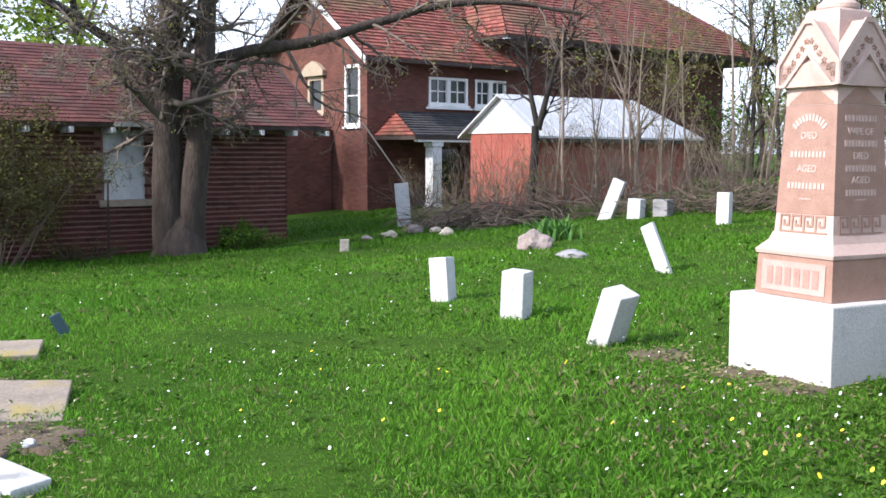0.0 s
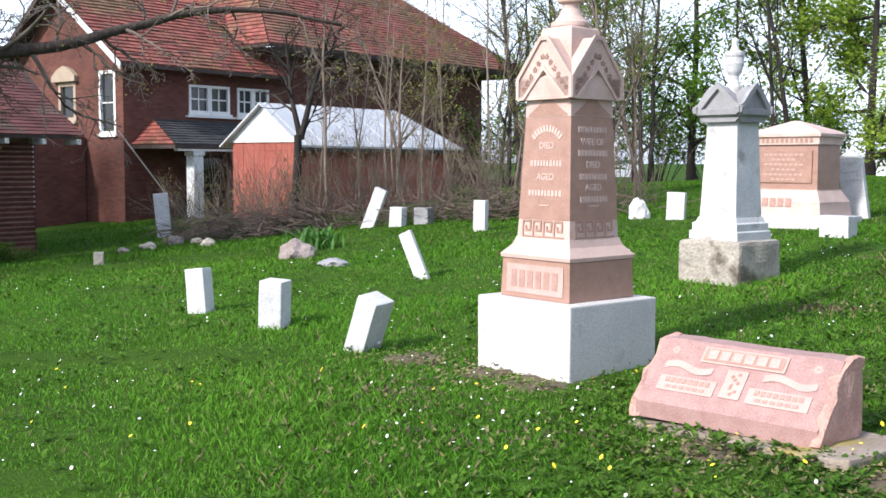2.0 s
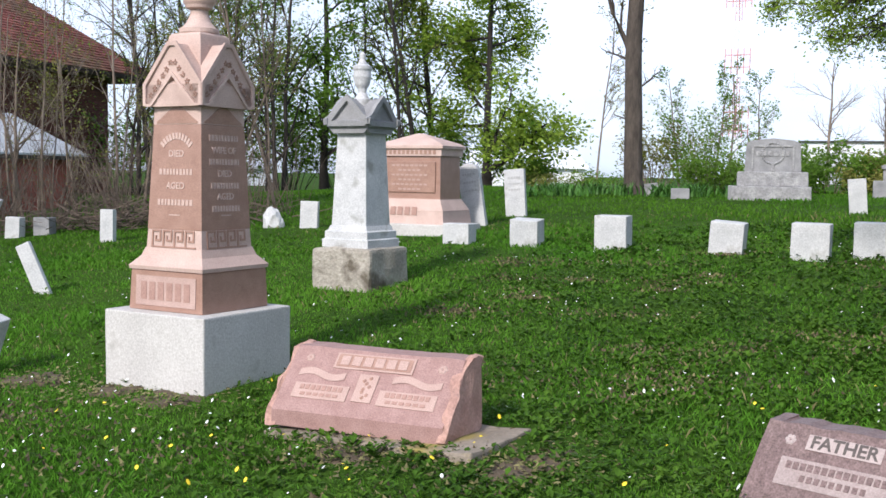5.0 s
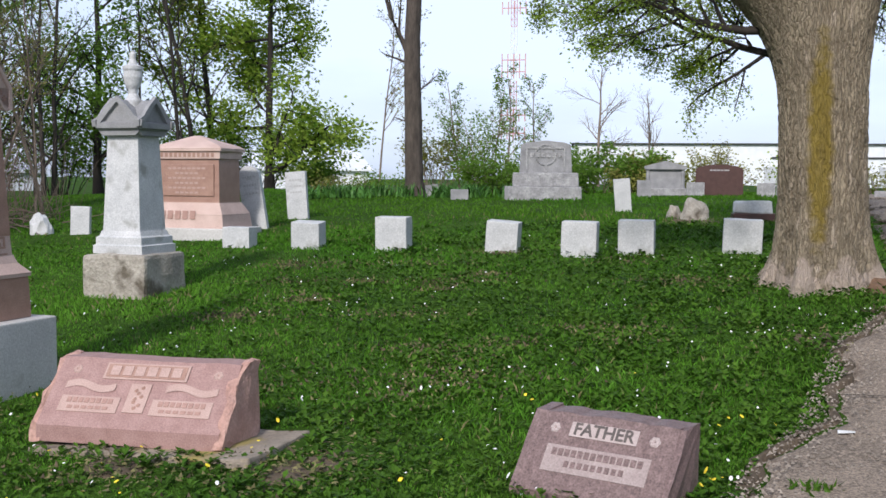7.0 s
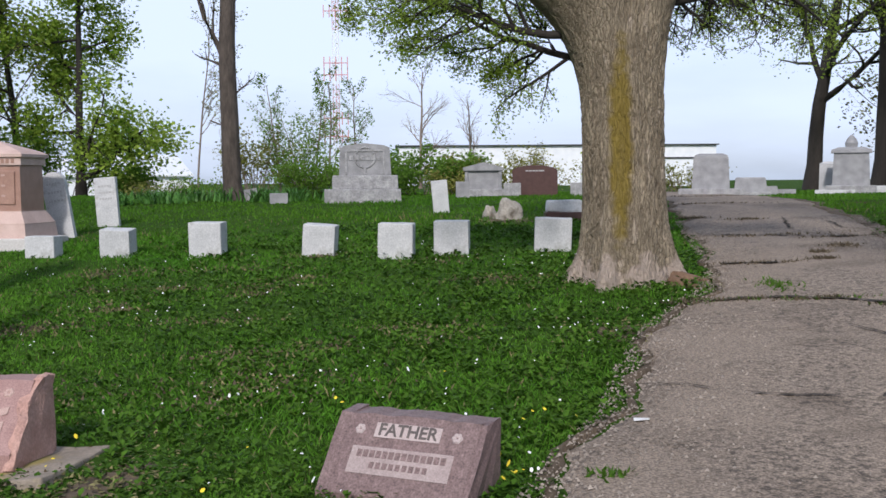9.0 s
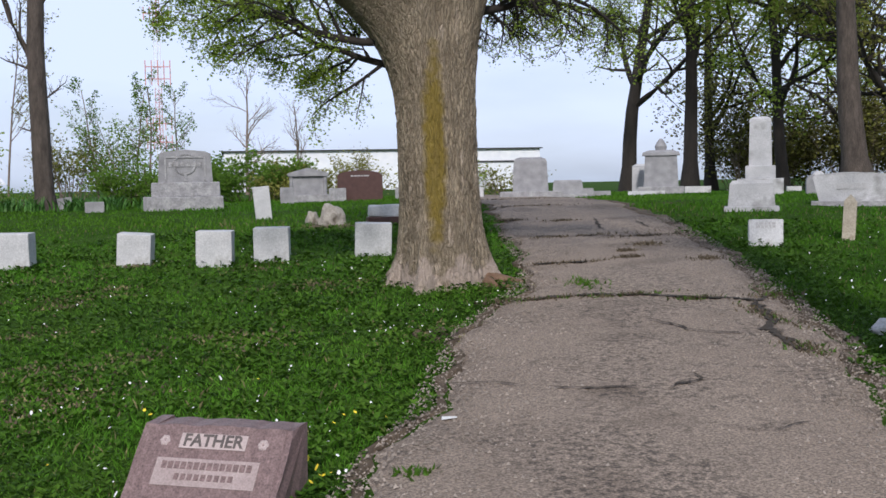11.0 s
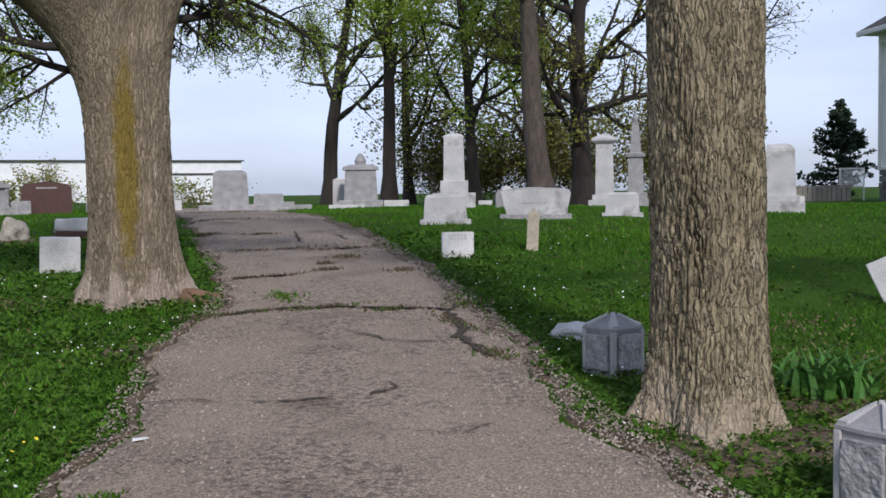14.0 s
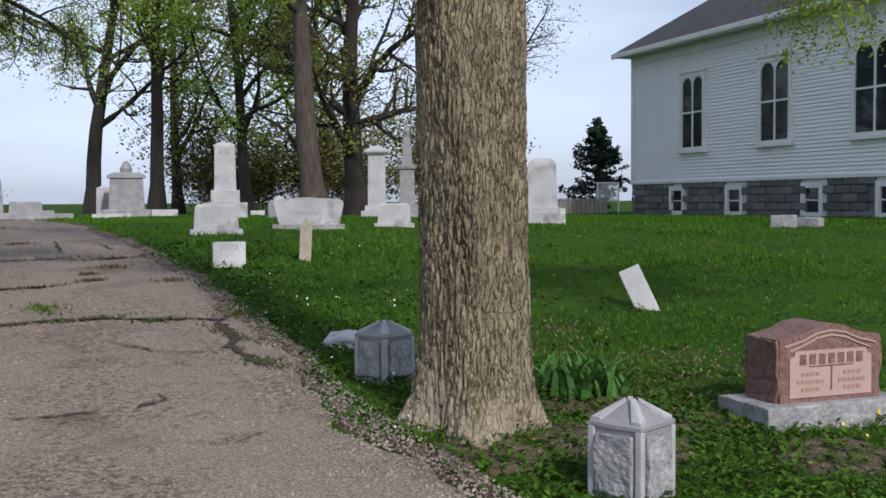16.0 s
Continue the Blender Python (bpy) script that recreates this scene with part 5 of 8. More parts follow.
# ---- corner posts of grey granite ----
def corner_post(x, y, rz, w, h, label):
    ob = thing("corner_post", label, "stone post", x, y, rz)
    hw = w / 2
    bm = bmesh.new()
    stack(bm, [(-0.15, hw * 0.93), (h * 0.74, hw * 0.93), (h * 0.75, hw), (h * 0.79, hw), (h * 0.81, hw * 0.93), (h, hw * 0.12), (h * 1.005, hw * 0.10)])
    part("post", worn(bm, 0.004, 6, 3, x), M_GREYSTONE, ob)
    for i in range(4):
        m = Matrix.Rotation(i * math.pi / 2, 4, 'Z')
        g = new_box(-hw * 0.70, hw * 0.70, -hw - 0.014, -hw * 0.9, 0.02, h * 0.68, 0.008)
        part("rock_faced_panel", worn(g, 0.016, 11, 4, i + x), M_GREYROUGH, ob, m=m)
        k = hw * 0.93
        part("cap_rib", slab([(-k, -k, h * 0.80), (-k + 0.05, -k, h * 0.80), (-0.012, -0.03, h * 0.995), (-0.03, -0.012, h * 0.995), (-k, -k + 0.05, h * 0.80)], (0, 0, 0.018)), M_PALEGREY, ob, m=m)
        part("corner_rib", new_box(-hw * 1.02, -hw * 0.78, -hw * 1.02, -hw * 0.78, -0.05, h * 0.745, 0.006), M_PALEGREY, ob, m=m)
    return ob


corner_post(4.58, 5.98, 10, 0.30, 0.395, "grey granite corner post with rock-faced panels beside a trunk")
corner_post(4.10, 3.24, 8, 0.30, 0.455, "grey granite corner post with rock-faced panels near the lane")
post = tagged(part("grave_post", worn(new_box(-0.06, 0.06, -0.06, 0.06, -0.2, 0.48, 0.02), 0.012, 6, 3), M_LIMESTONE), "narrow weathered stone post behind a trunk", "gravestone")
post.matrix_basis = pose(6.63, 6.76, ground_z(6.8, 6.6))

# ---- red-brown die stone on grey base ----
sw = thing("die_gravestone", "red-brown granite die gravestone with frosted panel on grey granite base", "gravestone", 6.25, 3.55, rz=-62)
sw.matrix_basis = pose(6.18, 3.58, 0.145, 0, 0, -18) @ Matrix.Scale(1.05, 4)
part("base", worn(new_box(-0.50, 0.50, -0.24, 0.24, -0.1, 0.16, 0.01), 0.006, 8, 4), M_GREYROUGH, sw, "grey granite base")
bm = bmesh.new()
o = [(-0.36, 0.16), (-0.36, 0.53), (-0.2, 0.56), (-0.1, 0.60), (0, 0.615), (0.1, 0.60), (0.2, 0.56), (0.36, 0.53), (0.36, 0.16)]
prism(bm, o, -0.16, 0.16)
part("die", worn(bm, 0.004, 12, 2), M_REDBROWN, sw)
for s_ in (-1, 1):
    g = bmesh.new()
    prism(g, [(-0.15, 0.165), (-0.155, 0.30), (-0.15, 0.525), (0.15, 0.525), (0.155, 0.30), (0.15, 0.165)], -0.014, 0.014)
    part("rock_faced_end", worn(g, 0.028, 10, 5, s_ * 3), M_REDBROWN, sw, "dark rough rock-faced end", m=pose(s_ * 0.362, 0, 0, 0, 0, 90))
bm = bmesh.new()
prism(bm, [(-0.295, 0.19), (-0.295, 0.425), (-0.265, 0.43), (-0.255, 0.462), (0.255, 0.462), (0.265, 0.43), (0.295, 0.425), (0.295, 0.19)], -0.168, -0.158)
part("panel", bm, M_CARVED, sw)
bars("name_bar", [0.046] * 7, 0.062, 0.022, M_REDBROWN, sw, pose(0, -0.1685, 0.412, 90), 0.003)
for s_ in (-1, 1):
    for i in range(3):
        bars("inscription_bar", [0.024] * (6 if i == 1 else 4), 0.022, 0.010, M_LETTER, sw, pose(s_ * 0.15, -0.1685, 0.325 - i * 0.045, 90), 0.003)
part("panel_divider", new_box(-0.004, 0.004, -0.173, -0.1685, 0.225, 0.365), M_REDBROWN, sw)
part("panel_rule", new_box(-0.16, 0.16, -0.173, -0.1685, 0.368, 0.374), M_REDBROWN, sw)
for k_, drop in ((0, 0.035), (1, 0.062)):
    bm = bmesh.new()
    up = [(-0.33 + 0.04 * k_, 0.53), (-0.2, 0.56), (-0.1, 0.60), (0, 0.615), (0.1, 0.60), (0.2, 0.56), (0.33 - 0.04 * k_, 0.53)]
    prism(bm, [(a, b - drop) for a, b in up] + [(a, b - drop - 0.009) for a, b in up[::-1]], -0.168, -0.158)
    part("arched_moulding", bm, M_CARVED, sw)


# ---- flat ledger stones ----
def ledger(x, y, rz, w, d, tilt, label, material):
    ob = tagged(part("flat_gravestone", worn(new_box(-w / 2, w / 2, -d / 2, d / 2, -0.08, 0.05, 0.01), 0.006, 5, 4, x), material), label, "gravestone")
    ob.matrix_basis = pose(x, y, ground_z(x, y) - 0.005, tilt[0], tilt[1], rz)


ledger(-6.90, 1.97, 66, 0.62, 0.75, (7, 3), "flat lichened grave slab half sunk in soil", M_MOSS_STONE)
ledger(-8.7, 2.45, 66, 0.55, 0.5, (4, 0), "small flat grave slab sunk in turf", M_MOSS_STONE)
ob = tagged(part("fallen_slab", worn(new_box(-0.5, 0.5, -0.12, 0.12, -0.06, 0.07, 0.012), 0.004, 5, 3), M_WHITESTONE), "white marble slab fallen on the soil", "gravestone")
ob.matrix_basis = pose(-5.66, 1.33, 0.02, 0, 7, 22)
rock(-5.95, 1.75, 0.1, 0.08, 0.03, M_WHITESTONE, "white stone chip on bare soil", 22)


# ---- monuments up on the rise ----
def big_family():
    ob = thing("granite_monument", "large grey granite family monument with wreath panel on stepped base", "monument", -0.92, 21.95, 2)
    part("base", worn(new_box(-0.76, 0.72, -0.45, 0.45, -0.1, 0.24, 0.02), 0.008, 4, 4), M_GREYROUGH, ob)
    part("plinth", worn(new_box(-0.66, 0.66, -0.34, 0.34, 0.24, 0.52, 0.02), 0.01, 5, 4), M_GREYROUGH, ob)
    bm = bmesh.new()
    prism(bm, [(-0.53, 0.52), (-0.50, 1.08), (-0.38, 1.13), (0, 1.17), (0.38, 1.13), (0.50, 1.08), (0.53, 0.52)], -0.25, 0.25)
    part("die", worn(bm, 0.008, 5, 2), M_GREYSTONE, ob)
    bm = bmesh.new()
    for i in range(28):
        a = i / 28 * 2 * math.pi
        stack(bm, [(0, 0.032), (0.02, 0.015)], 6, x=0.20 * math.cos(a), y=0.20 * math.sin(a))
    part("wreath", bm, M_GREYROUGH, ob, m=pose(0, -0.25, 0.88, 90))
    for k_, (x0, x1, z0, z1) in enumerate(((-0.40, -0.36, 0.54, 1.02), (0.36, 0.40, 0.54, 1.02), (-0.36, 0.36, 1.00, 1.04), (-0.03, 0.03, 0.54, 0.68))):
        part("carved_band", new_box(x0, x1, -0.268, -0.245, z0, z1, 0.006), M_GREYROUGH, ob)
    bars("name_bar", [0.08] * 6, 0.1, 0.03, M_GREYROUGH, ob, pose(0, -0.258, 0.88, 90), 0.008)


def temple():
    ob = thing("granite_monument", "small grey granite monument with pedimented cap and columns", "monument", 1.75, 25.7, -4)
    part("base", new_box(-0.50, 0.50, -0.32, 0.32, -0.1, 0.18, 0.02), M_GREYROUGH, ob)
    part("die", new_box(-0.36, 0.36, -0.2, 0.2, 0.18, 0.62, 0.01), M_GREYSTONE, ob)
    for s in (-1, 1):
        bm = bmesh.new()
        stack(bm, [(0.18, 0.06), (0.22, 0.05), (0.58, 0.045), (0.62, 0.06)], 12, x=s * 0.40, y=-0.2)
        part("column", bm, M_GREYSTONE, ob)
    bm = bmesh.new()
    prism(bm, [(-0.47, 0.62), (-0.49, 0.68), (-0.46, 0.70), (0, 0.82), (0.46, 0.70), (0.49, 0.68), (0.47, 0.62)], -0.28, 0.28)
    part("cap", bm, M_GREYSTONE, ob)


big_family()
temple()


def pedestal(x, y, rz, label, base, die, cap, material=None, z=None, finial=None):
    """base, die: (half width, half depth, height); cap: rings above the die."""
    material = material or M_GREYSTONE
    ob = thing("monument", label, "monument", x, y, rz, z)
    zz = -0.1
    for i, (a, b, h) in enumerate(base):
        part("base", new_box(-a, a, -b, b, zz, max(zz, 0) + h, 0.015), M_GREYROUGH if i == 0 and material is M_GREYSTONE else material, ob)
        zz = max(zz, 0) + h
    a, b, h = die
    bm = bmesh.new()
    stack(bm, [(zz, a, b), (zz + h, a * 0.92, b * 0.92)])
    part("die", bm, material, ob)
    if cap:
        bm = bmesh.new()
        stack(bm, [(zz + h + k, p, p * b / a) for k, p in cap])
        part("cap", bm, material, ob)
        zz += cap[-1][0]
    if finial:
        bm = bmesh.new()
        stack(bm, [(zz + h + k, p) for k, p in finial], 14)
        part("finial", bm, material, ob)
    return ob


pedestal(12.2, 23.3, -28, "white marble monument with tall rounded slab on stepped base", [(0.52, 0.4, 0.36), (0.34, 0.3, 0.30)], (0.26, 0.22, 1.02), [(0, 0.25), (0.07, 0.24), (0.12, 0.16), (0.13, 0.1)], M_OLDMARBLE)
pedestal(16.6, 23.2, -36, "white marble pillar monument with pedimented cap", [(0.42, 0.42, 0.18), (0.32, 0.32, 0.14)], (0.24, 0.24, 1.35), [(0, 0.27), (0.06, 0.33), (0.11, 0.33), (0.24, 0.05)], M_OLDMARBLE)
pedestal(17.6, 23.2, -36, "grey marble spire monument on pedestal", [(0.42, 0.42, 0.22), (0.3, 0.3, 0.16)], (0.21, 0.21, 0.95), [(0, 0.25), (0.08, 0.27), (0.12, 0.15), (0.85, 0.09), (0.92, 0.10)], M_GREYSTONE, finial=[(0, 0.06), (0.1, 0.09), (0.2, 0.05), (0.32, 0.02)])
pedestal(14.9, 15.1, -45, "white marble upright gravestone with rounded top on stepped base", [(0.46, 0.3, 0.16), (0.36, 0.22, 0.14)], (0.30, 0.12, 0.82), [(0, 0.285), (0.07, 0.26), (0.13, 0.19), (0.15, 0.1)], M_OLDMARBLE)
pedestal(8.14, 15.7, -26, "white die gravestone on broad thin base beside the lane", [(0.42, 0.28, 0.05)], (0.36, 0.18, 0.36), [(0, 0.33), (0.05, 0.29)], M_OLDMARBLE)
pedestal(11.5, 15.4, -35, "pale block gravestone with curved top", [(0.36, 0.24, 0.05)], (0.30, 0.16, 0.32), [(0, 0.28), (0.04, 0.22)], M_OLDMARBLE)
pedestal(6.9, 24.4, -16, "grey granite block monument with arched top", [(0.72, 0.4, 0.16)], (0.42, 0.24, 0.70), [(0, 0.385), (0.06, 0.36), (0.1, 0.25)], M_GREYSTONE)
pedestal(7.75, 24.2, -16, "low grey granite block beside a monument", [(0.45, 0.35, 0.08)], (0.36, 0.25, 0.30), [(0, 0.33), (0.03, 0.30)], M_GREYSTONE)
pedestal(8.6, 25.6, -18, "small grey block marker", [], (0.26, 0.2, 0.30), None, M_GREYSTONE)
pedestal(10.9, 26.2, -22, "grey granite monument with carved shoulders and finial", [(0.58, 0.4, 0.2)], (0.44, 0.26, 0.80), [(0, 0.48), (0.08, 0.46), (0.14, 0.3)], M_GREYSTONE, finial=[(0, 0.14), (0.1, 0.16), (0.22, 0.1), (0.3, 0.03)])
pedestal(10.75, 27.3, -22, "narrow pale marble slab on a rise", [], (0.22, 0.12, 0.85), [(0, 0.22), (0.06, 0.1)], M_OLDMARBLE)

wide = thing("gravestone", "wide grey granite gravestone with wavy top and thin base", "gravestone", 9.95, 15.8, -31)
part("base", new_box(-0.62, 0.62, -0.25, 0.25, -0.08, 0.06, 0.01), M_GREYROUGH, wide)
bm = bmesh.new()
prism(bm, [(-0.50, 0.06), (-0.60, 0.44), (-0.57, 0.49), (-0.3, 0.515), (0, 0.525), (0.3, 0.515), (0.57, 0.48), (0.61, 0.42), (0.54, 0.06)], -0.15, 0.15)
bm = worn(bm, 0.010, 5, 2)
part("die", bm, M_OLDMARBLE, wide)
bars("name_bar", [0.07] * 5, 0.09, 0.025, M_PALEGREY, wide, pose(0, -0.151, 0.3, 90), 0.006)
for i, (x, y, w, h, top) in enumerate(((11.9, 20.4, 0.3, 0.42, "arch"), (12.3, 20.9, 0.26, 0.5, "arch"), (13.0, 26.0, 0.5, 0.2, "flat"), (9.1, 25.9, 0.6, 0.12, "flat"), (10.1, 25.2, 0.9, 0.10, "flat"),
                                       (12.5, 27.5, 0.7, 0.18, "flat"), (14.6, 27.6, 0.4, 0.42, "arch"), (15.2, 27.2, 0.4, 0.16, "flat"), (5.9, 25.9, 0.4, 0.28, "flat"), (20.2, 20.8, 0.4, 0.32, "arch"),
                                       (21.2, 21.0, 0.36, 0.28, "flat"), (4.6, 26.4, 0.35, 0.35, "flat"), (5.2, 27.0, 0.35, 0.45, "arch"))):
    marker(x, y, w, h, 0.14, M_WHITESTONE if i % 3 else M_GREYSTONE, "small pale upright gravestone on the rise" if h > 0.25 else "low pale marker on the rise", -20, (0, 0), top=top, group="small stones on the rise")
for x, y, w_, h_, rz in ((19.28, 12.55, 0.50, 0.22, -62), (20.05, 12.40, 0.44, 0.17, -80)):
    block = tagged(part("stone_block", worn(new_box(-w_ / 2, w_ / 2, -0.18, 0.18, -0.1, h_, 0.02), 0.03, 4, 4, x), M_GREYROUGH), "rough grey stone block lying before the church", "stone block")
    block.matrix_basis = pose(x, y, ground_z(x, y), 0, 0, rz)

# ---- loose things ----
stake = thing("iron_stake", "thin dark iron stake standing before the outbuilding", "stake", -19.12, 7.47)
bm = bmesh.new()
stack(bm, [(-0.3, 0.022), (1.42, 0.018)], 8)
part("rod", bm, M_IRON, stake)
bm = bmesh.new()
stack(bm, [(1.36, 0.05), (1.42, 0.05)], 8)
part("cap", bm, M_IRON, stake)
leaf = tagged(part("garden_ornament", worn(new_box(-0.05, 0.05, -0.012, 0.012, 0, 0.2, 0.01), 0.004, 4, 2), M_BLUE), "small blue-grey leaning garden ornament in the grass", "ornament")
leaf.matrix_basis = pose(-9.3, 3.15, ground_z(-9.3, 3.15), 0, -28, 66)
plank = tagged(part("leaning_plank", new_box(-0.05, 0.05, -0.02, 0.02, 0, 3.0), M_GREYWOOD), "long weathered plank leaning on the house wall", "plank")
plank.matrix_basis = look((-24.6, 19.0, ground_z(-24.6, 19.0)), (-25.75, 17.6, 2.5)) @ Matrix.Rotation(math.pi, 4, 'X')

# ---- trees ----
def np_mesh(name, verts, faces, material, soft=False):
    verts, faces = np.asarray(verts, np.float32), np.asarray(faces, np.int32)
    me = bpy.data.meshes.new(name)
    k = faces.shape[1]
    me.vertices.add(len(verts))
    me.vertices.foreach_set("co", verts.ravel())
    me.loops.add(faces.size)
    me.loops.foreach_set("vertex_index", faces.ravel())
    me.polygons.add(len(faces))
    me.polygons.foreach_set("loop_start", np.arange(0, faces.size, k, dtype=np.int32))
    me.polygons.foreach_set("use_smooth", np.full(len(faces), soft))
    me.update(calc_edges=True)
    me.materials.append(material)
    return me


class Wood:
    """Collects tapered limbs as tubes, and the places of leaves."""

    def __init__(self, seed):
        self.rnd = random.Random(seed)
        self.v, self.f, self.tips, self.k, self.w, self.least = [], [], [], 0.55, 0.22, 0.004
        self.sides, self.segs = (7, 5, 3, 3), (6, 4, 3, 3)

    def tube(self, pts, radii, sides):
        base = len(self.v)
        n = len(pts)
        for i, (p, r) in enumerate(zip(pts, radii)):
            d = (pts[min(i + 1, n - 1)] - pts[max(i - 1, 0)])
            d = d.normalized() if d.length > 1e-6 else Vector((0, 0, 1))
            s = d.orthogonal().normalized() if abs(d.z) < 0.9 else Vector((1, 0, 0)).cross(d).normalized()
            t = d.cross(s)
            for k in range(sides):
                a = 2 * math.pi * k / sides
                self.v.append(tuple(p + (s * math.cos(a) + t * math.sin(a)) * r))
        for i in range(n - 1):
            for k in range(sides):
                a, b = base + i * sides + k, base + i * sides + (k + 1) % sides
                self.f.append((a, b, b + sides, a + sides))

    def limb(self, start, way, length, r0, r1, sides, up=0.0, wob=0.25, segs=6):
        p, d = Vector(start), Vector(way).normalized()
        pts, rad = [p.copy()], [r0]
        for i in range(segs):
            d = (d + Vector([self.rnd.uniform(-wob, wob) for _ in range(3)]) + Vector((0, 0, up / segs))).normalized()
            p = p + d * (length / segs)
            pts.append(p.copy())
            rad.append(r0 + (r1 - r0) * (i + 1) / segs)
        self.tube(pts, rad, sides)
        return pts, rad

    def spread(self, pts, rad, length, level, counts, angle, up, ratio=0.55, first=0.3):
        """Side limbs along a limb, down to the last level, where the leaves sit."""
        if level >= len(counts):
            self.tips += pts[1:]
            return
        n = counts[level]
        for j in range(n):
            u = first + (1 - first) * (j + self.rnd.random()) / n
            i = min(int(u * (len(pts) - 1)), len(pts) - 2)
            p = pts[i].lerp(pts[i + 1], u * (len(pts) - 1) - i)
            d = (pts[i + 1] - pts[i]).normalized()
            az = self.rnd.uniform(0, 2 * math.pi)
            s = d.orthogonal().normalized()
            side = s * math.cos(az) + d.cross(s) * math.sin(az)
            a = radians(angle * self.rnd.uniform(0.7, 1.3))
            way = d * math.cos(a) + side * math.sin(a)
            ln = length * ratio * (1.15 - 0.6 * u) * self.rnd.uniform(0.7, 1.25)
            r = max(self.least, rad[i] * (self.k if level == 0 else 0.6))
            q, rr = self.limb(p, way, ln, r, max(self.least * 0.5, r * 0.25), self.sides[min(level, 3)], up, self.w, self.segs[min(level, 3)])
            self.spread(q, rr, ln, level + 1, counts, angle, up, ratio, 0.2)

    def leaves(self, count, size, jitter, seed, flat=0.5):
        rs = np.random.RandomState(seed)
        if not self.tips:
            return None
        tips = np.array([tuple(t) for t in self.tips])
        c = tips[rs.randint(0, len(tips), count)] + rs.normal(0, jitter, (count, 3))
        a = rs.normal(0, 1, (count, 3))
        a[:, 2] *= flat
        a /= np.linalg.norm(a, axis=1)[:, None]
        b = np.cross(a, rs.normal(0, 1, (count, 3)))
        b /= np.linalg.norm(b, axis=1)[:, None]
        s = size * rs.uniform(0.5, 1.3, (count, 1))
        v = np.stack([c - a * s * 0.5, c + b * s * 0.3, c + a * s * 0.5, c - b * s * 0.3], 1).reshape(-1, 3)
        f = np.arange(count * 4).reshape(-1, 4)
        return v, f


def grown(name, label, x, y, wood, bark, leafsets, category="tree", stems="trunk"):
    ob = thing(name, label, category, 0, 0, z=0)
    ob.matrix_basis = Matrix()
    tr = new(stems, np_mesh(stems, wood.v, wood.f, bark, True))
    tr.parent = ob
    if stems != "trunk":
        tagged(tr, kind="stuff")
    for material, count, size, jitter, seed in leafsets:
        got = wood.leaves(count, size, jitter, seed)
        if got:
            cr = new("crown", np_mesh("crown", got[0], got[1], material))
            cr.parent = ob
            tagged(cr, kind="stuff")
    return ob


def common_tree(name, label, x, y, h, r, seed, bark, leafsets, counts=(11, 6, 5), angle=50, up=0.35, ratio=0.5, first=0.3, lean=(0, 0), spread_len=None, z=None):
    w = Wood(seed)
    z = ground_z(x, y) if z is None else z
    pts, rad = w.limb((x, y, z - 0.2), (lean[0], lean[1], 1), h, r, r * 0.25, 12, 0.1, 0.06, 10)
    rad[0] *= 1.35
    w.tube(pts[:2], [r * 1.5, r * 0.95], 12)
    w.spread(pts, rad, spread_len or h * 0.8, 0, counts, angle, up, ratio, first)
    return grown(name, label, x, y, w, bark, leafsets)


def barked_trunk(name, x, y, z0, r, height, lean, seed, material, flare=0.55, furrow=0.028, n=190, m=210, freq=5.0, fork=0.0, reach=0.24, root_at=None):
    """A near trunk with furrowed bark and root flare; returns mesh data in world places."""
    v = np.zeros((m, n, 3))
    for j in range(m):
        u = j / (m - 1)
        z = u ** 1.25 * height
        fl = math.exp(-max(0.0, z - 0.1) / reach)
        wide = max(0.0, (z - 1.75) / 1.2) ** 2.6
        for i in range(n):
            a = 2 * math.pi * i / n
            ca, sa = math.cos(a), math.sin(a)
            root = max(0.0, noise.noise(Vector((ca * 1.6 + seed, sa * 1.6, 0.3)))) * 2.0 + 0.22
            if root_at is not None:
                root += 1.5 * math.exp(-((a - root_at) / 0.4) ** 2)
            low = 0.06 * noise.noise(Vector((ca * 1.3, sa * 1.3 + seed, z * 0.5)))
            # plates: long cells parted by furrows, each broken across at uneven heights
            wx = 0.9 * noise.noise(Vector((ca * 4, sa * 4, z * 4 + seed))) + 0.4 * noise.noise(Vector((ca * 11, sa * 11, z * 13)))
            q = Vector((ca * r * freq + wx, sa * r * freq + wx, z * freq * 0.085 + 0.6 * noise.noise(Vector((ca * 4, sa * 4, z * 2.2)))))
            d = noise.voronoi(q)[0]
            gap = max(0.0, 1.0 - (d[1] - d[0]) / 0.26)
            d2 = noise.voronoi(Vector((q.x * 2.1 + 5, q.y * 2.1, q.z * 4.5)))[0]
            gap2 = max(0.0, 1.0 - (d2[1] - d2[0]) / 0.3)
            deep = 0.75 + 0.8 * noise.noise(Vector((ca * 2.5, sa * 2.5, z * 1.3 + 9)))
            small = noise.noise(Vector((ca * 22, sa * 22, z * 14)))
            rr = r * (1 + low + fl * flare * root) + fork * wide * max(0.0, -ca) ** 1.6 + 0.3 * fork * wide * max(0.0, ca) ** 2 - furrow * gap * deep - 0.30 * furrow * gap2 * deep + 0.007 * small
            v[j, i] = (x + lean[0] * z + rr * ca, y + lean[1] * z + rr * sa, z0 + z - 0.12)
    idx = np.arange(m * n).reshape(m, n)
    f = np.stack([idx[:-1, :], np.roll(idx, -1, 1)[:-1, :], np.roll(idx, -1, 1)[1:, :], idx[1:, :]], -1).reshape(-1, 4)
    return np_mesh(name, v.reshape(-1, 3), f, material, True)


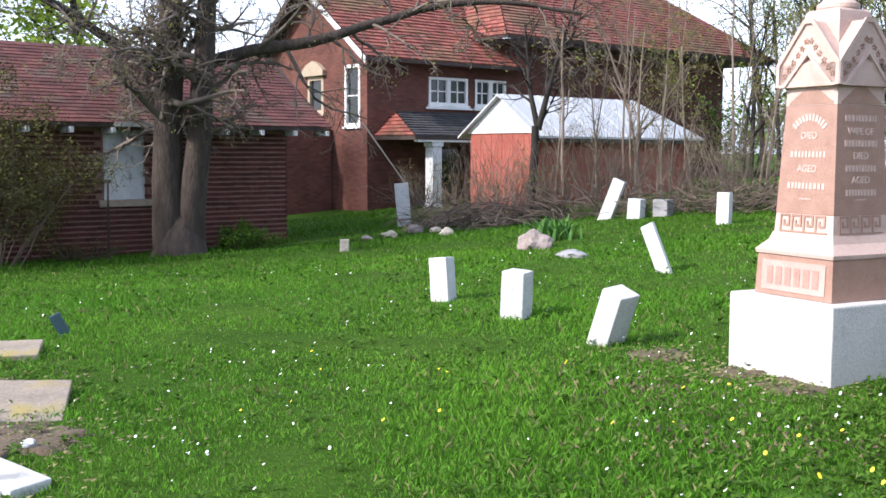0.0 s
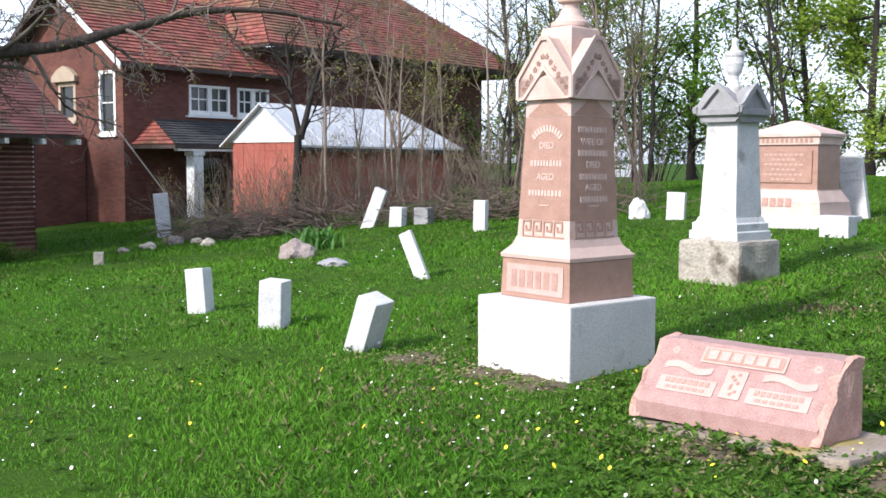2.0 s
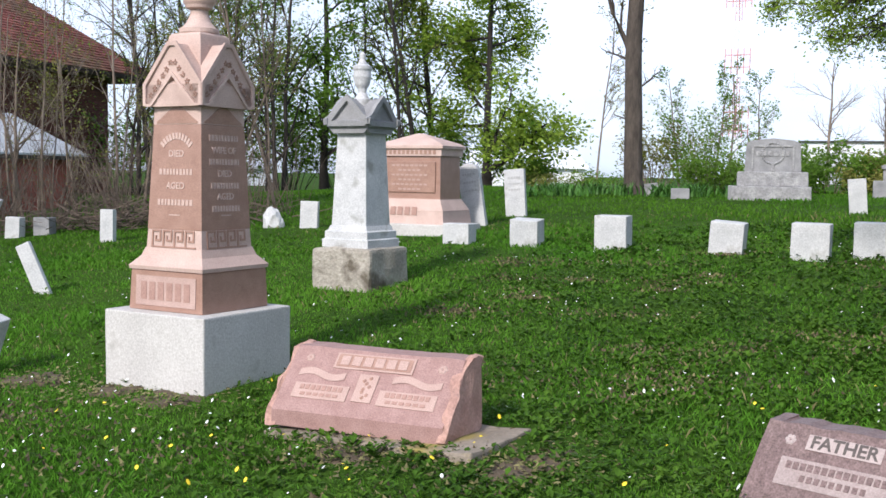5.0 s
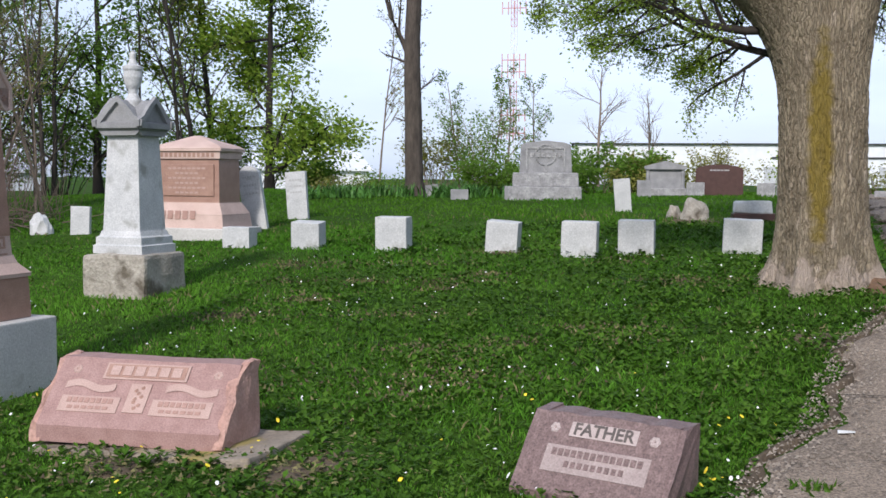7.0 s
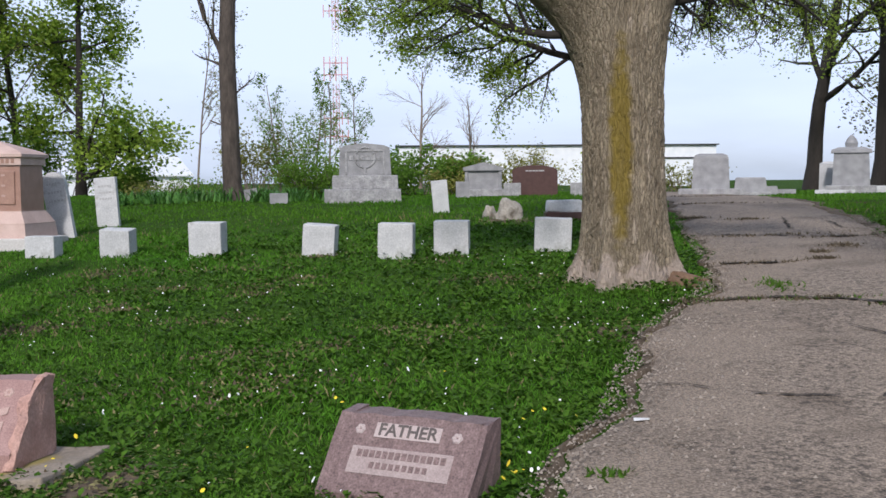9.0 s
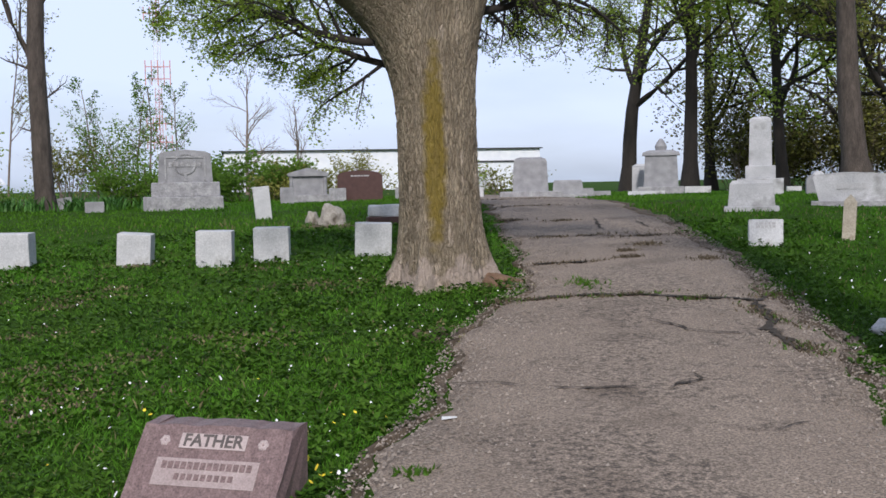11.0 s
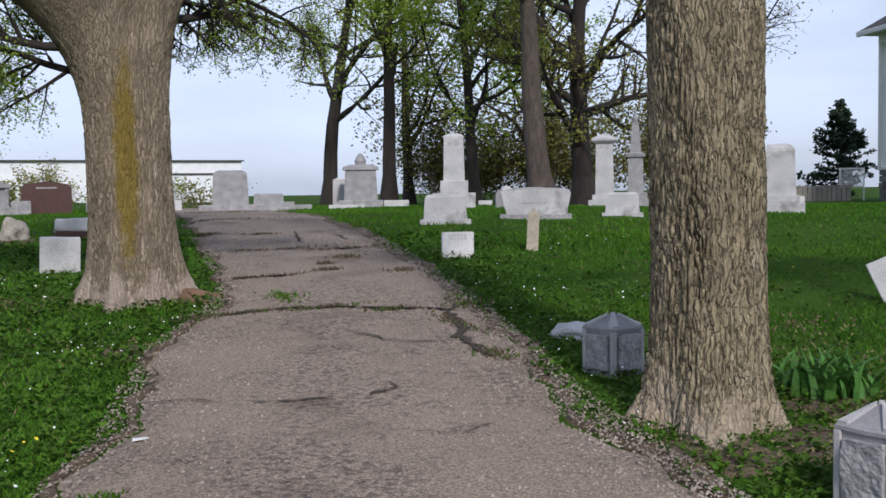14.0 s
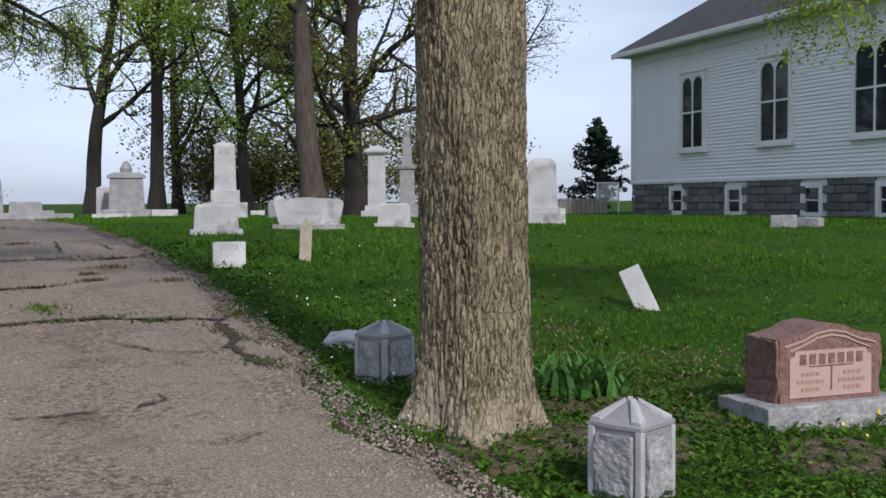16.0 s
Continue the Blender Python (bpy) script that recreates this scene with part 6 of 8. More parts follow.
def bark_with_lichen():
    m = M_BARK_PALE.copy()
    m.name = "pale_bark_with_yellow_lichen"
    n, l = m.node_tree.nodes, m.node_tree.links
    b = n["Principled BSDF"]
    src = b.inputs["Base Color"].links[0].from_socket
    tc = n.new("ShaderNodeTexCoord")
    mp = n.new("ShaderNodeMapping")
    mp.inputs["Location"].default_value = (-2.05, -10.0, -1.9)
    l.new(tc.outputs["Object"], mp.inputs[0])
    sc = n.new("ShaderNodeVectorMath")
    sc.operation = 'MULTIPLY'
    sc.inputs[1].default_value = (8.0, 0.9, 0.95)
    l.new(mp.outputs[0], sc.inputs[0])
    ln = n.new("ShaderNodeVectorMath")
    ln.operation = 'LENGTH'
    l.new(sc.outputs[0], ln.inputs[0])
    ns = n.new("ShaderNodeTexNoise")
    ns.inputs["Scale"].default_value, ns.inputs["Detail"].default_value = 9, 6
    l.new(tc.outputs["Object"], ns.inputs["Vector"])
    ad = n.new("ShaderNodeMath")
    ad.operation = 'ADD'
    l.new(ln.outputs["Value"], ad.inputs[0])
    l.new(ns.outputs[0], ad.inputs[1])
    mr = n.new("ShaderNodeMapRange")
    mr.inputs["From Min"].default_value, mr.inputs["From Max"].default_value = 1.6, 1.15
    l.new(ad.outputs[0], mr.inputs["Value"])
    mx = n.new("ShaderNodeMixRGB")
    mx.inputs[2].default_value = (0.21, 0.15, 0.012, 1)
    k = n.new("ShaderNodeMath")
    k.operation = 'MULTIPLY'
    k.inputs[1].default_value = 0.85
    l.new(mr.outputs[0], k.inputs[0])
    l.new(k.outputs[0], mx.inputs[0])
    l.new(src, mx.inputs[1])
    l.new(mx.outputs[0], b.inputs["Base Color"])
    return m


def bared_foot(m, top, colour):
    """Pale bare wood with a ragged edge low on a trunk."""
    n, l = m.node_tree.nodes, m.node_tree.links
    b = n["Principled BSDF"]
    src = b.inputs["Base Color"].links[0].from_socket
    tc = n.new("ShaderNodeTexCoord")
    at = n.new("ShaderNodeSeparateXYZ")
    l.new(tc.outputs["Object"], at.inputs[0])
    ns = n.new("ShaderNodeTexNoise")
    ns.inputs["Scale"].default_value, ns.inputs["Detail"].default_value = 5, 6
    l.new(tc.outputs["Object"], ns.inputs["Vector"])
    wob = n.new("ShaderNodeMath")
    wob.operation = 'MULTIPLY_ADD'
    wob.inputs[1].default_value = 1.0
    l.new(ns.outputs[0], wob.inputs[0])
    l.new(at.outputs["Z"], wob.inputs[2])
    mr = n.new("ShaderNodeMapRange")
    mr.inputs["From Min"].default_value, mr.inputs["From Max"].default_value = top + 0.5, top + 0.38
    mr.inputs["To Max"].default_value = 0.65
    l.new(wob.outputs[0], mr.inputs["Value"])
    mx = n.new("ShaderNodeMixRGB")
    mx.inputs[2].default_value = (*colour, 1)
    l.new(mr.outputs[0], mx.inputs[0])
    l.new(src, mx.inputs[1])
    l.new(mx.outputs[0], b.inputs["Base Color"])
    return m


# big maple at the lane's edge
BTX, BTY = 2.18, 10.62
bt = thing("maple_tree", "broad old maple with pale bark, yellow lichen and young leaves", "tree", 0, 0, z=0)
bt.matrix_basis = Matrix()
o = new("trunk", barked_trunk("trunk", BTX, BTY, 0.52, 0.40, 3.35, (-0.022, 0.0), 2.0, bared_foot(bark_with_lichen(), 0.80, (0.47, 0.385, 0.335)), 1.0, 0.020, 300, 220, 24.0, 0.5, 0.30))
o.parent = bt
w, wm_ = Wood(21), Wood(22)
top = Vector((BTX - 0.06, BTY, 3.05))
for way, ln, r, seed in (((-0.50, 0.05, 0.85), 5.5, 0.30, 1), ((0.35, 0.2, 0.95), 6.0, 0.30, 2), ((0.15, -0.25, 1.0), 5.5, 0.24, 3)):
    pts, rad = wm_.limb(top - Vector((0.16 * way[0] / abs(way[0]), 0, 0.42)), way, ln, r, 0.06, 16, 0.5, 0.08, 9)
    w.spread(pts, rad, ln, 0, (10, 6, 5), 48, 0.75, 0.5, 0.3)
# the low drooping boughs
w.tips = w.tips[::5]
bough_tips = len(w.tips)
for start, way, ln, r in (((-0.5, 0.0, 3.0), (-0.95, 0.1, 0.16), 2.3, 0.045), ((-0.35, 0.1, 2.75), (-0.9, 0.35, 0.25), 1.8, 0.04), ((-0.75, 0, 3.65), (-1, -0.1, 0.05), 2.0, 0.04),
                          ((0.32, 0.0, 3.3), (0.9, 0.3, 0.3), 1.8, 0.05), ((0.3, 0.1, 3.5), (0.7, 0.75, 0.3), 1.8, 0.05), ((0.3, -0.1, 3.6), (0.95, -0.1, 0.2), 1.8, 0.04)):
    pts, rad = w.limb(Vector((BTX, BTY, 0)) + Vector(start), way, ln, r, 0.01, 8, -0.22, 0.2, 8)
    w.spread(pts, rad, ln, 0, (15, 8, 6), 50, 0.04, 0.42, 0.1)
    if start[0] == 0.32 or start[0] == 0.3:
        w.tips = w.tips[:bough_tips] + w.tips[bough_tips::5]
    bough_tips = len(w.tips)
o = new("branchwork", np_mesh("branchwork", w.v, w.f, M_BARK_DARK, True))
o.parent = bt
for start, way, ln, r in (((0.42, -0.18, 0.60), (0.85, -0.45, -0.06), 0.85, 0.085), ((0.38, -0.34, 0.58), (0.55, -0.85, -0.08), 0.55, 0.06)):
    wr = Wood(int(ln * 100))
    wr.limb(Vector((BTX, BTY, 0)) + Vector(start), way, ln, r, 0.02, 9, -0.1, 0.10, 7)
    o = new("root", np_mesh("root", wr.v, wr.f, M_ROOT, True))
    o.parent = bt
o = new("main_limb", np_mesh("main_limb", wm_.v, wm_.f, M_BARK_PALE, True))
o.parent = bt
got = w.leaves(44000, 0.034, 0.055, 5)
o = new("crown", np_mesh("crown", got[0], got[1], M_LEAF))
o.parent = bt
tagged(o, kind="stuff")

# near trunk beside the corner posts
TRX, TRY = 4.405, 4.77
rt = thing("ash_tree", "straight trunk with deep furrowed grey-brown bark beside corner posts", "tree", 0, 0, z=0)
rt.matrix_basis = Matrix()
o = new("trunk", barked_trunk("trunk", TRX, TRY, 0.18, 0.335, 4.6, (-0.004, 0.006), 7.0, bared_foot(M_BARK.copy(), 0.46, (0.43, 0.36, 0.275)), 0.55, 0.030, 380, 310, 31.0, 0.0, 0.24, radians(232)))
o.parent = rt
w = Wood(31)
pts, rad = w.limb((TRX - 0.01, TRY + 0.02, 4.5), (0, 0, 1), 5.5, 0.27, 0.08, 12, 0.1, 0.08, 8)
w.spread(pts, rad, 7.0, 0, (9, 5, 4), 60, 0.1, 0.6, 0.1)
got = w.leaves(2500, 0.07, 0.2, 16)
o = new("crown", np_mesh("crown", got[0], got[1], M_LEAF))
o.parent = rt
tagged(o, kind="stuff")
w.tips = []
# a long level limb whose outer branches turn back and droop
pts, rad = w.limb((TRX, TRY, 4.25), (0.97, -0.05, -0.03), 6.4, 0.09, 0.05, 8, 0.0, 0.03, 8)
for k_, way, ln in ((8, (-0.9, 0.05, -0.20), 3.2), (7, (-0.8, 0.35, -0.28), 2.4), (8, (-0.7, -0.1, -0.30), 2.2), (8, (-0.9, 0.3, -0.12), 3.0)):
    q, rr = w.limb(pts[k_], way, ln, 0.035, 0.008, 6, -0.10, 0.10, 8)
    w.spread(q, rr, ln, 0, (11, 6, 4), 50, -0.05, 0.42, 0.25)
o = new("branchwork", np_mesh("branchwork", w.v, w.f, M_BARK, True))
o.parent = rt
got = w.leaves(12000, 0.045, 0.07, 6)
o = new("crown", np_mesh("crown", got[0], got[1], M_LEAF))
o.parent = rt
tagged(o, kind="stuff")

# old twin-stemmed tree before the outbuilding: bole, two stems, and greyer branchwork
w, wt = Wood(41), Wood(42)
wt.k, wt.w, wt.least = 0.40, 0.40, 0.008
foot = Vector((-18.60, 8.62, -0.55))
w.tube([foot, foot + Vector((0, 0, 0.25)), foot + Vector((0.02, 0.03, 0.6)), foot + Vector((0.02, 0.04, 1.0))], [0.66, 0.50, 0.40, 0.22], 16)
for off, way, r, ln in ((-0.17, (0.0, 0.0, 1), 0.32, 5.2), (0.17, (0.02, 0.045, 1), 0.28, 5.2)):
    pts, rad = w.limb(foot + Vector((0.5 * off, 0.9 * off, 0.1)), way, ln, r, r * 0.55, 14, 0.0, 0.075, 11)
    wt.spread(pts, [q * 0.8 for q in rad], 4.6, 0, (14, 8, 6, 3), 62, -0.15, 0.52, 0.42)
pts, rad = w.limb((-18.45, 8.95, 3.1), (0.62, 0.75, 0.32), 7.4, 0.13, 0.03, 11, -0.32, 0.15, 14)
wt.spread(pts, rad, 4.2, 0, (16, 8, 5, 2), 55, -0.25, 0.45, 0.12)
pts, rad = w.limb((-18.65, 8.3, 3.0), (0.05, -1.0, 0.42), 6.5, 0.10, 0.02, 10, -0.25, 0.16, 10)
wt.spread(pts, rad, 4.0, 0, (12, 7, 5, 3), 55, -0.2, 0.5, 0.1)
ot = grown("old_tree", "old twin-stemmed bare tree with sprawling limbs beside brick outbuilding", -18.4, 8.8, w, M_BARK_OLD, [])
o = new("branchwork", np_mesh("branchwork", wt.v, wt.f, M_OLDTWIG, True))
o.parent = ot
got = wt.leaves(3500, 0.055, 0.08, 3)
o = new("crown", np_mesh("crown", got[0], got[1], M_LEAF_OLIVE))
o.parent = ot
tagged(o, kind="stuff")

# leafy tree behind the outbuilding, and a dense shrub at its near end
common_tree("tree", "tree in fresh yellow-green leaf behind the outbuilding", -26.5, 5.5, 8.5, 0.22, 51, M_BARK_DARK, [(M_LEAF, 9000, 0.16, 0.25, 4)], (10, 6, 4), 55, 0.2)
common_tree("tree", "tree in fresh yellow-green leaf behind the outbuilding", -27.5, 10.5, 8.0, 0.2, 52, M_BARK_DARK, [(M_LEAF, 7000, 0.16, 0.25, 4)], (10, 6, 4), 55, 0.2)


def shrub(x, y, h, spread, seed, bark, leafsets, label, stems=14, name="shrub", z=None):
    w = Wood(seed)
    w.sides, w.segs = (3, 3, 3, 3), (4, 3, 2, 2)
    z = ground_z(x, y) if z is None else z
    for i in range(stems):
        a = w.rnd.uniform(0, 2 * math.pi)
        k = w.rnd.uniform(0.1, 1.0)
        p = (x + 0.25 * spread * math.cos(a) * k, y + 0.25 * spread * math.sin(a) * k, z - 0.05)
        way = (math.cos(a) * spread / h * k * 0.7, math.sin(a) * spread / h * k * 0.7, 1)
        pts, rad = w.limb(p, way, h * w.rnd.uniform(0.6, 1.05), 0.018, 0.004, 4, 0.0, 0.16, 6)
        w.spread(pts, rad, h * 0.55, 0, (6, 3), 45, 0.1, 0.5, 0.2)
    return grown(name, label, x, y, w, bark, leafsets, "shrub", "stem_tangle")


shrub(-18.5, 5.1, 2.9, 3.0, 61, M_BRUSH, [(M_VINE, 12000, 0.06, 0.12, 1), (M_LEAF_OLIVE, 2200, 0.05, 0.1, 5)], "tall dull olive shrub sprawling against the brick outbuilding", 20)
shrub(-18.2, 4.3, 3.2, 3.0, 62, M_BRUSH, [(M_VINE, 9000, 0.06, 0.12, 2), (M_LEAF_OLIVE, 1800, 0.05, 0.1, 6)], "tall dull olive shrub sprawling against the brick outbuilding", 16)
shrub(-18.9, 10.2, 0.5, 1.1, 63, M_TWIG, [(M_CLOVER, 5000, 0.05, 0.05, 3)], "low bright green bush at the foot of brick wall", 20, "bush")
shrub(-19.2, 7.0, 0.5, 2.0, 64, M_BRUSH, [(M_VINE, 1500, 0.04, 0.05, 4)], "low tangle of weeds along the brick wall", 20, "bush")

# saplings and thicket round the red annex
def sapling(x, y, h, r, seed, leaf, n, lean=(0, 0), counts=(10, 6, 4), label="slender bare sapling in the thicket beside the red annex", bark=None, ratio=0.42, angle=38, size=0.05, first=0.3):
    w = Wood(seed)
    w.sides, w.segs = (4, 3, 3, 3), (5, 3, 2, 2)
    z = ground_z(x, y)
    pts, rad = w.limb((x, y, z - 0.1), (lean[0], lean[1], 1), h, r, r * 0.3, 7, 0.1, 0.08, 9)
    w.spread(pts, rad, h * 0.7, 0, counts, angle, 0.25, ratio, first)
    ob = grown("sapling", label, x, y, w, bark or M_TWIG, [(leaf, n, size, 0.06, seed)] if n else [])
    tagged(ob, group="saplings in the thicket")
    return ob


w = Wood(71)
wf = Wood(72)
fork = Vector((-17.35, 16.55, 2.05))
w.limb((-17.5, 16.4, -0.1), (0.08, 0.05, 1), 2.25, 0.11, 0.085, 9, 0, 0.05, 7)
for way, ln, r in (((-0.22, -0.05, 1), 2.4, 0.07), ((0.30, 0.22, 1), 3.0, 0.075), ((0.1, 0.4, 0.9), 1.6, 0.03)):
    pts, rad = wf.limb(fork, way, ln, r, 0.02, 8, 0.1, 0.08, 7)
    wf.spread(pts, rad, ln, 0, (10, 6, 4), 48, 0.1, 0.55, 0.25)
ft = grown("forked_tree", "small dark forked tree bare of leaves before the red annex", -17.5, 16.4, w, M_BARK_DARK, [])
o = new("branchwork", np_mesh("branchwork", wf.v, wf.f, M_BARK_DARK, True))
o.parent = ft
rs = random.Random(9)
for i in range(26):
    u = rs.random()
    x = -17.6 + 7.2 * u + rs.uniform(-0.5, 0.5)
    y = 17.0 + 1.6 * u + rs.uniform(-0.6, 1.8)
    sapling(x, y, rs.uniform(3.2, 6.2), rs.uniform(0.018, 0.05), 100 + i, M_LEAF_OLIVE, 700 if u > 0.4 else 150, (rs.uniform(-0.12, 0.12), rs.uniform(-0.1, 0.1)))
for i in range(17):
    u = rs.random()
    x, y = -22.0 + 8.5 * u + rs.uniform(-1, 1), 29.5 + 4.0 * u + rs.uniform(-2, 3)
    sapling(x, y, rs.uniform(7, 10.5), rs.uniform(0.05, 0.10), 200 + i, M_LEAF_DARK if i % 3 else M_LEAF_OLIVE, 800, (rs.uniform(-0.06, 0.06), rs.uniform(-0.06, 0.06)), (13, 6, 3), "tall thin young tree in light leaf behind the graves", bark=M_BARK_DARK, size=0.09, first=0.12)
# brush pile and dry stems
def sticks(name, label, spots, count, seed, length, rad, height, material, rise=(-0.1, 0.5)):
    w = Wood(seed)
    for i in range(count):
        x0, y0, x1, y1, wid = spots[w.rnd.randrange(len(spots))]
        u = w.rnd.random()
        x, y = x0 + (x1 - x0) * u + w.rnd.gauss(0, wid), y0 + (y1 - y0) * u + w.rnd.gauss(0, wid)
        a = w.rnd.uniform(0, 2 * math.pi)
        w.limb((x, y, ground_z(x, y) + w.rnd.random() ** 2 * height), (math.cos(a), math.sin(a), w.rnd.uniform(*rise)), length * w.rnd.uniform(0.4, 1.3), rad * w.rnd.uniform(0.4, 1.5), rad * 0.3, 4, -0.2, 0.2, 5)
    ob = new(name, np_mesh(name, w.v, w.f, material, True))
    return tagged(ob, label, "brush", kind="stuff")


sticks("brush_pile", "tangled pile of dead branches along the edge of the graveyard", [(-19.5, 15.4, -14.5, 15.6, 0.45), (-18.5, 14.2, -15.5, 14.6, 0.4), (-13.5, 16.2, -9.5, 16.4, 0.4)], 1000, 5, 1.0, 0.012, 0.40, M_BRUSH)
sticks("dry_stalks", "thin dry stalks standing in the thicket", [(-20.5, 16.6, -15.0, 16.8, 0.5), (-15.0, 16.5, -9.5, 17.5, 0.6)], 750, 6, 1.7, 0.007, 0.3, M_BRUSH, (1.5, 6.0))
for i, (x, y, h) in enumerate(((-18.6, 16.9, 1.6), (-16.9, 16.4, 1.5), (-15.6, 16.9, 1.8), (-20.6, 16.6, 1.4), (-21.6, 16.4, 1.5), (-14.2, 17.2, 1.8), (-12.6, 17.3, 1.8), (-11.0, 17.6, 1.6))):
    shrub(x, y, h, 1.6, 300 + i, M_TWIG, [(M_LEAF_OLIVE, 350, 0.04, 0.06, i)], "leafless brambly shrub at the thicket's edge", 14)

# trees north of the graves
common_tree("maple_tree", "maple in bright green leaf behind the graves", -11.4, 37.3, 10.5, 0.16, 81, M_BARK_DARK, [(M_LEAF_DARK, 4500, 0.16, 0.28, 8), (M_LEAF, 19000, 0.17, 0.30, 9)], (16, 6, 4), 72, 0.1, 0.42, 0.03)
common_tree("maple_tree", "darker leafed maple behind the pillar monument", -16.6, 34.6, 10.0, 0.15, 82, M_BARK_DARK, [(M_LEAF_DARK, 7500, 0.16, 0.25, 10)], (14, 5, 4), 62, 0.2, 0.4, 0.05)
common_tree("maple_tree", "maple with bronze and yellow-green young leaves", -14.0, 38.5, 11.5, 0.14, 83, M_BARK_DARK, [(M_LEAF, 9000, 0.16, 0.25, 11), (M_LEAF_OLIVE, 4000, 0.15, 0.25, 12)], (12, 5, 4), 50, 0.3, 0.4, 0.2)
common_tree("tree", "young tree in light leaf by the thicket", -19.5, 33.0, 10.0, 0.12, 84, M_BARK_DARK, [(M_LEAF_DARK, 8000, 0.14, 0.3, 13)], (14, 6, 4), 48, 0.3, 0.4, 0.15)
for i, (x, y, h, s) in enumerate(((-21.0, 34.5, 3.4, 3.4), (-18.6, 35.5, 3.8, 3.6), (-16.8, 37.0, 3.0, 3.0), (-24.0, 34.0, 3.6, 3.6), (-13.9, 36.2, 2.6, 2.6), (-10.2, 38.5, 1.2, 2.4), (-12.3, 38.6, 3.2, 3.2), (-27.0, 33.5, 3.8, 3.8))):
    shrub(x, y, h, s, 350 + i, M_BARK_DARK, [(M_LEAF_DARK, 3400, 0.14, 0.18, i)], "dark green undergrowth below the trees", 18)

w = Wood(91)
pts, rad = w.limb((-3.83, 23.16, 0.9), (0.035, 0.0, 1), 7.5, 0.21, 0.14, 12, 0, 0.045, 12)
w.tube([Vector((-3.83, 23.16, 1.0)), Vector((-3.82, 23.16, 1.5))], [0.29, 0.205], 12)
bare_tree = grown("bare_tree", "tall bare leaning trunk with broken stubs of branches", -3.7, 23.1, w, M_BARK_MID, [])
for i, (zf, way, ln, r) in enumerate(((0.42, (-0.9, 0.1, 0.35), 0.75, 0.035), (0.46, (-0.45, 0.1, 1.0), 2.4, 0.085), (0.40, (0.8, 0, 0.5), 0.7, 0.025), (0.36, (0.8, 0.2, 0.4), 0.5, 0.02), (0.33, (-0.7, 0.2, 0.1), 0.5, 0.025), (0.6, (0.6, 0, 0.8), 2.5, 0.06))):
    wb = Wood(910 + i)
    q, rr = wb.limb(pts[int(zf * 12)], way, ln, r, 0.01, 6, 0.3, 0.15, 6)
    wb.spread(q, rr, ln, 0, (5, 3), 45, 0.1, 0.45, 0.3)
    o = new("branch", np_mesh("branch", wb.v, wb.f, M_BARK_MID, True))
    o.parent = bare_tree

for i, (x, y, h, s, leaf, n, sz) in enumerate(((-3.4, 34.5, 2.9, 3.4, M_LEAF_DARK, 2600, 0.10), (-4.9, 33.0, 2.2, 2.2, M_LEAF_OLIVE, 2200, 0.10), (0.3, 29.5, 1.45, 3.0, M_LEAF_DARK, 8000, 0.10), (1.5, 28.9, 1.1, 2.2, M_LEAF_OLIVE, 5000, 0.09),
                                              (-2.2, 24.6, 1.1, 1.7, M_LEAF_DARK, 4200, 0.08), (-4.9, 25.5, 0.6, 1.8, M_LEAF_DARK, 1500, 0.07), (3.4, 29.8, 1.3, 2.4, M_LEAF_OLIVE, 2200, 0.08), (-6.4, 27.0, 0.55, 2.0, M_LEAF_OLIVE, 1200, 0.07),
                                              (8.0, 31.0, 1.0, 2.5, M_LEAF_OLIVE, 1500, 0.09), (5.8, 30.0, 1.1, 2.2, M_LEAF, 1200, 0.09))):
    shrub(x, y, h, s, 400 + i, M_TWIG, [(leaf, n, sz, 0.12, i)], "loose green shrub behind the monuments", 16)
sapling(-6.4, 32.3, 5.6, 0.035, 501, M_LEAF_OLIVE, 900, label="thin young tree with sparse buds behind the graves", size=0.08, counts=(14, 6, 3))
for i, (x, y) in enumerate(((-3.2, 36.0), (-1.9, 36.5), (-4.3, 35.5), (-2.6, 35.0))):
    sapling(x, y, 3.7, 0.04, 510 + i, M_LEAF_DARK, 600, label="thin bare young tree behind the monuments", size=0.09)
common_tree("tree", "small bare tree with a fan of fine twigs far off", 0.5, 60.0, 6.8, 0.10, 92, M_TWIG, [], (12, 7, 5), 42, 0.3, 0.5, 0.2)
common_tree("tree", "small bare tree with a fan of fine twigs far off", 3.4, 62.0, 5.2, 0.08, 93, M_TWIG, [], (12, 7, 5), 42, 0.3, 0.5, 0.2)

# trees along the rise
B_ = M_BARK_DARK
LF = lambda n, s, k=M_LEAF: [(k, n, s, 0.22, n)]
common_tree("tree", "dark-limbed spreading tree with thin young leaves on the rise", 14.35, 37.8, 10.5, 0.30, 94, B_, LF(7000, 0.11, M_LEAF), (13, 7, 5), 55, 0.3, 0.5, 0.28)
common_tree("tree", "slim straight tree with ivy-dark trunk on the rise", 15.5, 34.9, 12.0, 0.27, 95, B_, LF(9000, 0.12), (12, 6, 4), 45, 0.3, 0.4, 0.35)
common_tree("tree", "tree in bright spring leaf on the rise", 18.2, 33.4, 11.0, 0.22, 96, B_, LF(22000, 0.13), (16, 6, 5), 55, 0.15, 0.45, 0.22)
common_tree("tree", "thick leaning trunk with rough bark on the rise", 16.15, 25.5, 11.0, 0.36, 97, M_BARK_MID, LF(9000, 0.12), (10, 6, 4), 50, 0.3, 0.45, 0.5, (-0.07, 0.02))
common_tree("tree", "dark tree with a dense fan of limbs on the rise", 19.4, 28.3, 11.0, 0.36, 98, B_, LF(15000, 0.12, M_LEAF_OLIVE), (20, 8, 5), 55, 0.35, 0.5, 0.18)
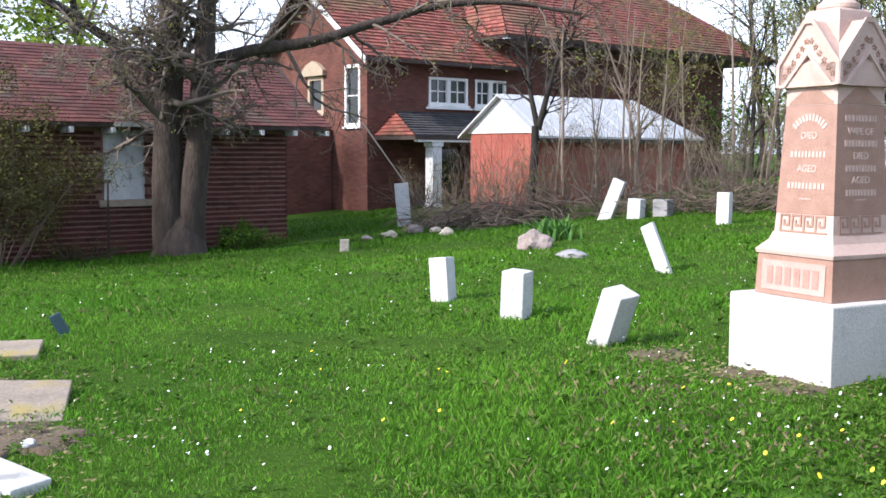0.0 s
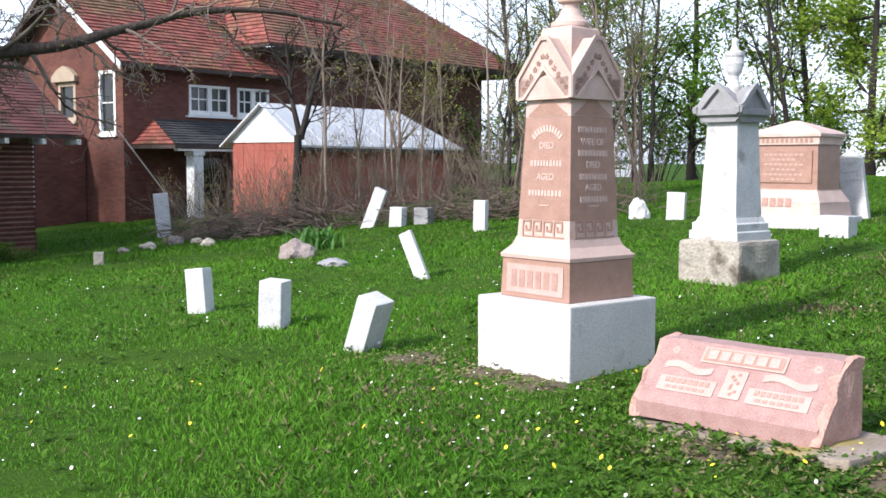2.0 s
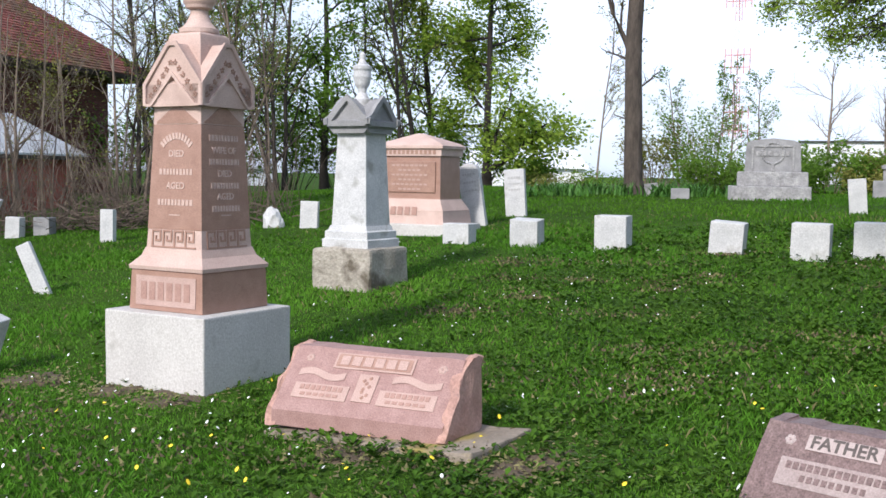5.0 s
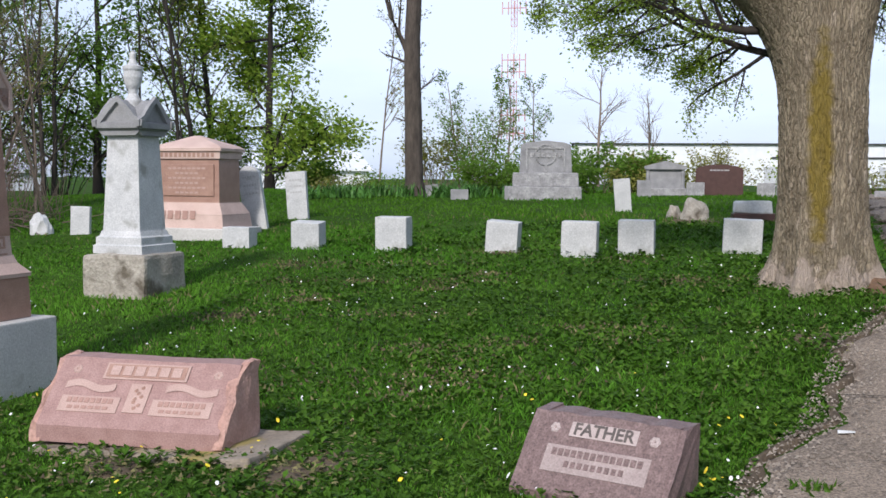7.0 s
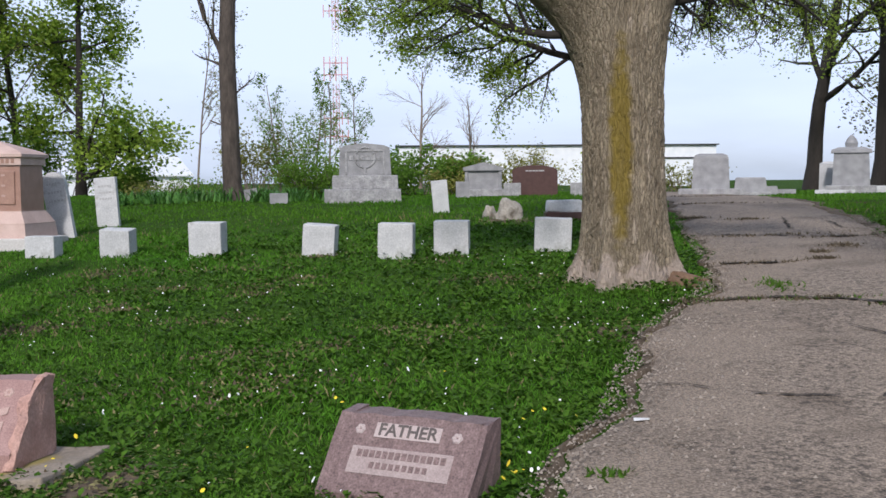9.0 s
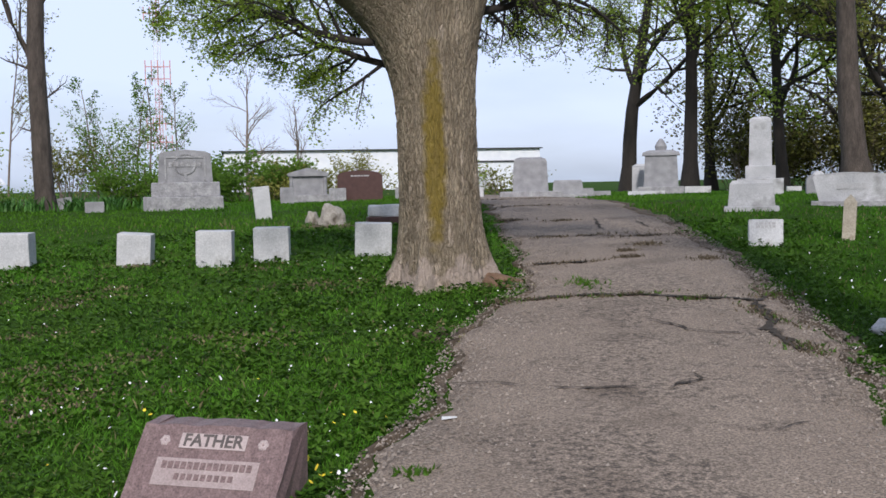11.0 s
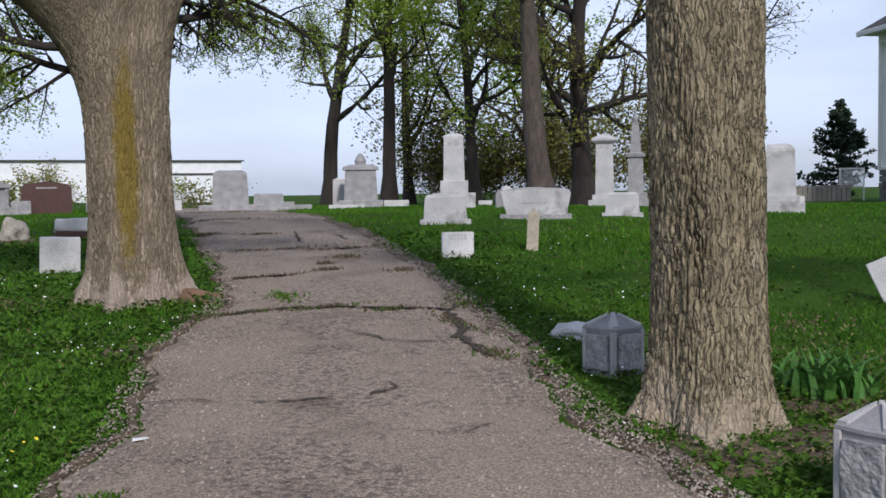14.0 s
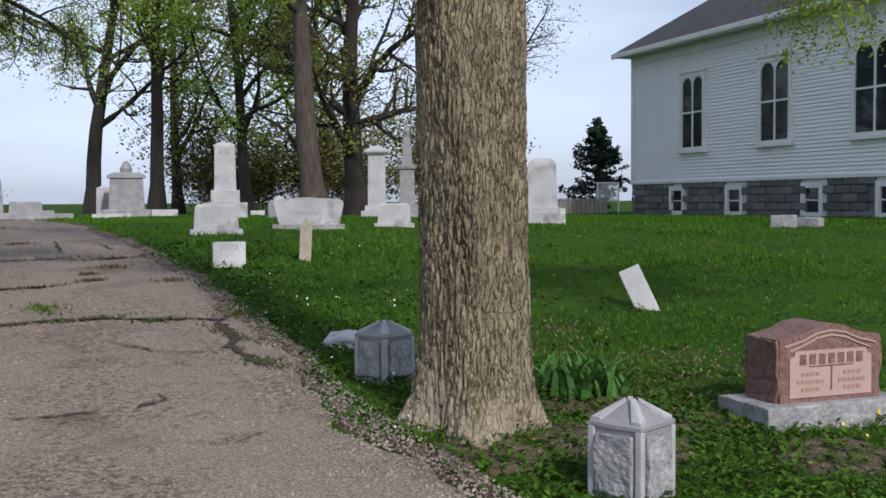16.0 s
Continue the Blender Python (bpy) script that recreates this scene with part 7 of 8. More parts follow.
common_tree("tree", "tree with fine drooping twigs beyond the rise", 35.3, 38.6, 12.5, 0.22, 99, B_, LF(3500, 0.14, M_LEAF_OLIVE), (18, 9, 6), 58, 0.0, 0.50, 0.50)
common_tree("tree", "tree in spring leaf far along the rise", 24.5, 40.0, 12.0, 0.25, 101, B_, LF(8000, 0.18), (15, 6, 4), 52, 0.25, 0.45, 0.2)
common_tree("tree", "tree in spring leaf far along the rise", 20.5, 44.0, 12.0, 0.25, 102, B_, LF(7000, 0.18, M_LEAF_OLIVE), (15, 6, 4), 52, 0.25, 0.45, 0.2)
for i in range(3, 12):
    x, y = 17.5 + i * 1.4, 46.0 - i * 0.9 + (i % 3) * 2
    shrub(x, y, 3.0 + (i % 4) * 0.9, 4.5, 600 + i, M_TWIG, [(M_VINE, 3200, 0.17, 0.3, i), (M_LEAF_OLIVE, 3200, 0.16, 0.3, i + 40)], "olive undergrowth at the wood's edge", 22)

# spruce beside the church
sp = thing("spruce", "dark green spruce with pointed top beside the church", "tree", 0, 0, z=0)
sp.matrix_basis = Matrix()
w = Wood(111)
SPX, SPY = 33.2, 30.8
pts, rad = w.limb((SPX, SPY, 1.0), (0, 0, 1), 3.9, 0.10, 0.01, 8, 0, 0.01, 14)
for i in range(120):
    u = w.rnd.random() ** 0.8
    a = w.rnd.uniform(0, 2 * math.pi)
    L = ((1 - u) * 1.75 + 0.08) * (0.75 + 0.5 * abs(math.sin(a * 2.5 + u * 9)))
    q, rr = w.limb((SPX, SPY, 1.2 + u * 3.65), (math.cos(a), math.sin(a), -0.15 + 0.45 * u), L * w.rnd.uniform(0.7, 1.1), 0.02, 0.006, 3, 0.25, 0.08, 5)
    w.tips += q[1:]
o = new("trunk", np_mesh("trunk", w.v, w.f, M_BARK_DARK, True))
o.parent = sp
got = w.leaves(11000, 0.15, 0.06, 12)
o = new("needles", np_mesh("needles", got[0], got[1], M_NEEDLE))
o.parent = sp
tagged(o, kind="stuff")

# ---- distance ----
far = thing("warehouse", "long low white warehouse with thin dark roof line", "building", 9.0, 92, z=0.0)
far.matrix_basis = pose(-1.3, 95.5, 0.2, 0, 0, 0.6)
part("wall", new_box(0, 28.7, 0, 14, 0, 4.5), M_FARWHITE, far)
part("roof_edge", new_box(-0.2, 28.9, -0.25, 14, 4.51, 4.62), M_DARKROOF, far)
part("lower_band", new_box(17.0, 28.8, -0.10, -0.03, 3.3, 3.45), M_DARKROOF, far)
for i in range(6):
    part("bay_door", new_box(2 + i * 4.8, 4.4 + i * 4.8, -0.06, -0.01, 0, 2.6), M_METALROOF, far)
far2 = thing("barn", "pale grey metal-sided barn with low pitched roof", "building", 0, 0)
far2.matrix_basis = pose(-19.6, 70.0, 0.0, 0, 0, 12)
part("wall", new_box(-5, 5, 0, 12, 0, 2.2), M_FARWHITE, far2)
part("roof", slab([(-5.3, -0.3, 2.15), (5.3, -0.3, 2.15), (4.2, 6, 3.6), (-5.3, 6, 3.6)], (0, 0, -0.1)), M_FARWHITE, far2)
far3 = thing("barn", "pale grey metal-sided barn seen through the trees", "building", 0, 0)
far3.matrix_basis = pose(-33.5, 60.0, -0.3, 0, 0, 28)
part("wall", new_box(-2.2, 1.2, 0, 12, 0, 2.2), M_FARGREY, far3)
part("roof", slab([(-2.4, -0.3, 2.15), (1.4, -0.3, 2.15), (1.4, 6, 3.0), (-2.4, 6, 3.0)], (0, 0, -0.1)), M_FARGREY, far3)

mast = thing("radio_mast", "tall red and white lattice radio mast far off", "mast", 0, 0, z=0)
MXX, MYY = -8.37, 120.2
mast.matrix_basis = pose(MXX, MYY, 0.5)
for lev in range(26):
    z = lev * 1.5
    bm = bmesh.new()
    wd = 0.34
    for sx, sy in ((-1, -1), (1, -1), (0, 1)):
        stack(bm, [(z, 0.035), (z + 1.5, 0.035)], 5, x=sx * wd, y=sy * wd)
    for k in range(2):
        zz = z + k * 0.75
        box(bm, -wd, wd, -wd - 0.02, -wd + 0.02, zz - 0.02, zz + 0.02)
        for s in (-1, 1):
            v = [bm.verts.new(p) for p in ((s * wd, -wd, zz), (s * wd + 0.05, -wd, zz), (-s * wd + 0.05, -wd, zz + 0.75), (-s * wd, -wd, zz + 0.75))]
            bm.faces.new(v)
    part("section", bm, M_MAST_RED if (lev // 4) % 2 else M_MAST_WHITE, mast)
for z in (6.2, 8.2, 13.0, 14.3, 20.0):
    bm = bmesh.new()
    for i in range(5):
        x = -1.3 + i * 0.65
        box(bm, x - 0.05, x + 0.05, -0.5, -0.42, z - 0.7, z + 0.7)
    box(bm, -1.35, 1.35, -0.48, -0.44, z - 0.05, z + 0.05)
    part("antenna_array", bm, M_MAST_RED, mast)

lat = thing("lattice_screen", "white lattice screen beside the church", "screen", 0, 0)
lat.matrix_basis = pose(31.45, 28.6, 0.95, 0, 0, -45)
LW, LZ0, LZ1 = 0.44, 0.60, 1.32
for x0, x1, z0, z1 in ((-LW, -LW + 0.05, 0, LZ1), (LW - 0.05, LW, 0, LZ1), (-LW + 0.05, LW - 0.05, LZ1 - 0.05, LZ1), (-LW + 0.05, LW - 0.05, LZ0, LZ0 + 0.05)):
    part("frame_bar", new_box(x0, x1, -0.02, 0.03, z0, z1), M_WHITEPAINT, lat)
for s in (-1, 1):
    for i in range(15):
        c = -0.78 + i * 0.111
        pts = []
        for z in np.linspace(LZ0, LZ1, 40):
            x = c + s * (z - (LZ0 + LZ1) / 2)
            if -LW + 0.02 < x < LW - 0.02:
                pts.append((x, z))
        if len(pts) > 3:
            (xa, za), (xb, zb) = pts[0], pts[-1]
            part("slat", slab([(xa - 0.015, s * 0.006, za), (xa + 0.015, s * 0.006, za), (xb + 0.015, s * 0.006, zb), (xb - 0.015, s * 0.006, zb)], (0, 0.006, 0)), M_WHITEPAINT, lat)
deck = thing("deck", "low grey wooden deck railing beside the church", "deck", 0, 0)
deck.matrix_basis = pose(30.65, 29.15, 0.95, 0, 0, -45)
for i in range(12):
    part("board", new_box(-1.1 + i * 0.17, -0.95 + i * 0.17, 0, 0.03, 0, 0.62), M_GREYWOOD, deck)
part("rail", new_box(-1.15, 1.0, -0.03, 0.06, 0.625, 0.68), M_GREYWOOD, deck)

# ---- turf, weeds and flowers ----
def lane_mask(x, y, pad):
    a, b = np.interp(y, LANE_Y, LANE_L), np.interp(y, LANE_Y, LANE_R)
    wob = 0.07 * np.sin(y * 2.1) + 0.05 * np.sin(y * 5.3 + 1)
    wob2 = 0.07 * np.sin(y * 1.7 + 2) + 0.05 * np.sin(y * 4.7)
    return (x > a + wob - pad) & (x < b + wob2 + pad) & (y > -8) & (y < 32)


def patch(x, y, s, k):
    """Soft uneven field between 0 and 1."""
    return 0.5 + 0.25 * np.sin(x * 1.7 * s + 2 * np.sin(y * 0.9 * s + k)) + 0.25 * np.sin(y * 2.1 * s + 2 * np.sin(x * 1.3 * s + k * 2) + k)


BARE = [(-6.6, 1.5, 0.5), (-7.6, 2.0, 0.45), (-5.25, 6.05, 0.32), (-4.0, 5.85, 0.4), (-4.5, 5.9, 0.3), (-1.4, 5.2, 0.35), (-6.2, 1.75, 0.6), (-5.5, 1.1, 0.5), (4.7, 3.9, 0.7), (5.5, 3.0, 0.6), (4.0, 4.2, 0.55), (5.5, 3.9, 0.4), (1.7, 8.2, 0.35), (3.0, 10.2, 0.5), (-1.1, 13.1, 0.3), (1.5, 16.2, 0.5), (5.3, 4.6, 0.5), (-1.5, 5.0, 0.3), (-2.4, 5.0, 0.25)]


def bare(x, y):
    b = np.zeros_like(x)
    for cx, cy, r in BARE:
        d = np.hypot(x - cx, (y - cy)) + 0.8 * r * (patch(x * 4, y * 4, 1.0, 3) - 0.4)
        b = np.maximum(b, np.clip((r - d) / 0.4, 0, 1))
    return b


def bare_soil(cx, cy, r, k):
    n, m, v, f = 72, 7, [], []
    v.append((cx, cy, ground_z(cx, cy) + 0.012))
    for j in range(1, m + 1):
        for i in range(n):
            a = 2 * math.pi * i / n
            d = r * j / m * (1 + 0.35 * noise.noise(Vector((math.cos(a) * 1.3 + k, math.sin(a) * 1.3, 1))) + 0.35 * noise.noise(Vector((math.cos(a) * 4, math.sin(a) * 4 + k, 2))) + 0.3 * noise.noise(Vector((math.cos(a) * 11, math.sin(a) * 11 + k, 2))))
            x, y = cx + d * math.cos(a), cy + d * math.sin(a)
            v.append((x, y, ground_z(x, y) + (0.004 + 0.02 * noise.noise(Vector((x * 7, y * 7, 3))) if j < m else -0.03)))
    f += [(0, 1 + i, 1 + (i + 1) % n) for i in range(n)]
    for j in range(m - 1):
        for i in range(n):
            a, b = 1 + j * n + i, 1 + j * n + (i + 1) % n
            f.append((a, a + n, b + n, b))
    part("bare_soil", (v, f), M_SOIL, ground, "bare brown soil patch", soft=True)


for i_, (cx_, cy_, r_) in enumerate(BARE):
    bare_soil(cx_, cy_, r_ * 0.62, i_ * 3.7)


def scatter(n, seed, r0, r1, power, az0=-80, az1=68):
    rs = np.random.RandomState(seed)
    u = rs.random_sample(n)
    p = 2 - power
    r = (r0 ** p + u * (r1 ** p - r0 ** p)) ** (1 / p)
    a = np.radians(rs.uniform(az0, az1, n))
    return rs, r * np.sin(a), r * np.cos(a), r


def keep(rs, x, y, pad, thin, k):
    b = bare(x, y)
    ok = ~lane_mask(x, y, pad) & (rs.random_sample(len(x)) > b * 0.72) & (rs.random_sample(len(x)) < (1 - thin + thin * patch(x, y, 1.0, k)) * (1 - 0.4 * np.clip((x + 3.5) / 3, 0, 1) * np.clip((14 - y) / 4, 0, 1)))
    ok &= ~((np.abs(x + 2.33) < 0.76) & (np.abs(y - 5.50) < 0.24)) & ~((np.abs(x - 0.02) < 0.3) & (np.abs(y - 4.86) < 0.2))
    ok &= ~((x < -20.0) & (y < 11.8)) & ~((x < -18.9) & (x > -21.3) & (y > 17.9) & (y < 24.3)) & (x > -25.7)
    return ok


def blades(name, label, n, seed, r0, r1, power, h0, h1, wide, material, pad=0.03, thin=0.5, k=1.0, az=(-80, 68)):
    rs, x, y, r = scatter(n, seed, r0, r1, power, *az)
    ok = keep(rs, x, y, pad, thin, k)
    x, y, r = x[ok], y[ok], r[ok]
    m = len(x)
    long_ = patch(x, y, 0.6, 4.0)
    h = rs.uniform(h0, h1, m) * (0.6 + 0.8 * long_ ** 2)
    w = wide * (0.6 + r / 9) * rs.uniform(0.7, 1.3, m)
    a = rs.uniform(0, 2 * math.pi, m)
    l = h * rs.uniform(0.1, 0.9, m)
    b = rs.uniform(0, 2 * math.pi, m)
    z = ground_np(x, y) - 0.015
    v = np.zeros((m, 4, 3))
    v[:, 0] = np.stack([x - np.cos(a) * w / 2, y - np.sin(a) * w / 2, z], -1)
    v[:, 1] = np.stack([x + np.cos(a) * w / 2, y + np.sin(a) * w / 2, z], -1)
    v[:, 2] = np.stack([x + np.cos(b) * l * 0.45 + np.cos(a) * w * 0.35, y + np.sin(b) * l * 0.45 + np.sin(a) * w * 0.35, z + h * 0.7], -1)
    v[:, 3] = np.stack([x + np.cos(b) * l, y + np.sin(b) * l, z + h], -1)
    f = np.concatenate([np.arange(m)[:, None] * 4 + np.array([[0, 1, 2]]), np.arange(m)[:, None] * 4 + np.array([[0, 2, 3]])])
    ob = new(name, np_mesh(name, v.reshape(-1, 3), f, material))
    return tagged(ob, label, "grass", kind="stuff")


blades("grass", "short uneven green lawn grass", 330000, 1, 3.4, 16, 1.25, 0.026, 0.055, 0.0058, M_GRASS, thin=0.35, az=(-80, 26))
blades("grass", "short green lawn grass farther up the slope", 200000, 2, 14, 36, 1.0, 0.035, 0.07, 0.010, M_LAWN, thin=0.4)
blades("grass", "short deep green lawn grass beyond the lane", 130000, 4, 4.5, 16, 1.2, 0.026, 0.055, 0.0065, M_LAWN, thin=0.4, k=8.0, az=(22, 68))
blades("grass", "short green lawn grass behind the path", 30000, 7, 1.0, 9, 1.0, 0.03, 0.06, 0.010, M_GRASS, thin=0.3, az=(68, 280))
blades("grass", "short green lawn grass close to the lane", 40000, 8, 0.8, 4.6, 0.9, 0.026, 0.055, 0.009, M_GRASS, thin=0.3, az=(-80, 68))
blades("dry_grass", "pale dry grass blades lying in the turf", 22000, 3, 3.2, 18, 1.2, 0.03, 0.07, 0.006, M_DRY, thin=0.7, k=6.0)


def leafy(name, label, n, seed, r0, r1, size, material, k, per=5):
    rs, x, y, r = scatter(n, seed, r0, r1, 1.35)
    dens = patch(x, y, 0.8, k) * patch(x, y, 2.3, k + 1)
    east = np.clip((x + 4.5) / 3.0, 0.12, 1)
    edge = x - np.interp(y, LANE_Y, LANE_R)
    east = east * np.where(edge > 0, np.clip(1.3 - edge * 0.55 + 0.5 * (patch(x, y, 1.5, 2) - 0.5), 0.1, 1), 1)
    east = np.maximum(east, np.clip(2.2 - np.hypot(x - 5.2, y - 3.6), 0, 1))
    ok = ~lane_mask(x, y, 0.0) & (rs.random_sample(n) < (0.25 + 1.3 * dens) * east) & (rs.random_sample(n) > bare(x, y) * 0.25) & (x > -16) & ~((np.abs(x + 2.33) < 0.78) & (np.abs(y - 5.52) < 0.24))
    x, y, r = x[ok], y[ok], r[ok]
    m = len(x)
    X, Y, R = np.repeat(x, per), np.repeat(y, per), np.repeat(r, per)
    q = m * per
    a = rs.uniform(0, 2 * math.pi, q)
    s = size * rs.uniform(0.5, 1.3, q) * (0.85 + R / 25)
    t = rs.uniform(0.1, 0.9, q)
    z = ground_np(X, Y) + rs.uniform(0.0, 0.035, q)
    ca, sa = np.cos(a), np.sin(a)
    v = np.zeros((q, 4, 3))
    v[:, 0] = np.stack([X, Y, z], -1)
    v[:, 1] = np.stack([X + ca * s * 0.55 - sa * s * 0.32, Y + sa * s * 0.55 + ca * s * 0.32, z + t * s * 0.6], -1)
    v[:, 2] = np.stack([X + ca * s, Y + sa * s, z + t * s * 0.8], -1)
    v[:, 3] = np.stack([X + ca * s * 0.55 + sa * s * 0.32, Y + sa * s * 0.55 - ca * s * 0.32, z + t * s * 0.6], -1)
    ob = new(name, np_mesh(name, v.reshape(-1, 3), np.arange(q * 4).reshape(-1, 4), material))
    return tagged(ob, label, "weeds", kind="stuff")


leafy("lawn_weeds", "broad-leaved weeds spreading through the lawn", 66000, 11, 3.4, 16, 0.04, M_CLOVER, 2.0)
leafy("lawn_weeds", "small clover leaves in the lawn", 34000, 12, 3.4, 15, 0.026, M_CLOVER, 5.0, 4)


def discs(name, label, n, seed, r0, r1, size, material, h0, h1, clump=None, k=1.0):
    rs, x, y, r = scatter(n, seed, r0, r1, 1.2, -78, 40)
    if clump:
        c = np.array(clump)[rs.randint(0, len(clump), n)]
        x, y = c[:, 0] + rs.normal(0, c[:, 2]), c[:, 1] + rs.normal(0, c[:, 2])
        ok = ~lane_mask(x, y, 0.05)
    else:
        ok = ~lane_mask(x, y, 0.05) & (rs.random_sample(n) < patch(x, y, 0.9, k) ** 1.5)
    x, y = x[ok], y[ok]
    m, sides = len(x), 6
    z = ground_np(x, y) + rs.uniform(h0, h1, m)
    s = size * rs.uniform(0.5, 1.2, m)
    tx, ty = rs.normal(-0.1, 0.5, m), rs.normal(-0.4, 0.4, m)
    v = np.zeros((m, sides + 1, 3))
    v[:, 0] = np.stack([x, y, z + s * 0.25], -1)
    for i in range(sides):
        a = 2 * math.pi * i / sides
        dx, dy = s * math.cos(a), s * math.sin(a)
        v[:, i + 1] = np.stack([x + dx, y + dy, z - tx * dx - ty * dy], -1)
    f = np.concatenate([np.arange(m)[:, None] * (sides + 1) + np.array([[0, i + 1, (i + 1) % sides + 1]]) for i in range(sides)])
    ob = new(name, np_mesh(name, v.reshape(-1, 3), f, material))
    return tagged(ob, label, "flowers", kind="stuff")


discs("white_flowers", "tiny white lawn flowers scattered over the turf", 2600, 21, 3.6, 15, 0.008, M_WHITE_PETAL, 0.05, 0.10, k=3.0)
discs("yellow_dandelions", "yellow dandelion heads in the turf", 80, 22, 3, 9, 0.011, M_YELLOW, 0.05, 0.10,
      [(-3.2, 5.2, 0.6), (-2.6, 4.9, 0.4), (-4.5, 4.6, 0.8), (-5.5, 3.8, 0.9), (-2.2, 4.6, 0.5), (-0.6, 5.6, 0.5), (0.47, 4.96, 0.07), (0.9, 5.75, 0.12), (-2.9, 4.3, 0.5), (6.4, 3.1, 0.4), (8.0, 8.6, 1.0)])


# strap-leaved bulb clumps
def bulb_clump(x, y, n, h, spread, seed, label):
    rs = random.Random(seed)
    v, f = [], []
    z = ground_z(x, y)
    for i in range(n):
        a = rs.uniform(0, 2 * math.pi)
        bx, by = x + rs.gauss(0, spread * 0.3), y + rs.gauss(0, spread * 0.3)
        L, w, bend = h * rs.uniform(0.7, 1.2), rs.uniform(0.014, 0.026), rs.uniform(0.25, 1.0)
        k = len(v)
        for j in range(5):
            u = j / 4
            rad = L * bend * u * u
            zz = z + L * (u - 0.35 * bend * u * u)
            ww = w * (1 - u ** 2) + 0.002
            px, py = bx + math.cos(a) * rad, by + math.sin(a) * rad
            v += [(px - math.sin(a) * ww, py + math.cos(a) * ww, zz), (px + math.sin(a) * ww, py - math.cos(a) * ww, zz)]
        f += [(k + 2 * j, k + 2 * j + 1, k + 2 * j + 3, k + 2 * j + 2) for j in range(4)]
    ob = new("bulb_clump", np_mesh("bulb_clump", v, f, M_BLADE))
    return tagged(ob, label, "plant", kind="stuff")


bulb_clump(5.42, 4.85, 110, 0.29, 0.42, 1, "clump of strap-shaped bulb leaves at the foot of a trunk")
bulb_clump(-12.2, 11.9, 120, 0.38, 0.55, 2, "dark green clump of strap-shaped bulb leaves in the turf")
for i in range(26):
    rb_ = random.Random(700 + i)
    u = rb_.random()
    bulb_clump(-6.5 + 6.5 * u, 23.0 + rb_.uniform(-1.0, 1.2), 40, 0.32, 0.5, 30 + i, "row of strap-shaped bulb leaves along the rise")


def tufts(name, label, spots, count, h, material, seed):
    rs = np.random.RandomState(seed)
    c = np.array(spots)[rs.randint(0, len(spots), count)]
    x, y = c[:, 0] + rs.normal(0, 1, count) * c[:, 2], c[:, 1] + rs.normal(0, 1, count) * c[:, 3]
    z = ground_np(x, y) + 0.03
    hh = h * rs.uniform(0.4, 1.3, count)
    a, w = rs.uniform(0, 2 * math.pi, count), 0.012
    l = hh * rs.uniform(0.2, 1.2, count)
    b = rs.uniform(0, 2 * math.pi, count)
    v = np.zeros((count, 3, 3))
    v[:, 0] = np.stack([x - np.cos(a) * w, y - np.sin(a) * w, z], -1)
    v[:, 1] = np.stack([x + np.cos(a) * w, y + np.sin(a) * w, z], -1)
    v[:, 2] = np.stack([x + np.cos(b) * l, y + np.sin(b) * l, z + hh], -1)
    ob = new(name, np_mesh(name, v.reshape(-1, 3), np.arange(count * 3).reshape(-1, 3), material))
    return tagged(ob, label, "weeds", kind="stuff")


spots = [(2.42, 9.12, 0.12, 0.06), (2.9, 9.12, 0.25, 0.03), (3.6, 9.03, 0.25, 0.03), (4.09, 8.68, 0.10, 0.04), (4.8, 8.57, 0.12, 0.06), (4.3, 7.85, 0.05, 0.25), (4.02, 6.7, 0.07, 0.10)]
tufts("crack_weeds", "green weeds growing in cracks of the lane", spots + [(3.41, 9.76, 0.09, 0.16)] * 3, 620, 0.035, M_CLOVER, 1)
tufts("lane_tuft", "small green tuft sprouting from the lane", [(0.97, 4.87, 0.05, 0.04)], 60, 0.04, M_CLOVER, 3)
tufts("crack_weeds", "dead brown weeds in cracks of the lane", spots + [(4.98, 12.04, 0.11, 0.09), (5.13, 10.72, 0.10, 0.07), (4.54, 11.62, 0.06, 0.04), (4.40, 11.16, 0.10, 0.03), (3.6, 11.03, 0.3, 0.03), (4.4, 13.1, 0.5, 0.05), (5.3, 12.78, 0.3, 0.04), (4.76, 14.96, 0.15, 0.05), (4.1, 15.35, 0.15, 0.05), (5.0, 17.9, 0.5, 0.1), (5.6, 21.1, 0.8, 0.05)], 2300, 0.038, M_DEADWEED, 2)


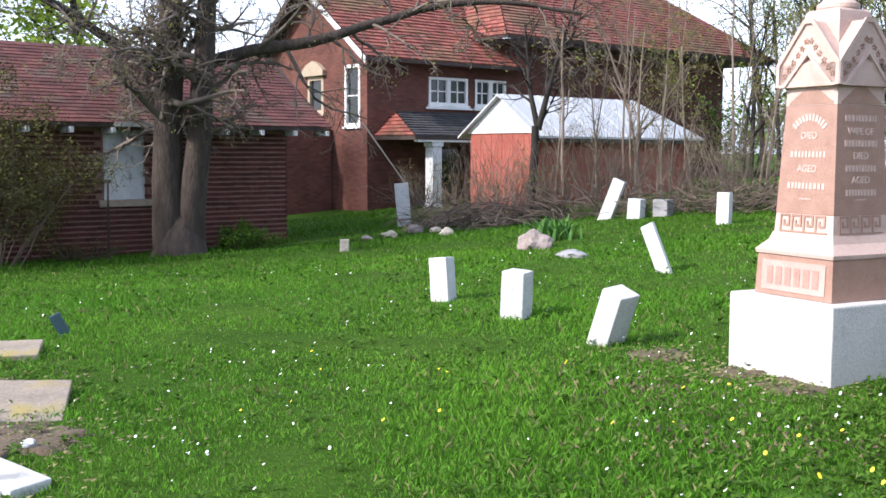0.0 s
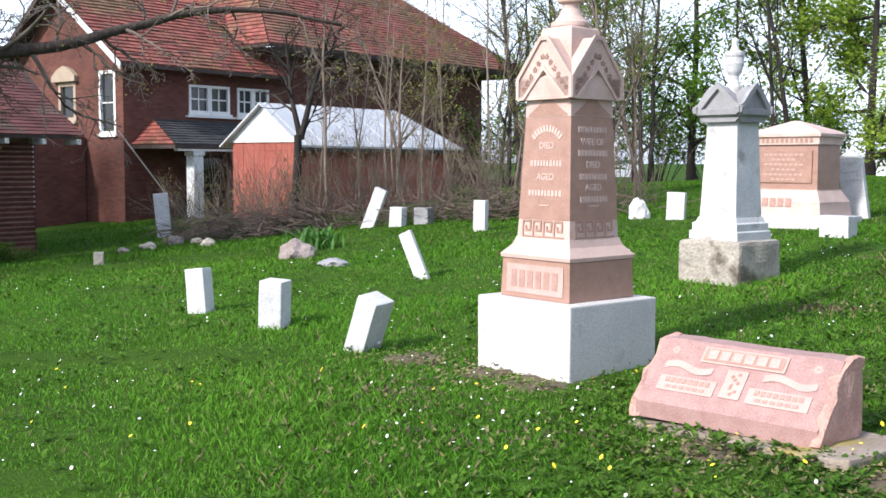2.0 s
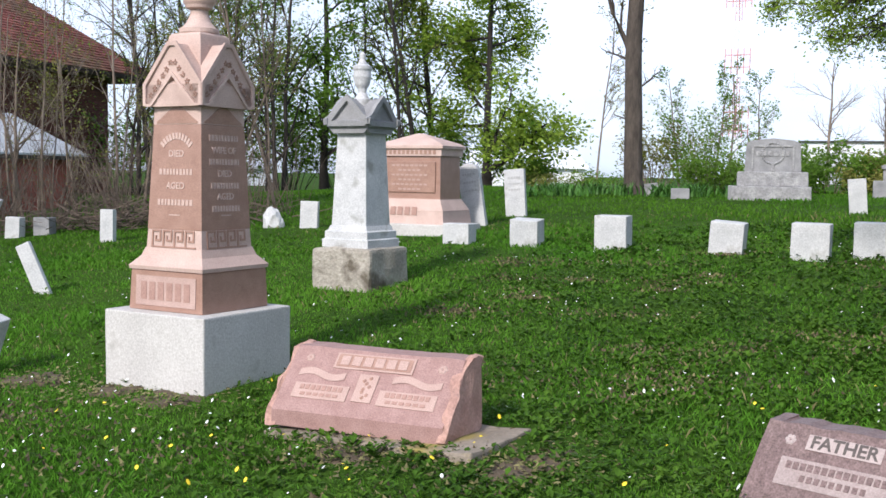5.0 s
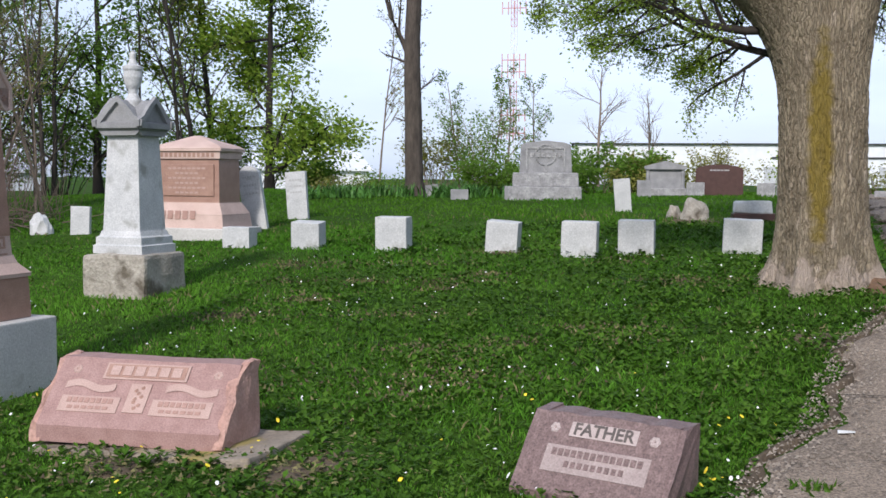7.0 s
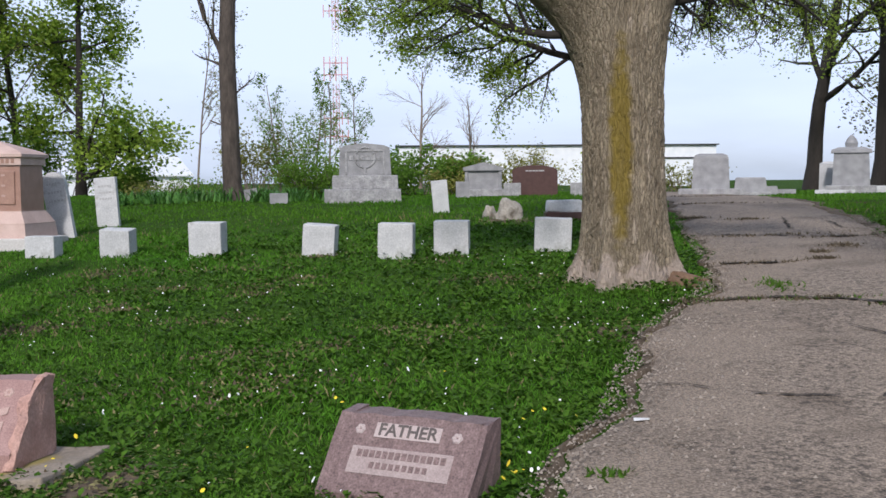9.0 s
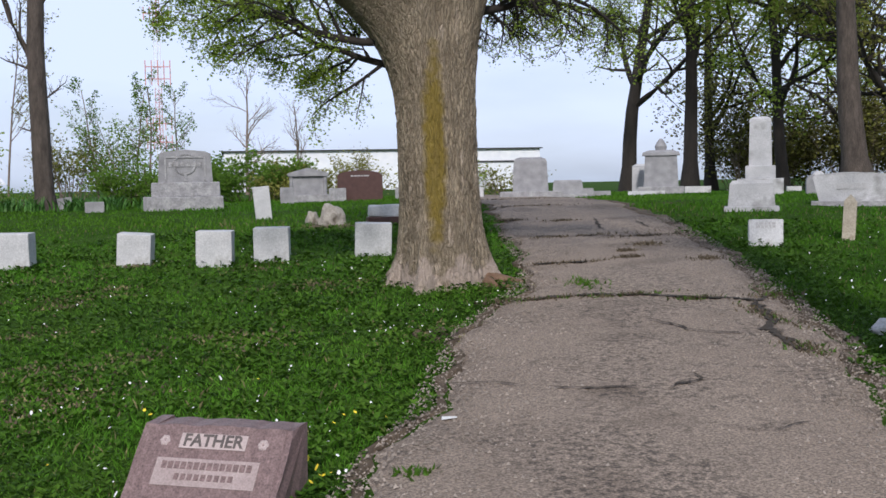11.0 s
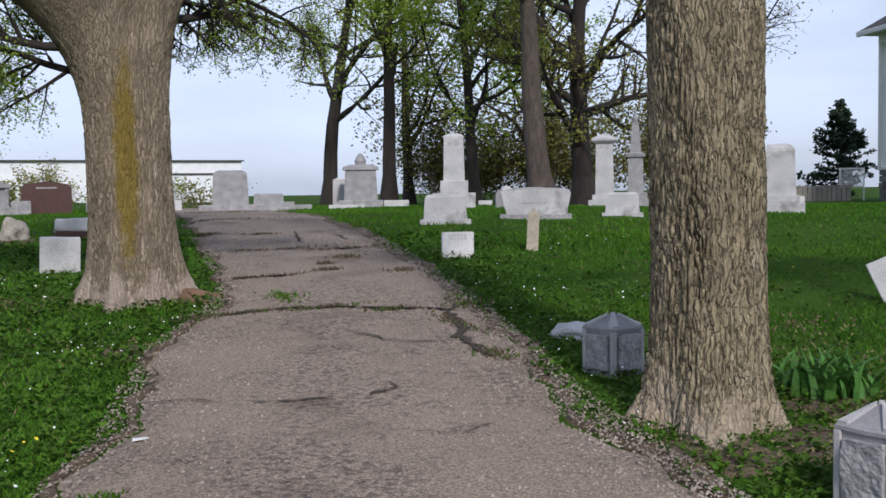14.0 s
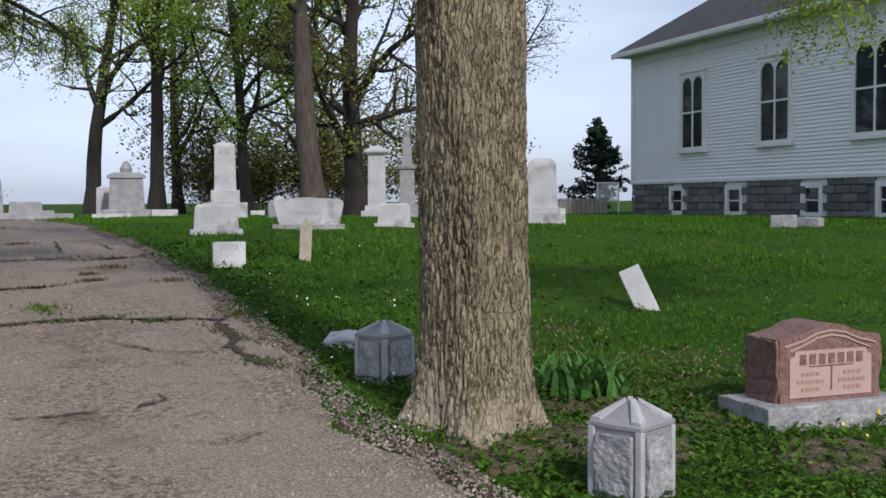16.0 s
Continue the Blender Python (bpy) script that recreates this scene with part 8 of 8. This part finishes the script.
rt_ = random.Random(77)
thatch = [(rt_.uniform(-3.6, 1.2), rt_.uniform(6.2, 12.2), rt_.uniform(0.12, 0.4), rt_.uniform(0.08, 0.25)) for _ in range(30)] + [(rt_.uniform(-5.5, -1.0), rt_.uniform(3.6, 5.2), 0.3, 0.2) for _ in range(8)] + [(rt_.uniform(4.6, 7.5), rt_.uniform(3.2, 6.5), 0.3, 0.25) for _ in range(10)]
tufts("thatch", "worn patches of dead thatch in the lawn", thatch, 2600, 0.022, M_DRY, 8)
tufts("thatch", "dark withered weeds in the lawn", thatch, 2600, 0.025, M_DEADWEED, 9)


# loose stones along the lane's edges, dead leaves on the soil
def grit(name, label, n, seed, material, size, where):
    rs = np.random.RandomState(seed)
    if where == "lane":
        y = 3.0 + rs.random_sample(n) ** 1.4 * 12
        side = rs.random_sample(n) < 0.62
        a, b = np.interp(y, LANE_Y, LANE_L), np.interp(y, LANE_Y, LANE_R)
        x = np.where(side, b - np.abs(rs.normal(0, 0.5, n)) + 0.14, a + np.abs(rs.normal(0, 0.45, n)) - 0.1)
        z = ground_np(x, y) + 0.036
    else:
        c = np.array(BARE)[rs.randint(0, len(BARE), n)]
        x, y = c[:, 0] + rs.normal(0, 0.75, n) * c[:, 2], c[:, 1] + rs.normal(0, 0.75, n) * c[:, 2]
        z = ground_np(x, y) + 0.01
    s = size * rs.uniform(0.4, 1.6, n)
    t = rs.normal(0, 1, (n, 4, 3)) * 0.25 + np.array([[-1, -0.6, 0], [0.8, -0.8, 0.1], [0.2, 0.9, 0.1], [0.0, 0.0, 0.9 if where == "lane" else 0.3]])
    v = np.stack([x, y, z], -1)[:, None, :] + t * s[:, None, None]
    f = (np.arange(n)[:, None, None] * 4 + np.array([[0, 1, 3], [1, 2, 3], [2, 0, 3]])[None]).reshape(-1, 3)
    ob = new(name, np_mesh(name, v.reshape(-1, 3), f, material))
    return tagged(ob, label, "gravel", kind="stuff")


grit("loose_gravel", "loose grey gravel along the crumbling lane edges", 17000, 5, M_GRAVEL, 0.008, "lane")
grit("leaf_litter", "dead brown leaves and chips on bare soil", 5200, 6, M_DRY, 0.013, "soil")
tagged(part("paper_scrap", slab([(0, 0, 0.006), (0.09, 0.01, 0.01), (0.1, 0.06, 0.006), (0.01, 0.05, 0.012)], (0, 0, -0.002)), M_WHITEPAINT), "small white scrap of paper lying on the lane", "litter").matrix_basis = pose(1.24, 5.70, lane_z(1.24, 5.70))
